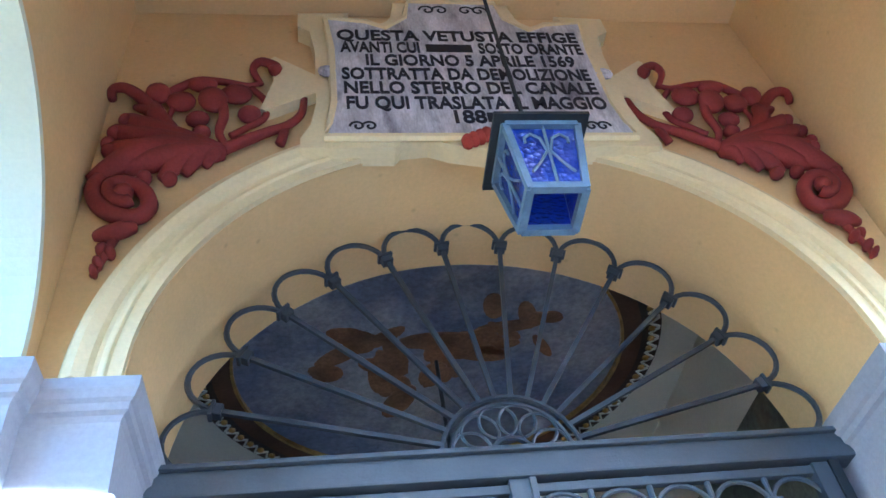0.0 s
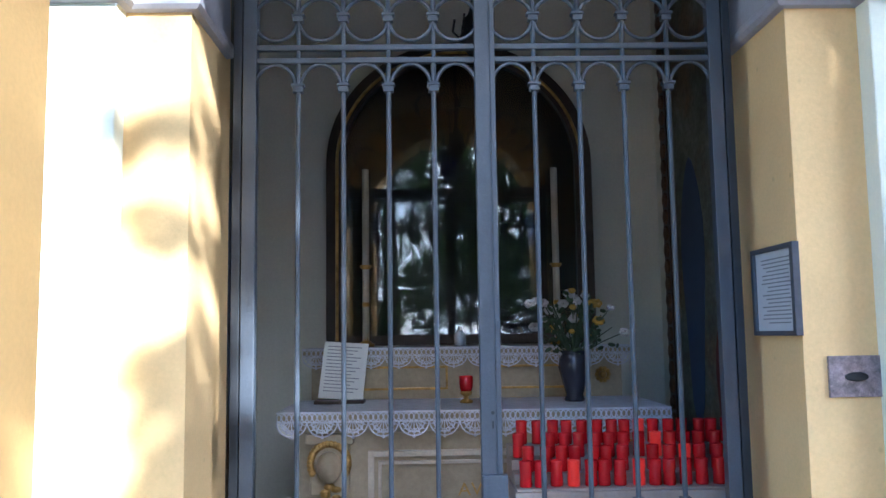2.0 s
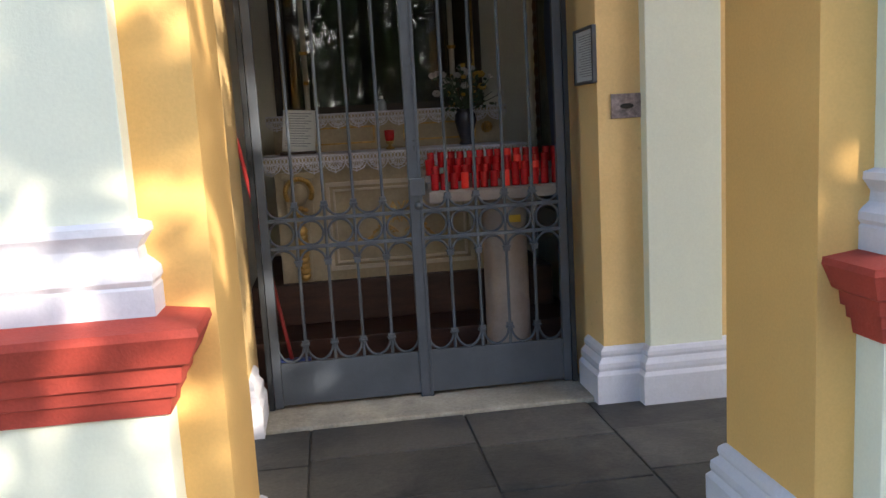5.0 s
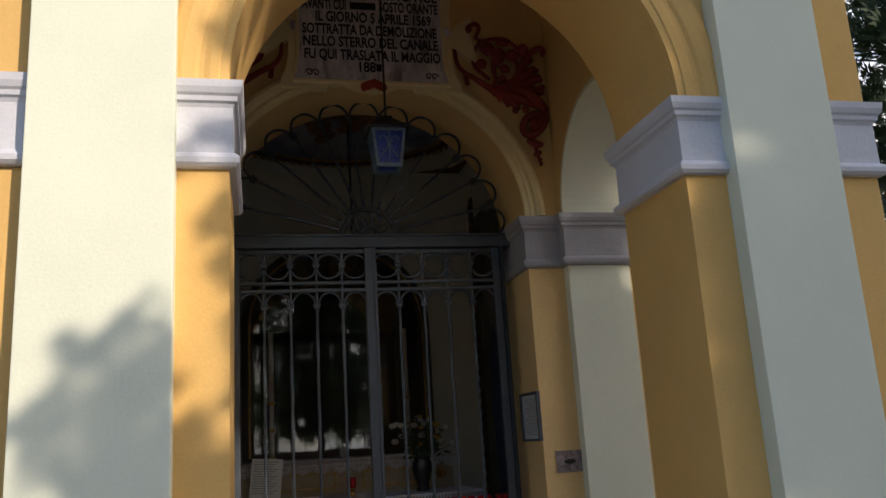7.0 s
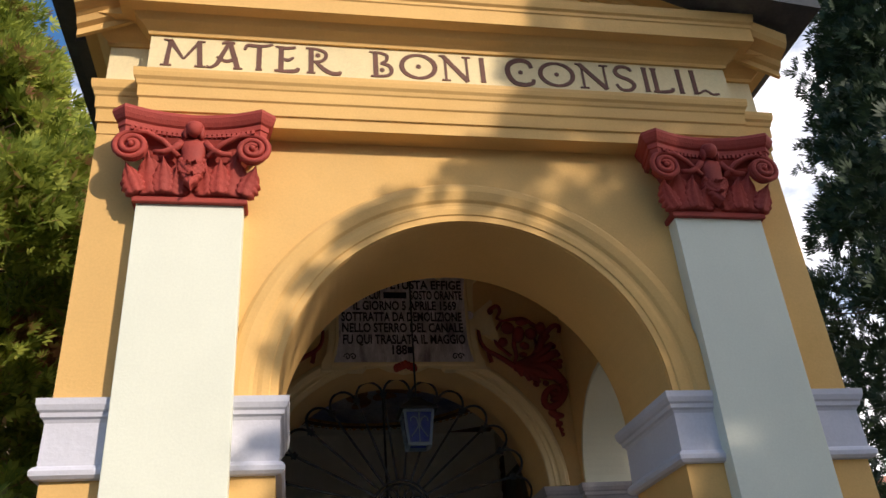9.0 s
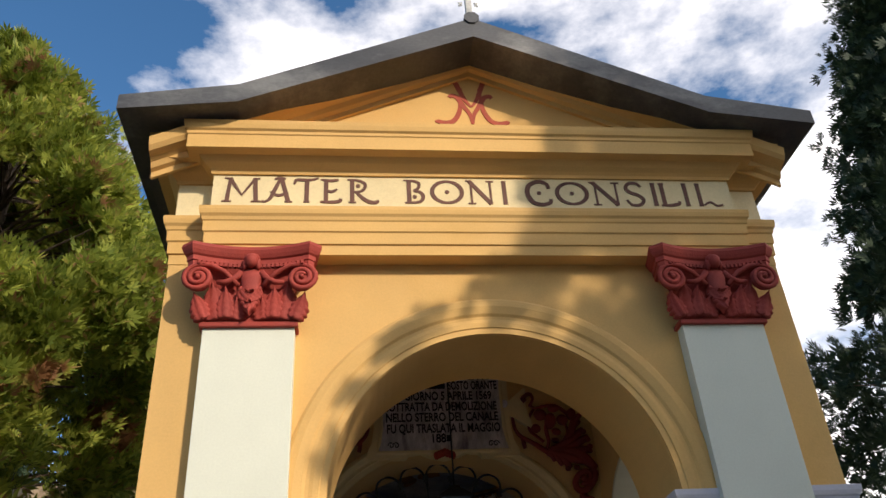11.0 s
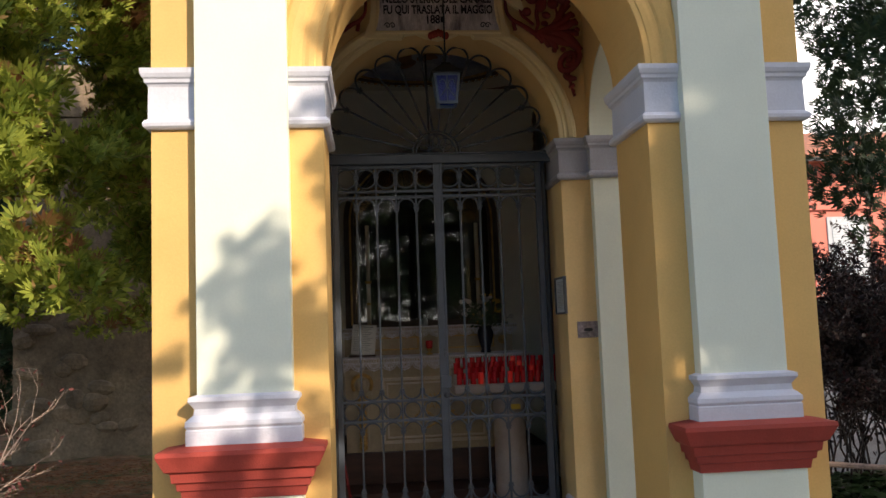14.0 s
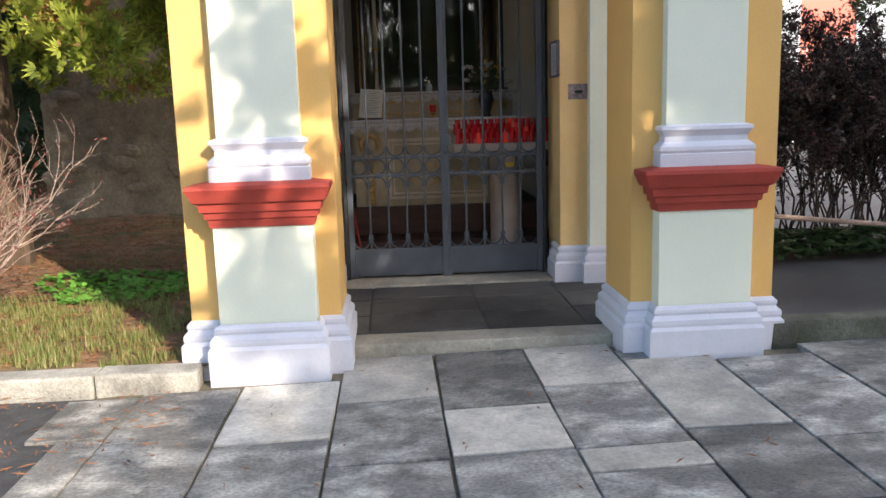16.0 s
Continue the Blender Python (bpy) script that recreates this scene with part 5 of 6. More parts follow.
# things on the altar
card = thing("mass_card", "white printed card leaning on a small dark stand", "card", at=(AX - 0.63, 3.52, 1.446))
bm = B(); box(bm, -0.11, 0.11, -0.004, 0.004, 0.02, 0.30, 0, pose(0, 0, 0, -14, 4, -6)); sheet = part("sheet", bm, plain("white_card", (0.72, 0.72, 0.68), 0.7), card)
bm = B()
for k in range(14):
    box(bm, -0.09, 0.08 - 0.02 * (k % 3), -0.0055, -0.0042, 0.275 - 0.017 * k, 0.279 - 0.017 * k, 0, pose(0, 0, 0, -14, 4, -6))
part("text_bars", bm, PRINT, sheet)
bm = B(); box(bm, -0.12, 0.12, -0.05, 0.06, 0.0, 0.018, 0.003); part("stand", bm, DARKWOOD, card)

REDGLASS = plain("red_plastic_cup", (0.62, 0.012, 0.018), 0.22, trans=0.15)
lamp = thing("altar_lamp", "small red glass lamp on a gilded holder", "lamp", at=(AX - 0.02, 3.45, 1.446))
bm = B(); lathe(bm, ((0.030, 0.0), (0.032, 0.01), (0.012, 0.02), (0.012, 0.03), (0.028, 0.04), (0.030, 0.055)), 14); part("holder", bm, GILT, lamp, smooth=True)
bm = B(); lathe(bm, ((0.026, 0.055), (0.032, 0.075), (0.034, 0.125), (0.031, 0.127), (0.028, 0.08), (0.001, 0.07)), 14); part("cup", bm, REDGLASS, lamp, "red glass cup", smooth=True)
bottle = thing("small_bottle", "small clear plastic bottle with a white cap", "bottle", at=(AX - 0.03, 3.85, 1.708))
bm = B(); lathe(bm, ((0.030, 0), (0.032, 0.01), (0.032, 0.06), (0.012, 0.085)), 12); part("body", bm, plain("clear_plastic", (0.7, 0.75, 0.8), 0.15, trans=0.5), bottle, smooth=True)
bm = B(); lathe(bm, ((0.012, 0.085), (0.012, 0.105), (0.002, 0.106)), 10); part("cap", bm, plain("white_cap", (0.75, 0.75, 0.75), 0.4), bottle)

vase = thing("flower_vase", "dark vase with yellow and white flowers", "flowers", at=(AX + 0.50, 3.45, 1.446))
bm = B(); lathe(bm, ((0.045, 0), (0.05, 0.01), (0.04, 0.03), (0.055, 0.08), (0.075, 0.16), (0.07, 0.20), (0.055, 0.225), (0.068, 0.24), (0.06, 0.24), (0.05, 0.2)), 14); part("vase", bm, plain("dark_glazed_ceramic", (0.03, 0.03, 0.04), 0.25), vase, smooth=True)
rnd = random.Random(11)
stems, leaves = B(), B()
PETAL = {"yellow": plain("yellow_petal", (0.45, 0.26, 0.03), 0.6), "white": plain("white_petal", (0.42, 0.38, 0.36), 0.6)}
for k in range(46):
    a, e = rnd.uniform(0, 2 * math.pi), rnd.uniform(0.35, 1.45)
    L = rnd.uniform(0.16, 0.32)
    tip = Vector((math.cos(a) * math.cos(e) * L, math.sin(a) * math.cos(e) * L, 0.23 + math.sin(e) * L))
    tube(stems, [(0, 0, 0.2), tip * 0.55 + Vector((0, 0, 0.1)), tip], 0.003, 4)
    kind = rnd.random()
    if kind < 0.65:
        b_ = B()
        s = rnd.uniform(0.012, 0.026)
        for j in range(6):
            q = 2 * math.pi * j / 6
            blob(b_, tip + Vector((s * 0.7 * math.cos(q), s * 0.4 * math.sin(q), s * 0.5 * math.sin(q))), (s * 0.6, s * 0.5, s * 0.5), 5)
        part("bloom", b_, PETAL["yellow" if kind < 0.3 else "white"], vase)
    for j in range(3):
        c = tip * rnd.uniform(0.6, 0.95) + Vector((rnd.uniform(-.03, .03), rnd.uniform(-.03, .03), 0.03))
        blob(leaves, c, (0.022, 0.006, 0.010), 5, Matrix.Rotation(rnd.uniform(0, 3), 4, "Z") @ Matrix.Rotation(rnd.uniform(-1, 1), 4, "Y"))
part("stem_bundle", stems, plain("dark_stem", (0.03, 0.05, 0.02), 0.7), vase)
part("foliage", leaves, plain("dark_leaf", (0.03, 0.055, 0.02), 0.6), vase)

# candle stand
STAND = mat("beige_painted_metal", (0.36, 0.29, 0.24), 0.55, var=0.1, scale=5, grain=60, bump=0.08)
TX0, TX1, TY0, TY1 = -0.005, 0.985, 2.37, 2.80
stand = thing("candle_stand", "beige votive candle stand on a rounded pedestal", "candle stand")
bm = B(); box(bm, TX0, TX1, TY0, TY1, 1.165, 1.225, 0.006); part("tray", bm, STAND, stand)
for k in range(4):
    bm = B(); box(bm, TX0 + 0.01, TX1 - 0.01, TY0 + 0.02 + 0.10 * k, TY0 + 0.118 + 0.10 * k, 1.224, 1.232 + 0.036 * k, 0.003); part("tier", bm, STAND, stand)
bm = B(); lathe(bm, ((0.145, 0.131), (0.145, 0.16), (0.132, 0.17), (0.128, 1.10), (0.145, 1.165)), 20, (0.445, 2.55, 0)); part("pedestal", bm, STAND, stand, smooth=True)
bm = B(); box(bm, 0.44, 0.515, 2.418, 2.424, 1.025, 1.065, 0, None); part("price_label", bm, plain("yellow_label", (0.55, 0.36, 0.03), 0.6), stand, "small yellow label")
LITRED = plain("lit_red_plastic_cup", (0.75, 0.03, 0.02), 0.3, emit=(1.0, 0.04, 0.03), power=0.02)
def candle(lit):
    c = thing("votive_candle", "lit red plastic votive candle on the stand" if lit else "red plastic votive candle on the stand", "candle", "votive candles on the stand")
    bm = B(); lathe(bm, ((0.0205, 0.0), (0.0225, 0.004), (0.0215, 0.05), (0.0225, 0.086), (0.0225, 0.090), (0.0195, 0.090), (0.018, 0.070), (0.002, 0.068)), 14); part("cup", bm, LITRED if lit else REDGLASS, c, smooth=True)
    bm = B(); tube(bm, [(0, 0, 0.066), (0.001, 0, 0.080)], 0.0016, 5); part("wick", bm, DARKIRON, c)
    return c


dim, lit = candle(False), candle(True)
rnd = random.Random(3)
first = {True: True, False: True}
for row in range(4):
    for k in range(16):
        if rnd.random() < 0.05 and row < 3:
            continue
        burning = (row, k) in ((0, 7), (1, 10), (3, 8), (2, 9), (0, 3))
        src = lit if burning else dim
        m = pose(TX0 + 0.045 + 0.0572 * k + (0.028 if row % 2 else 0) + rnd.uniform(-0.006, 0.006), TY0 + 0.068 + 0.10 * row + rnd.uniform(-0.008, 0.008), 1.2325 + 0.036 * row, 0, 0, rnd.uniform(0, 360))
        if first[burning]:
            src.matrix_basis = m
            first[burning] = False
        else:
            copy_thing(src, m)

# hanging lamp inside
hl = thing("hanging_lamp", "dark metal sanctuary lamp hanging on a long rod", "lamp", at=(AX + 0.03, 3.25, 3.10))
bm = B(); tube(bm, [(0, 0, 0.2), (-0.01, 0, CH_C - 3.10)], 0.009, 6); part("rod", bm, DARKIRON, hl)
bm = B(); lathe(bm, ((0.01, -0.03), (0.03, 0.0), (0.06, 0.03), (0.07, 0.07), (0.055, 0.09), (0.04, 0.13), (0.05, 0.15), (0.02, 0.19), (0.012, 0.22)), 14); part("bowl", bm, DARKIRON, hl, smooth=True)
for k in range(6):
    a = math.pi / 3 * k
    bm = B(); tube(bm, [(0.065 * math.cos(a), 0.065 * math.sin(a), 0.07), (0.095 * math.cos(a), 0.095 * math.sin(a), 0.10), (0.085 * math.cos(a), 0.085 * math.sin(a), 0.16)], 0.006, 5); part("arm", bm, DARKIRON, hl)

# painted ceiling: an oval sky in a stuccoed border
fr = thing("ceiling_fresco", "faded oval painting of a cloudy sky with brown beaded border", "fresco")
OC = (AX, 3.28)
def ellipse_ring(name, a0, b0, a1, b1, z0, z1, material, label=""):
    bm = B()
    N = 72
    rows = [[bm.verts.new((OC[0] + a * math.cos(t), OC[1] + b * math.sin(t), z)) for t in np.linspace(0, 2 * math.pi, N, endpoint=False)] for a, b, z in ((a0, b0, z1), (a0, b0, z0), (a1, b1, z0), (a1, b1, z1))]
    for p, q in zip(rows, rows[1:]):
        for k in range(N):
            bm.faces.new((p[k], p[(k + 1) % N], q[(k + 1) % N], q[k]))
    return part(name, bm, material, fr, label)


bm = B(); extrude_poly(bm, [(OC[0] + 0.86 * math.cos(t), OC[1] + 0.80 * math.sin(t)) for t in np.linspace(0, 2 * math.pi, 72, endpoint=False)], "z", CH_C - 0.008, CH_C - 0.001); part("painted_sky", bm, FRESCO, fr)
ellipse_ring("inner_border", 0.86, 0.80, 0.95, 0.89, CH_C - 0.022, CH_C - 0.001, SEPIA, "brown border")
ellipse_ring("gilded_rim", 0.855, 0.795, 0.868, 0.808, CH_C - 0.028, CH_C - 0.001, GILT)
ellipse_ring("outer_border", 0.95, 0.89, 1.04, 0.98, CH_C - 0.014, CH_C - 0.001, DARKWOOD, "dark border with beads")
for k in range(84):
    t = 2 * math.pi * k / 84
    bm = B()
    c = (OC[0] + 0.995 * math.cos(t), OC[1] + 0.935 * math.sin(t))
    blob(bm, (c[0], c[1], CH_C - 0.018), (0.018, 0.018, 0.012), 6)
    part("bead", bm, GILT, fr)
bm = B()
for k in range(84):
    t = 2 * math.pi * (k + 0.5) / 84
    u = 2 * math.pi * 0.45 / 84
    tube(bm, [(OC[0] + r * math.cos(q), OC[1] + (r - 0.06) * math.sin(q), CH_C - 0.017) for r, q in ((1.03, t - u), (0.985, t), (1.03, t + u))], 0.007, 4)
part("scalloped_line", bm, INTERIOR, fr)
# plain drifting shapes in the painted sky
rnd = random.Random(21)
for cx, cy, sc, rot in ((-0.34, 3.18, 1.0, 20), (-0.10, 3.34, 1.1, 60), (0.16, 3.22, 1.1, -30), (0.36, 3.06, 0.8, 30)):
    for k in range(9):
        bm = B()
        a, b = rnd.uniform(0.06, 0.15) * sc, rnd.uniform(0.03, 0.06) * sc
        q = radians(rot + rnd.uniform(-60, 60))
        ox, oy = AX + cx + rnd.uniform(-0.17, 0.17), cy + rnd.uniform(-0.20, 0.20)
        pts = [(ox + a * math.cos(t) * math.cos(q) - b * math.sin(t) * math.sin(q), oy + a * math.cos(t) * math.sin(q) + b * math.sin(t) * math.cos(q)) for t in np.linspace(0, 2 * math.pi, 14, endpoint=False)]
        extrude_poly(bm, pts, "z", CH_C - 0.0105 - 0.0004 * k - (0.005 if cx > 0 else 0), CH_C - 0.004)
        part("painted_shape", bm, FLESH, fr)
# painted triangles in the corners of the ceiling, and borders on the walls
for sx, sy in ((-1, 1), (1, 1), (-1, -1), (1, -1)):
    bm = B()
    x0, y0 = AX + sx * 1.17, OC[1] + sy * 1.12
    extrude_poly(bm, [(x0, y0), (x0 - sx * 0.42, y0), (x0 - sx * 0.10, y0 - sy * 0.16), (x0, y0 - sy * 0.42)], "z", CH_C - 0.006, CH_C - 0.001)
    part("corner_panel", bm, SEPIA, fr, "dark painted corner panel")
for side, wall_x in ((1, CH_R), (-1, CH_L)):
    wp = thing("wall_fresco", "dim wall painting with tall dark shapes and a scalloped border", "fresco")
    bm = B(); box(bm, *sorted((wall_x, wall_x - side * 0.006)), 2.55, 4.18, 0.9, 3.7); part("painted_field", bm, FRESCO2, wp)
    bm = B(); box(bm, *sorted((wall_x, wall_x - side * 0.012)), 4.18, 4.30, 0.9, 3.9); part("border", bm, DARKWOOD, wp)
    for k in range(30):
        bm = B(); lathe(bm, ((0.045, 0), (0.038, 0.012), (0.01, 0.016)), 8, m=pose(wall_x - side * 0.012, 4.24, 0.97 + 0.098 * k, 0, -90 * side, 0)); part("scallop", bm, SEPIA, wp)
    for yy, mtl, w, z0, z1 in ((3.8, plain("faded_blue_paint", (0.06, 0.09, 0.16), 0.9), 0.17, 1.3, 2.7), (3.35, plain("faded_red_paint", (0.14, 0.035, 0.03), 0.9), 0.15, 1.0, 1.9), (3.0, SEPIA, 0.16, 1.2, 2.8)):
        bm = B(); pts = [(yy + w * math.cos(t) * (1 + 0.2 * math.sin(3 * t)), (z0 + z1) / 2 + (z1 - z0) / 2 * math.sin(t)) for t in np.linspace(0, 2 * math.pi, 24, endpoint=False)]
        extrude_poly(bm, pts, "x", wall_x - side * 0.010, wall_x - side * 0.002); part("painted_shape", bm, mtl, wp)

# broom in the corner behind the gate
broom = thing("broom", "broom with a red handle and blue head leaning in the corner", "broom", at=(AX - 0.80, 2.60, FLOOR))
bm = B(); tube(bm, [(0.07, 0.0, 0.16), (-0.14, 0.10, 1.45)], 0.012, 8); part("handle", bm, plain("red_plastic", (0.28, 0.02, 0.02), 0.4), broom, "red handle")
bm = B(); box(bm, -0.06, 0.18, -0.03, 0.03, 0.10, 0.17, 0.01); part("head", bm, plain("blue_plastic", (0.02, 0.05, 0.25), 0.4), broom, "blue head")
bm = B()
for k in range(40):
    tube(bm, [(-0.05 + 0.0055 * k, 0.0, 0.10), (-0.065 + 0.0062 * k, 0.012 * math.sin(k * 2.1), 0.003)], 0.0022, 4)
part("bristles", bm, DARKWOOD, broom)


# ---- ground, paving and kerbs ----
def pave_z(x):
    return 0.056 + 0.0165 * max(-3.0, min(4.0, x))


bm = B()
g = [[bm.verts.new((x, y, z)) for x, z in ((-2.32 + sh, 0.004), (-2.2 + sh, pave_z(-2.2) - 0.006), (9.0, pave_z(4.0) - 0.006))] for y, sh in ((-9.0, 0.40), (-1.4, 0.38), (0.30, 0.0))]
for a_, b_ in zip(g, g[1:]):
    for k in range(2):
        bm.faces.new((a_[k], a_[k + 1], b_[k + 1], b_[k]))
pav = structure("pavement", bm, JOINT, "grey granite slab pavement with sandy joints", "pavement")

soil_bm = B()
NX, NY = 60, 70
rows = []
for j in range(NY + 1):
    y = -0.02 + 14.0 * (j / NY) ** 1.6
    row = []
    for i in range(NX + 1):
        x = -1.60 - 20.0 * (i / NX) ** 1.8
        z = 0.125 + 0.05 * noise.noise((x * 0.9, y * 0.9, 0)) * min(1, y) + 0.018 * noise.noise((x * 5, y * 5, 3)) + 0.02 * min(y, 6)
        row.append(soil_bm.verts.new((x, y, z)))
    rows.append(row)
for a, b in zip(rows, rows[1:]):
    for i in range(NX):
        soil_bm.faces.new((a[i], a[i + 1], b[i + 1], b[i]))
structure("ground_garden", soil_bm, SOIL, "garden soil with dry needles and moss", "ground", smooth=True)
bm = B()
box(bm, 1.74, 12.0, 0.12, 14.0, 0.0, 0.215)
structure("ground_court", bm, mat("dark_damp_asphalt", (0.05, 0.053, 0.058), 0.7, var=0.25, scale=2, grain=90, bump=0.4, second=(0.03, 0.032, 0.03), amount=0.4), "dark damp paving beside the chapel", "ground")
bm = B()
box(bm, -1.70, 1.72, 2.0, 14.0, -0.2, 0.12)
structure("ground_behind", bm, SOIL, "soil under and behind the chapel", "ground")

MOSSKERB = mat("dark_mossy_stone", (0.11, 0.115, 0.095), 0.9, var=0.3, scale=4, grain=80, bump=0.4, second=(0.05, 0.058, 0.03), amount=0.5)


def kerb_run(stones, height, label, group, material=None):
    for x0, x1, y0, y1, z in stones:
        bm = B()
        box(bm, x0, x1, y0, y1, -0.1, z, 0.018)
        for v in bm.verts:
            v.co += Vector((0, 0, 1)) * 0.008 * noise.noise(v.co * 4) + Vector((0, 1, 0)) * 0.010 * noise.noise(v.co * 3 + Vector((5, 0, 0)))
        tagged(finish("kerb_stone", bm, material or KERB), label, "kerb stone", group)


kerb_run([(-2.22, -1.66, -0.155, 0.03, 0.135), (-2.83, -2.23, -0.155, 0.03, 0.13), (-3.7, -2.85, -0.16, 0.03, 0.125), (-4.6, -3.71, -0.16, 0.03, 0.12), (-5.6, -4.61, -0.16, 0.03, 0.12), (-6.6, -5.61, -0.16, 0.03, 0.12)], 0.14, "weathered grey kerb stone beside the garden soil", "garden kerb")
kerb_run([(1.70, 2.85, 0.02, 0.19, 0.225), (2.86, 4.0, 0.02, 0.19, 0.225), (4.01, 5.2, 0.02, 0.19, 0.225), (5.21, 6.4, 0.02, 0.19, 0.225)], 0.22, "dark mossy kerb stone of the court", "court kerb", MOSSKERB)

# step and portico floor
bm = B(); box(bm, -0.86, 0.86, 0.26, 0.50, 0.0, FLOOR - 0.004, 0.012); tagged(finish("threshold_step", bm, STEP), "worn pale stone step at the portico's entrance", "step")
bm = B(); box(bm, AX - 0.89, AX + 0.89, 1.88, 2.30, 0.0, FLOOR + 0.016, 0.012); tagged(finish("gate_sill", bm, STEP), "worn pale stone sill under the gate", "sill")
floor_ob = bpy.data.objects["floor"]
rnd = random.Random(5)
xs_, ys_ = [-1.56, -0.72, 0.05, 0.70, 1.41], [0.515, 0.98, 1.45, 1.875]
for i in range(4):
    for j in range(3):
        sh = 0.05 * ((i % 2) - 0.5)
        y0, y1 = max(0.512, ys_[j] + (sh if j else 0)), min(1.87, ys_[j + 1] + (sh if j < 2 else 0))
        bm = B(); box(bm, xs_[i] + 0.005, xs_[i + 1] - 0.005, y0 + 0.005, y1 - 0.005, FLOOR - 0.03, FLOOR + rnd.uniform(-0.006, 0.001), 0.004)
        part("floor_slab", bm, DARKSTONE, floor_ob)

# garden plants
def scatter(name, count, where, make, material, label, category, seed):
    """Many small blades or leaves in one mesh."""
    r = np.random.default_rng(seed)
    verts, faces = [], []
    for _ in range(count):
        c = where(r)
        if c is None:
            continue
        vs, fs = make(r, c)
        n0 = len(verts)
        verts += vs
        faces += [tuple(n0 + q for q in f) for f in fs]
    me = bpy.data.meshes.new(name)
    me.from_pydata([tuple(v) for v in verts], [], faces)
    me.materials.append(material)
    return tagged(new(name, me), label, category, kind="stuff")


def leafy(name, c0, c1, c2=None, rough=0.6, glow=0.25, shade_dead=None):
    """Leaves: each island has its own tone, and lets some light through."""
    m = bpy.data.materials.new(name)
    m.use_nodes = True
    n, l = m.node_tree.nodes, m.node_tree.links
    b, o = n["Principled BSDF"], n["Material Output"]
    b.inputs["Roughness"].default_value, b.inputs["Specular IOR Level"].default_value = rough, 0.3
    geo, rmp = n.new("ShaderNodeNewGeometry"), n.new("ShaderNodeValToRGB")
    rmp.color_ramp.elements[0].color, rmp.color_ramp.elements[1].color = (*c0, 1), (*c1, 1)
    if c2:
        rmp.color_ramp.elements[1].position = 0.93
        e = rmp.color_ramp.elements.new(0.965)
        e.color = (*c2, 1)
    tr, mx = n.new("ShaderNodeBsdfTranslucent"), n.new("ShaderNodeMixShader")
    mx.inputs[0].default_value = glow
    l.new(geo.outputs["Random Per Island"], rmp.inputs[0])
    col = rmp.outputs[0]
    if shade_dead:
        co = n.new("ShaderNodeTexCoord")
        # first noise paints shaded gaps between tufts, second the dead brown foliage
        for size, lo, hi, tone, kind in ((2.6, 0.42, 0.62, (0.50, 0.56, 0.42), "MULTIPLY"), (1.9, 0.615, 0.66, shade_dead, "MIX")):
            t, mr, mx2 = n.new("ShaderNodeTexNoise"), n.new("ShaderNodeMapRange"), n.new("ShaderNodeMixRGB")
            t.inputs["Scale"].default_value, t.inputs["Detail"].default_value = size, 3.0
            mr.inputs["From Min"].default_value, mr.inputs["From Max"].default_value = lo, hi
            mx2.blend_type = kind
            mx2.inputs["Color2"].default_value = (*tone, 1)
            l.new(co.outputs["Object"], t.inputs["Vector"]); l.new(t.outputs["Fac"], mr.inputs["Value"])
            l.new(mr.outputs[0], mx2.inputs["Fac"]); l.new(col, mx2.inputs["Color1"])
            col = mx2.outputs[0]
    l.new(col, b.inputs["Base Color"]); l.new(col, tr.inputs["Color"])
    l.new(b.outputs[0], mx.inputs[1]); l.new(tr.outputs[0], mx.inputs[2]); l.new(mx.outputs[0], o.inputs["Surface"])
    return m


GRASS = leafy("garden_grass", (0.11, 0.17, 0.035), (0.30, 0.27, 0.11), (0.42, 0.33, 0.18))
CLOVER = leafy("clover_leaf", (0.08, 0.24, 0.035), (0.16, 0.36, 0.06))
LITTER = leafy("dry_needle_litter", (0.16, 0.065, 0.030), (0.32, 0.15, 0.075), (0.06, 0.035, 0.02), 0.9, 0.05)


def soil_z(x, y):
    return 0.125 + 0.05 * noise.noise((x * 0.9, y * 0.9, 0)) * min(1, y) + 0.018 * noise.noise((x * 5, y * 5, 3)) + 0.02 * min(y, 6)


def blade(r, c):
    h, a, w, lean = r.uniform(0.025, 0.085), r.uniform(0, 6.28), r.uniform(0.0025, 0.005), r.uniform(0, 0.05)
    dx, dy = math.cos(a), math.sin(a)
    return [(c[0] - dy * w, c[1] + dx * w, c[2]), (c[0] + dy * w, c[1] - dx * w, c[2]), (c[0] + dx * lean, c[1] + dy * lean, c[2] + h)], [(0, 1, 2)]


def flat_leaf(lo, hi, up):
    def make(r, c):
        s, a = r.uniform(lo, hi), r.uniform(0, 6.28)
        t1, t2 = r.uniform(-0.5, 0.5), r.uniform(-0.5, 0.5)
        z = c[2] + r.uniform(0.3, 1.0) * up
        vs = [(c[0] + s * math.cos(a + q) * rr, c[1] + s * math.sin(a + q) * rr, z + s * rr * (t1 * math.cos(q) + t2 * math.sin(q))) for q, rr in ((0, 1.0), (1.2, 0.8), (2.5, 0.9), (3.8, 0.9), (5.1, 0.8))]
        return vs, [(0, 1, 2, 3, 4)]
    return make


def needle(r, c):
    a, L = r.uniform(0, 6.28), r.uniform(0.012, 0.045)
    w = r.uniform(0.002, 0.006)
    dx, dy = math.cos(a) * L, math.sin(a) * L
    z = c[2] + r.uniform(0.004, 0.02)
    return [(c[0] - dx, c[1] - dy, z), (c[0] + dy / L * w, c[1] - dx / L * w, z + 0.004), (c[0] + dx, c[1] + dy, z + r.uniform(-0.004, 0.012)), (c[0] - dy / L * w, c[1] + dx / L * w, z)], [(0, 1, 2, 3)]


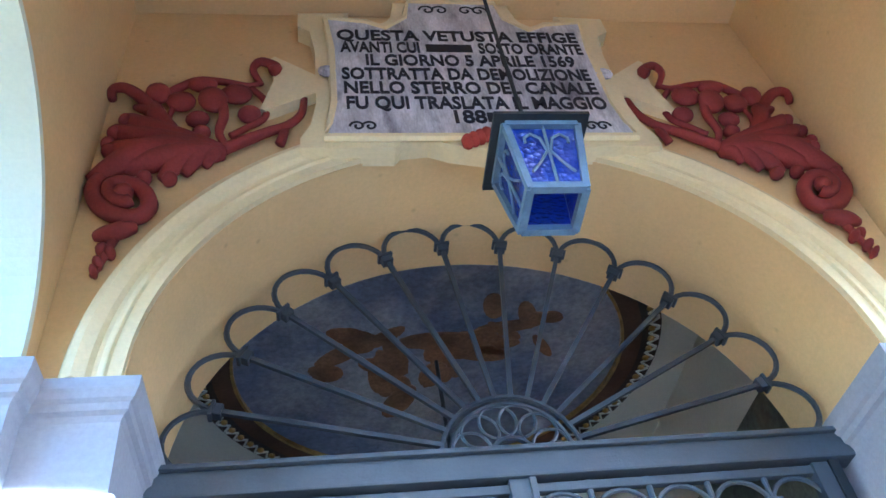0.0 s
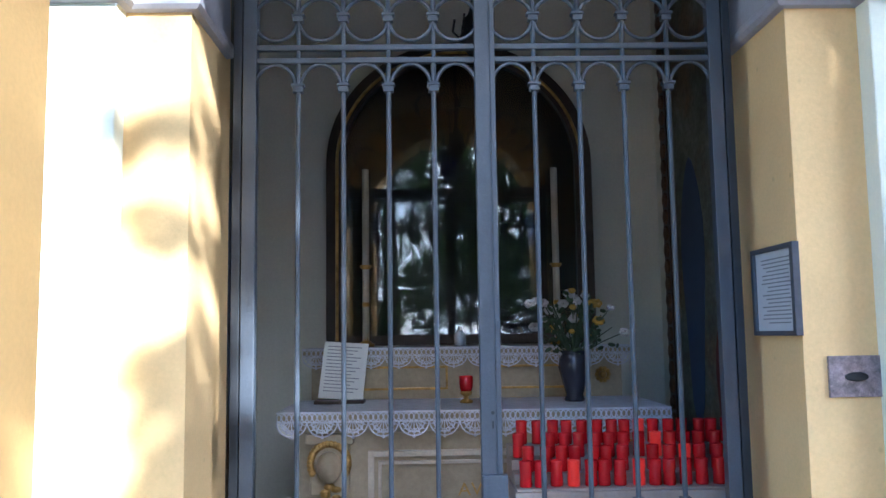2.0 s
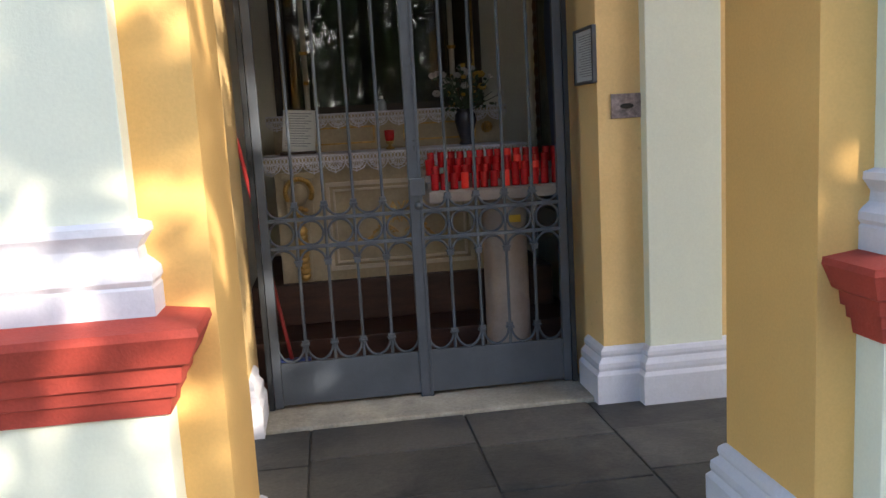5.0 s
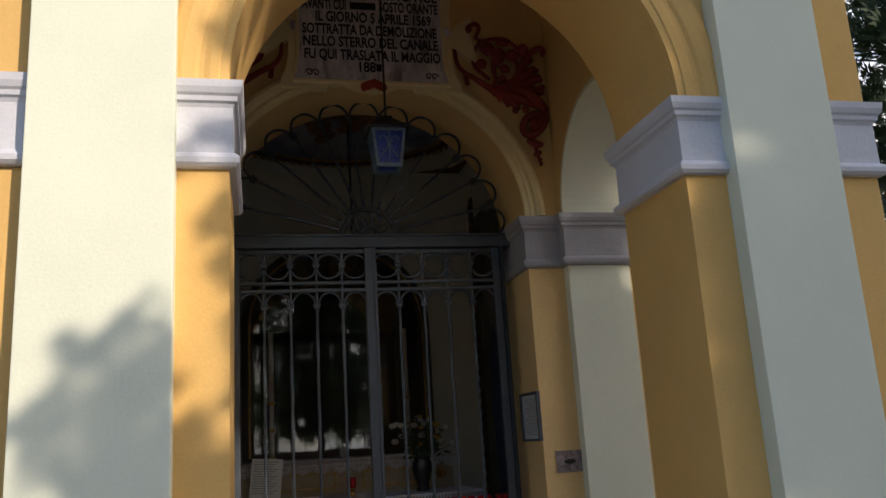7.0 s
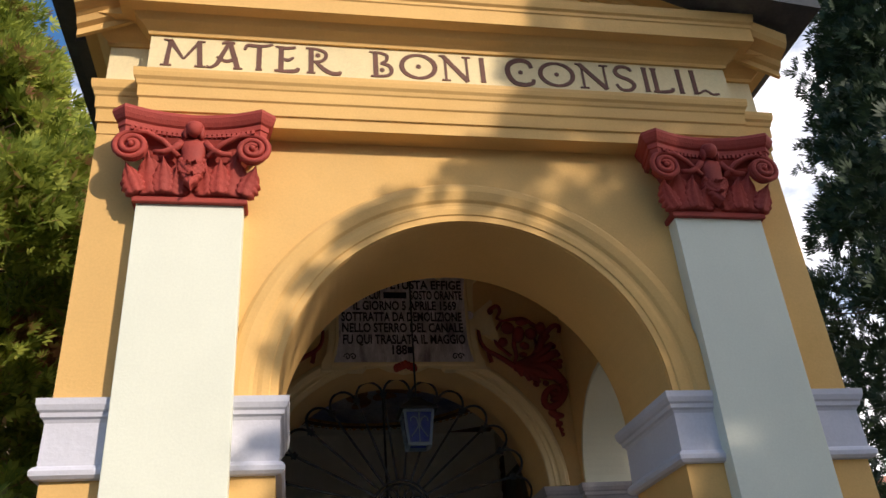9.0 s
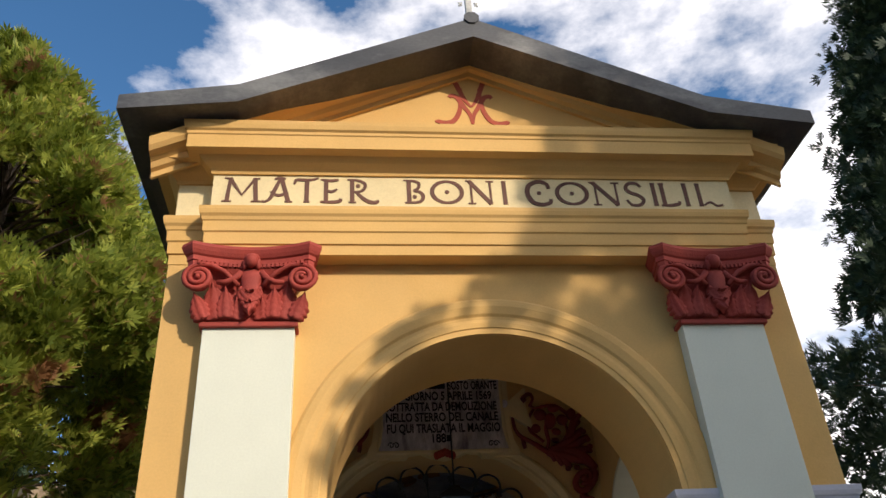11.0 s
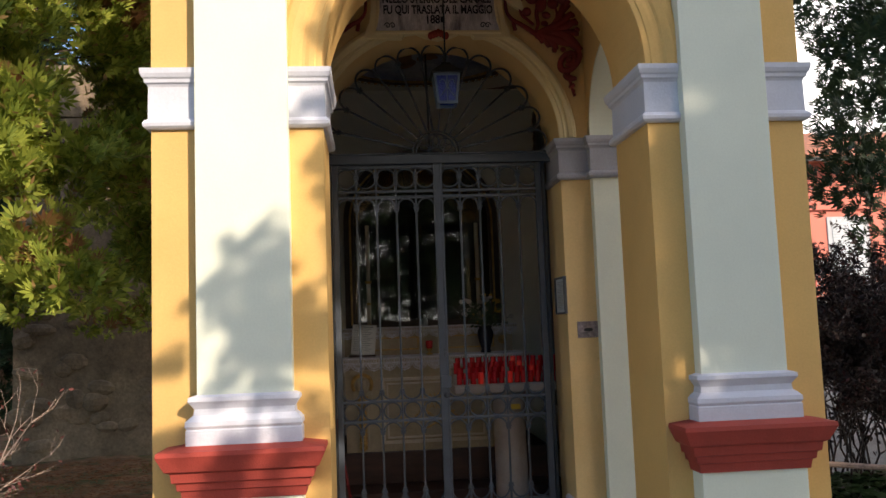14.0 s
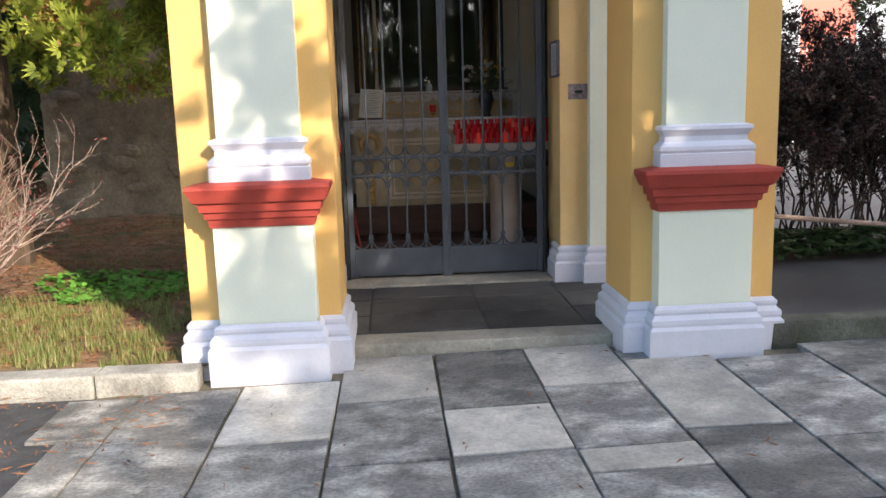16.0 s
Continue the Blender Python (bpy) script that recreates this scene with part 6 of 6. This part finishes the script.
def in_garden(y0, y1, x0=-5.2, x1=-1.72, keep=None):
    def where(r):
        x, y = r.uniform(x0, x1), y0 + (y1 - y0) * r.random()
        if keep is not None and not keep(x, y):
            return None
        return (x, y, soil_z(x, y))
    return where


scatter("grass", 26000, in_garden(0.04, 1.9, keep=lambda x, y: noise.noise((x * 4.5, y * 4.5, 8)) > -0.12), blade, GRASS, "sparse mixed green and straw-coloured grass", "grass", 1)
scatter("grass_far", 2600, in_garden(1.9, 6.0, keep=lambda x, y: noise.noise((x * 1.1, y * 1.1, 2)) > 0.1), blade, GRASS, "thin grass in the dry litter", "grass", 2)
scatter("clover_patch", 3800, in_garden(1.2, 3.0, -3.8, -1.9, keep=lambda x, y: ((x + 2.80) / 0.75) ** 2 + ((y - 2.05) / 0.62) ** 2 + 0.9 * noise.noise((x * 2.3, y * 2.3, 5)) < 0.9), flat_leaf(0.014, 0.034, 0.06), CLOVER, "bright green low leafy weeds", "weeds", 3)
scatter("needle_litter", 22000, in_garden(0.1, 6.3), needle, LITTER, "brown fallen needles and leaf litter", "litter", 4)
scatter("leaf_litter", 260, lambda r: (r.uniform(-2.9, -1.6), r.uniform(-1.2, -0.17), max(0.004, pave_z(-2.0)) + 0.004) if r.random() < 0.75 else (r.uniform(-1.6, 3.0), r.uniform(-2.0, 0.2), pave_z(1.0) + 0.006), needle, LITTER, "scattered dry leaves and needles on the paving", "litter", 6)


def twigs(name, base, n, height, spread, material, label, category, seed, r0=0.009, depth=3, leaf=None, length=1.0, leaves_per=10, leaf_size=0.016):
    """A bare shrub: forking stems, with small leaves where given."""
    rr = random.Random(seed)
    t = thing(name, label, category, at=base)
    bm = B()
    tips = []

    def grow(p, d, L, r, k):
        q = p + d * L * 0.5 + Vector((rr.uniform(-1, 1), rr.uniform(-1, 1), rr.uniform(-0.3, 0.6))) * L * 0.10
        e = p + d * L + Vector((rr.uniform(-1, 1), rr.uniform(-1, 1), 0)) * L * 0.12
        tube(bm, [p, q, e], r, 4 if k else 5, taper=lambda u: 1 - 0.4 * u)
        tips.append((q, e))
        if k < depth:
            for _ in range(rr.choice((2, 2, 3))):
                dd = (d + Vector((rr.uniform(-1, 1), rr.uniform(-1, 1), rr.uniform(-0.5, 0.7))) * 0.75).normalized()
                grow(e if rr.random() < 0.6 else q, dd, L * rr.uniform(0.55, 0.8), r * 0.62, k + 1)

    for _ in range(n):
        a = rr.uniform(0, 2 * math.pi)
        d = Vector((math.cos(a) * spread, math.sin(a) * spread, 1)).normalized()
        st = Vector((math.cos(a) * 0.05 * length, math.sin(a) * 0.05, 0)) + Vector((rr.uniform(-0.5, 0.5) * (length - 1), 0, 0))
        grow(st, d, height * 0.40 * rr.uniform(0.8, 1.15), r0, 0)
    part("branchwork", bm, material, t)
    if leaf:
        verts, faces = [], []
        r = np.random.default_rng(seed)
        for q, e in tips:
            for _ in range(leaves_per):
                u = r.random()
                c = q.lerp(e, u) + Vector(r.uniform(-0.04, 0.04, 3))
                s = leaf_size * r.uniform(0.65, 1.4)
                o1, o2 = Vector(r.uniform(-1, 1, 3)).normalized() * s, Vector(r.uniform(-1, 1, 3)).normalized() * s * 0.5
                n0 = len(verts)
                verts += [tuple(c - o1), tuple(c + o2), tuple(c + o1), tuple(c - o2)]
                faces.append((n0, n0 + 1, n0 + 2, n0 + 3))
        me = bpy.data.meshes.new("foliage")
        me.from_pydata(verts, [], faces)
        me.materials.append(leaf)
        ob = new("foliage", me)
        ob.parent = t
    return t


TWIG = mat("reddish_grey_bark", (0.33, 0.235, 0.19), 0.85, var=0.2, scale=20, grain=80, bump=0.2)
DTWIG = mat("dark_brown_bark", (0.05, 0.035, 0.03), 0.85, var=0.2, scale=20, grain=80, bump=0.2)
REDLEAF = leafy("dull_red_leaf", (0.10, 0.03, 0.03), (0.20, 0.06, 0.05))
HEDGELEAF = leafy("dark_purple_leaf", (0.016, 0.012, 0.011), (0.034, 0.017, 0.016), (0.08, 0.026, 0.026), 0.6, 0.10)
twigs("bare_shrub", (-3.35, 0.72, 0.13), 20, 1.30, 0.36, TWIG, "leafless reddish-grey garden shrub", "shrub", 5, 0.010, 4, REDLEAF, leaves_per=1)
twigs("bare_shrub", (-3.95, 0.95, 0.13), 20, 1.3, 0.4, TWIG, "leafless reddish-grey garden shrub", "shrub", 9, 0.010, 4, REDLEAF, leaves_per=1)
k = 0
for x, y in ((2.75, 2.5), (3.4, 2.35), (4.1, 2.45), (3.1, 3.0), (3.8, 3.1), (4.7, 2.7), (5.4, 2.6), (4.5, 3.4), (5.9, 3.2)):
    twigs("hedge_shrub", (x, y, 0.215), 11, 1.95, 0.34, DTWIG, "dense dark purple-leaved hedge shrub", "shrub", 30 + k, 0.011, 4, HEDGELEAF, 1.6, 22, 0.022)
    k += 1
IVY = leafy("dark_ivy_leaf", (0.018, 0.04, 0.012), (0.045, 0.085, 0.025))
scatter("ground_ivy", 5200, lambda r: (lambda x, y: (x, y, 0.215 + 0.10 * max(0, 1 - abs(y - 2.25) / 0.6)))(r.uniform(2.2, 6.0), r.uniform(1.75, 2.8)), flat_leaf(0.02, 0.05, 0.10), IVY, "dark green ivy under the hedge", "ivy", 12)
fp = thing("fallen_pole", "thin grey pole lying slanted along the hedge", "pole")
bm = B(); tube(bm, [(2.2, 1.95, 0.62), (3.4, 1.85, 0.50), (4.6, 1.75, 0.40)], 0.022, 8); part("pole", bm, TWIG, fp)

# ---- conifers ----
BARK = mat("conifer_bark", (0.11, 0.075, 0.05), 0.95, var=0.3, scale=6, grain=40, bump=0.6, stretch=(3, 3, 0.7))
THUJA = leafy("sunlit_thuja_spray", (0.17, 0.23, 0.036), (0.46, 0.49, 0.085), (0.40, 0.25, 0.10), 0.65, 0.35, (0.26, 0.12, 0.05))
DARKCON = leafy("dark_conifer_spray", (0.016, 0.036, 0.018), (0.034, 0.062, 0.026), None, 0.6, 0.15)


def sprays(name, clumps, per, size, material, parent, seed, flat=0.55, fine=5):
    """Foliage as fans of narrow leaf blades round many clump centres; each clump is (centre, radius, outward)."""
    r = np.random.default_rng(seed)
    V, Fc = [], []
    n0 = 0
    for c, rad, out in clumps:
        m = max(3, int(per * rad * rad * 30))
        pos = r.normal(0, 1, (m, 3))
        pos *= (rad * r.random((m, 1)) ** 0.45) / np.linalg.norm(pos, axis=1, keepdims=True)
        pos[:, 2] *= 0.75
        d = pos / rad * 0.9 + np.array(out) * 0.8 + r.normal(0, 0.35, (m, 3)) + np.array((0, 0, 0.25))
        d /= np.linalg.norm(d, axis=1, keepdims=True)
        side = np.cross(d, r.normal(0, 1, (m, 3)))
        side /= np.linalg.norm(side, axis=1, keepdims=True) + 1e-6
        root = pos + np.array(c)
        s = size * r.uniform(0.6, 1.3, (m, 1))
        for b in range(fine):
            ang = (b - (fine - 1) / 2) * 0.42
            way = d * math.cos(ang) + side * math.sin(ang)
            cross_ = -d * math.sin(ang) + side * math.cos(ang)
            L = s * (1.0 - 0.10 * abs(b - (fine - 1) / 2))
            q0 = root + way * L * 0.12
            q1 = root + way * L * 0.55 + cross_ * s * 0.10
            q2 = root + way * L
            q3 = root + way * L * 0.55 - cross_ * s * 0.10
            V.append(np.stack([q0, q1, q2, q3], 1).reshape(-1, 3))
            idx = np.arange(m)[:, None] * 4 + n0 + np.arange(4)
            Fc.append(idx)
            n0 += 4 * m
    verts, faces = np.concatenate(V), np.concatenate(Fc)
    me = bpy.data.meshes.new(name)
    me.from_pydata(verts.tolist(), [], faces.tolist())
    me.materials.append(material)
    ob = new(name, me)
    ob.parent = parent
    return ob


def conifer(name, x, y, z0, height, radius, low, material, label, seed, per=1.0, size=0.11, rad=0.34, count=300, profile=None, gaps=None, fine=5):
    rr = random.Random(seed)
    t = thing(name, label, "tree", at=(x, y, z0))
    bm = B()
    tube(bm, [(0.02 * math.sin(k), 0.02 * math.cos(2 * k), height * 0.95 * k / 8) for k in range(9)], 0.17 * radius / 1.6, 9, taper=lambda u: 1.15 - u)
    part("trunk", bm, BARK, t)
    clumps = []
    limbs = B()
    for k in range(count):
        u = rr.random() ** 0.85
        z = low + (height - low) * u
        env = radius * (profile(u) if profile else (1 - u) ** 0.6 * (0.85 + 0.15 * math.sin(9 * u)))
        a = rr.uniform(0, 2 * math.pi)
        e = env * (0.72 + 0.34 * rr.random()) * (1 + 0.16 * noise.noise((math.cos(a) * 1.5, math.sin(a) * 1.5, z * 0.7 + seed)))
        c = (e * math.cos(a), e * math.sin(a), z)
        if gaps is not None and noise.noise((c[0] * 0.95 + seed, c[1] * 0.95, c[2] * 0.75)) < gaps:
            continue
        clumps.append((c, rad * rr.uniform(0.6, 1.25), (math.cos(a) * 0.8, math.sin(a) * 0.8, 0.35)))
        if k % 4 == 0 and z > low + 1.6:
            tube(limbs, [(0, 0, max(low, z - 0.25 * env)), (c[0] * 0.5, c[1] * 0.5, z - 0.05 * env), (c[0] * 0.85, c[1] * 0.85, z)], 0.016, 5, taper=lambda q: 1.2 - 0.8 * q)
    part("branchwork", limbs, BARK, t)
    sprays("crown", clumps, per, size, material, t, seed, fine=fine)
    return t


conifer("thuja_tree", -4.2, 3.2, 0.15, 8.65, 2.25, 1.75, THUJA, "tall sunlit yellow-green thuja tree with brown patches", 3, per=30, size=0.125, rad=0.27, count=1350, profile=lambda u: (1 - u) ** 0.46 * (0.95 + 0.10 * math.sin(14 * u)) + 0.03, gaps=-0.17, fine=7)
conifer("dark_conifer", 6.5, 2.6, 0.215, 10.2, 3.0, 2.2, DARKCON, "dark green conifer in shade with loose drooping sprays", 8, per=17, size=0.13, rad=0.34, count=820, profile=lambda u: float(np.interp(u, (0, 0.05, 0.37, 0.53, 0.72, 0.87, 1.0), (0.80, 0.98, 0.93, 0.62, 0.50, 0.40, 0.08))) * (0.95 + 0.10 * math.sin(21 * u)), gaps=-0.32)
conifer("dark_conifer", -7.3, 7.5, 0.15, 8.0, 2.2, 0.6, DARKCON, "dark green conifer in the shade of the garden", 12, per=8, size=0.2, rad=0.45, count=260)
conifer("dark_conifer", -6.6, 10.0, 0.15, 7.0, 2.4, 0.3, DARKCON, "dark green conifer in the shade of the garden", 14, per=7, size=0.22, rad=0.5, count=220)

# the large tree across the road that shades the facade
shade = thing("street_tree", "large leafy tree standing opposite the chapel", "tree", at=(0, 0, 0))
ROADLEAF = leafy("street_tree_leaf", (0.04, 0.075, 0.02), (0.08, 0.13, 0.035), None, 0.6, 0.2)
def toward_sun(u, w, s):
    return Vector((u, 0.0, w)) + to_sun * s


rr = random.Random(77)
clumps, fine_clumps = [], []
for u, w, r in ((2.3, 1.0, 1.75), (2.6, 3.0, 1.7), (1.62, 4.80, 1.28), (1.80, 2.4, 1.0), (1.15, 0.7, 1.0), (2.2, 6.0, 1.3), (1.08, 5.35, 0.70), (1.12, 4.15, 0.42), (0.62, 4.62, 0.36), (1.15, 3.3, 0.42), (1.35, 3.0, 0.5), (1.3, 2.3, 0.45), (1.3, 3.75, 0.45),
                (-0.9, 0.55, 0.42), (-0.45, 0.7, 0.40), (0.05, 0.75, 0.45), (0.45, 0.6, 0.6), (0.55, 1.3, 0.28), (-1.35, 0.45, 0.28),
                # the last four clumps are unseen foliage added to shade the hedge
                (-0.5, -0.6, 0.7), (0.8, -0.8, 0.9), (2.0, -1.0, 1.2), (0.3, -1.8, 0.9), (1.5, -2.2, 1.1), (0.0, -2.9, 0.8), (3.0, -2.4, 1.2), (3.4, -0.4, 1.2), (5.3, 2.6, 1.6), (4.3, 1.1, 1.3), (4.2, 3.8, 1.3), (5.6, 0.8, 1.3)):
    for k in range(max(9, int(84 * r * r))):
        q = Vector((rr.gauss(0, 1), rr.gauss(0, 1), rr.gauss(0, 1))).normalized() * (r * rr.random() ** 0.5)
        clumps.append((toward_sun(u, w, 9.0) + q + to_sun * (q.y * 0.6), 0.165, (0, 0, 0)))
# twigs at the edge of the crown, each a small tuft of leaves
tufts = [(-0.02, 4.20, 0.09), (0.20, 4.08, 0.12), (0.35, 4.25, 0.10), (-0.28, 4.02, 0.06), (-0.50, 3.82, 0.06), (-0.44, 3.90, 0.05), (-0.64, 3.60, 0.06), (-0.76, 3.30, 0.04), (-0.90, 2.88, 0.04), (0.30, 4.80, 0.06), (0.40, 5.00, 0.08), (0.52, 5.25, 0.08),
         (-1.17, 2.18, 0.05), (-1.28, 2.12, 0.045), (-1.08, 2.02, 0.07), (-1.20, 1.98, 0.07), (-1.13, 1.82, 0.10), (-1.41, 1.89, 0.035), (-1.36, 1.80, 0.05), (-1.26, 1.74, 0.08), (-1.04, 1.64, 0.10), (-1.22, 1.58, 0.09), (-0.95, 1.88, 0.06),
         (-0.90, 1.62, 0.10), (-1.15, 1.38, 0.10), (-1.38, 1.43, 0.05), (-0.88, 1.30, 0.10), (-1.02, 1.15, 0.10), (-1.30, 1.12, 0.07), (-1.42, 0.95, 0.08), (-0.87, 1.05, 0.08), (-1.60, 1.60, 0.05), (-1.63, 1.20, 0.06)]
tufts += [(rr.uniform(0.22, 0.80), rr.uniform(1.0, 3.7), rr.uniform(0.05, 0.10)) for _ in range(34)] + [(rr.uniform(-0.02, 0.22), rr.uniform(1.7, 3.6), rr.uniform(0.03, 0.07)) for _ in range(13)] + [(rr.uniform(-0.45, 0.2), rr.uniform(1.0, 1.9), rr.uniform(0.05, 0.10)) for _ in range(16)] + [(0.62, 2.45, 0.12), (0.72, 2.2, 0.12), (0.55, 1.95, 0.10), (-1.12, 1.70, 0.10), (-1.20, 1.85, 0.08), (-1.0, 1.80, 0.08), (-1.28, 1.62, 0.06)] + [(rr.uniform(-0.80, -0.45), rr.uniform(0.9, 3.4), rr.uniform(0.05, 0.10)) for _ in range(40)]
for u, w, r in tufts:
    for k in range(10 if r > 0.05 else 6):
        q = Vector((rr.gauss(0, 1), rr.gauss(0, 1), rr.gauss(0, 1))).normalized() * (r * rr.random() ** 0.5)
        fine_clumps.append((toward_sun(u, w, 6.5) + q, 0.055, (0, 0, 0)))
sprays("crown", clumps, 34, 0.13, ROADLEAF, shade, 77, fine=4)
sprays("twig_leaves", fine_clumps, 90, 0.075, ROADLEAF, shade, 78, fine=4)
bm = B()
hub = toward_sun(2.4, 3.0, 9.0)
foot = Vector((hub.x + 0.3, hub.y - 0.4, 0.0))
tube(bm, [foot, foot.lerp(hub, 0.5) + Vector((0.1, 0, 0)), hub, hub + Vector((-0.2, 0, 3.0))], 0.28, 10, taper=lambda u: 1.2 - 0.9 * u)
part("trunk", bm, BARK, shade)
for u, w in ((1.2, 0.8), (1.4, 4.8), (-0.5, 3.8), (-1.1, 1.7), (0.0, 1.1), (0.0, 4.2), (2.2, 6.0), (3.4, 2.0)):
    e = toward_sun(u, w, 9.0)
    bm = B(); tube(bm, [hub.lerp(foot, 0.25), hub.lerp(e, 0.5) + Vector((0, 0, 0.3)), e], 0.035, 6, taper=lambda q: 1.2 - q); part("limb", bm, BARK, shade)
for x, y, h, r in ((-6.0, -15.0, 8.0, 3.2), (-1.5, -18.0, 9.0, 3.6), (4.0, -17.0, 8.5, 3.4), (10.0, -14.0, 9.0, 3.6)):
    conifer("street_tree", x, y, 0.0, h, r, 1.8, ROADLEAF, "leafy tree on the far side of the road", int(50 + x), per=3.2, size=0.34, rad=0.8, count=120, profile=lambda u: math.sin(math.pi * (0.12 + 0.83 * u)) ** 0.7)

# ---- old wall and pink house ----
old = structure("wall_garden", box(B(), -5.05, -1.50, 6.55, 7.0, 0.0, 5.2), OLDWALL, "old rough plastered stone wall behind the garden", "wall")
rnd = random.Random(17)
for k in range(46):
    x, z = rnd.uniform(-4.95, -1.7), rnd.uniform(0.25, 2.2) ** 1.0
    w, h = rnd.uniform(0.10, 0.24), rnd.uniform(0.07, 0.14)
    bm = B()
    blob(bm, (x, 6.55, z), (w, rnd.uniform(0.03, 0.06), h), 8, Matrix.Rotation(rnd.uniform(-0.3, 0.3), 4, "Y"))
    part("stone", bm, OLDWALL, old)

PINK = mat("salmon_pink_render", (0.60, 0.19, 0.14), 0.85, var=0.05, scale=0.6, grain=20, bump=0.05)
SHUT = mat("grey_roller_shutter", (0.50, 0.53, 0.56), 0.5, var=0.05, scale=3, grain=30, bump=0.02)
TILE = mat("terracotta_roof_tiles", (0.35, 0.13, 0.07), 0.8, var=0.25, scale=3, grain=20, bump=0.3)
GREYSTONE = mat("grey_stone_surround", (0.45, 0.46, 0.48), 0.8, var=0.08, scale=3, grain=30, bump=0.1)
house = thing("house", "salmon-pink two-storey house with grey shutters and tiled roof", "house")
HY = 24.0
bm = B(); box(bm, 9.0, 26.0, HY, HY + 9, 0.0, 7.1); part("wall", bm, PINK, house)
bm = B(); box(bm, 8.95, 26.1, HY - 0.12, HY, 5.35, 5.75, 0.02); part("cornice", bm, PINK, house)
bm = B()
extrude_poly(bm, [(HY - 0.8, 7.05), (HY - 0.8, 7.2), (HY + 4.5, 9.2), (HY + 9.8, 7.2), (HY + 9.8, 7.05)], "x", 8.4, 26.6)
part("roof", bm, TILE, house, "terracotta tiled roof")
bm = B(); box(bm, 8.4, 26.6, HY - 0.92, HY - 0.78, 6.98, 7.12, 0.02); part("gutter", bm, SLATE, house)
for x in (12.9, 16.45, 20.0, 23.5):
    for z0 in (-0.6, 2.35):
        bm = B(); box(bm, x - 0.78, x + 0.78, HY - 0.05, HY + 0.05, z0, z0 + 2.75); win = part("window", bm, GREYSTONE, house, "grey window surround")
        for k in range(24):
            bm = B(); box(bm, x - 0.62, x + 0.62, HY - 0.075, HY - 0.04, z0 + 0.06 + 0.108 * k, z0 + 0.155 + 0.108 * k, 0.012); part("slat", bm, SHUT, win)
bm = B(); box(bm, 9.5, 25.0, HY - 1.0, HY, 2.05, 2.2); balc = part("balcony", bm, GREYSTONE, house)
bm = B(); tube(bm, [(9.5, HY - 0.97, 3.2), (25.0, HY - 0.97, 3.2)], 0.025, 6); part("handrail", bm, DARKIRON, balc)
for k in range(110):
    x = 9.5 + 15.5 * k / 109
    bm = B(); tube(bm, [(x, HY - 0.97, 2.2), (x, HY - 0.97, 3.2)], 0.010, 4); part("baluster", bm, SHUT, balc)
bm = B(); box(bm, 15.2, 15.45, HY - 0.09, HY, 3.15, 3.55, 0.02); part("wall_box", bm, SHUT, house, "small white wall box")

# ---- pavement slabs ----
PALESLAB = mat("pale_worn_sunlit_granite", (0.50, 0.47, 0.41), 0.75, var=0.22, scale=4, grain=45, bump=0.4, second=(0.30, 0.29, 0.27), amount=0.44, per_piece=0.22)
rnd = random.Random(2)
edges = [-2.36, -1.95, -1.41, -0.862, -0.322, 0.226, 0.757, 1.275, 1.84, 2.40, 2.95, 3.5, 4.1]
made = {0: [-0.22, -0.80, -1.45], 1: [-0.17, -0.88, -1.62], 2: [-0.15, -0.99, -1.75], 3: [0.25, -0.52, -1.30, -1.95], 4: [0.25, -0.715, -1.28, -1.98], 5: [0.25, -0.465, -1.29, -1.535, -2.1],
        6: [0.10, -0.10, -1.15, -1.90], 7: [-0.17, -0.68, -1.34, -2.0], 8: [0.0, -0.95, -1.5], 9: [0.0, -0.6, -1.4], 10: [0.0, -0.8], 11: [0.0, -0.5]}
for c in range(len(edges) - 1):
    ys = list(made[c])
    while ys[-1] > -8.0:
        ys.append(ys[-1] - rnd.uniform(0.45, 0.95))
    for y1, y0 in zip(ys, ys[1:]):
        x0, x1 = edges[c] + 0.007, edges[c + 1] - 0.007
        if c == 0:
            x0 += 0.30 * min(1.0, max(0.0, -y1 - 0.2)) + rnd.uniform(-0.04, 0.04)
        lift = rnd.uniform(-0.003, 0.003)
        tx, ty = rnd.uniform(-0.004, 0.004), rnd.uniform(-0.004, 0.004)
        skew = [rnd.uniform(-0.005, 0.005) for _ in range(4)]
        bm = B()
        box(bm, x0, x1, y0 + 0.009, y1 - 0.009, -0.03, 1.0, 0.006)
        for v in bm.verts:
            if v.co.z > 0.5:
                v.co.z += pave_z(v.co.x) - 1.0 + lift + tx * (v.co.x - x0) + ty * (v.co.y - y0)
            right, near = v.co.x > (x0 + x1) / 2, v.co.y < (y0 + y1) / 2
            v.co.x += skew[0] if near else skew[1]
            v.co.y += skew[2] if right else skew[3]
        # pale slabs at random, and more at the left to paint in sunlight
        part("slab", bm, PALESLAB if rnd.random() < (0.45 if x1 < -0.8 else 0.16) else GRANITE, pav)
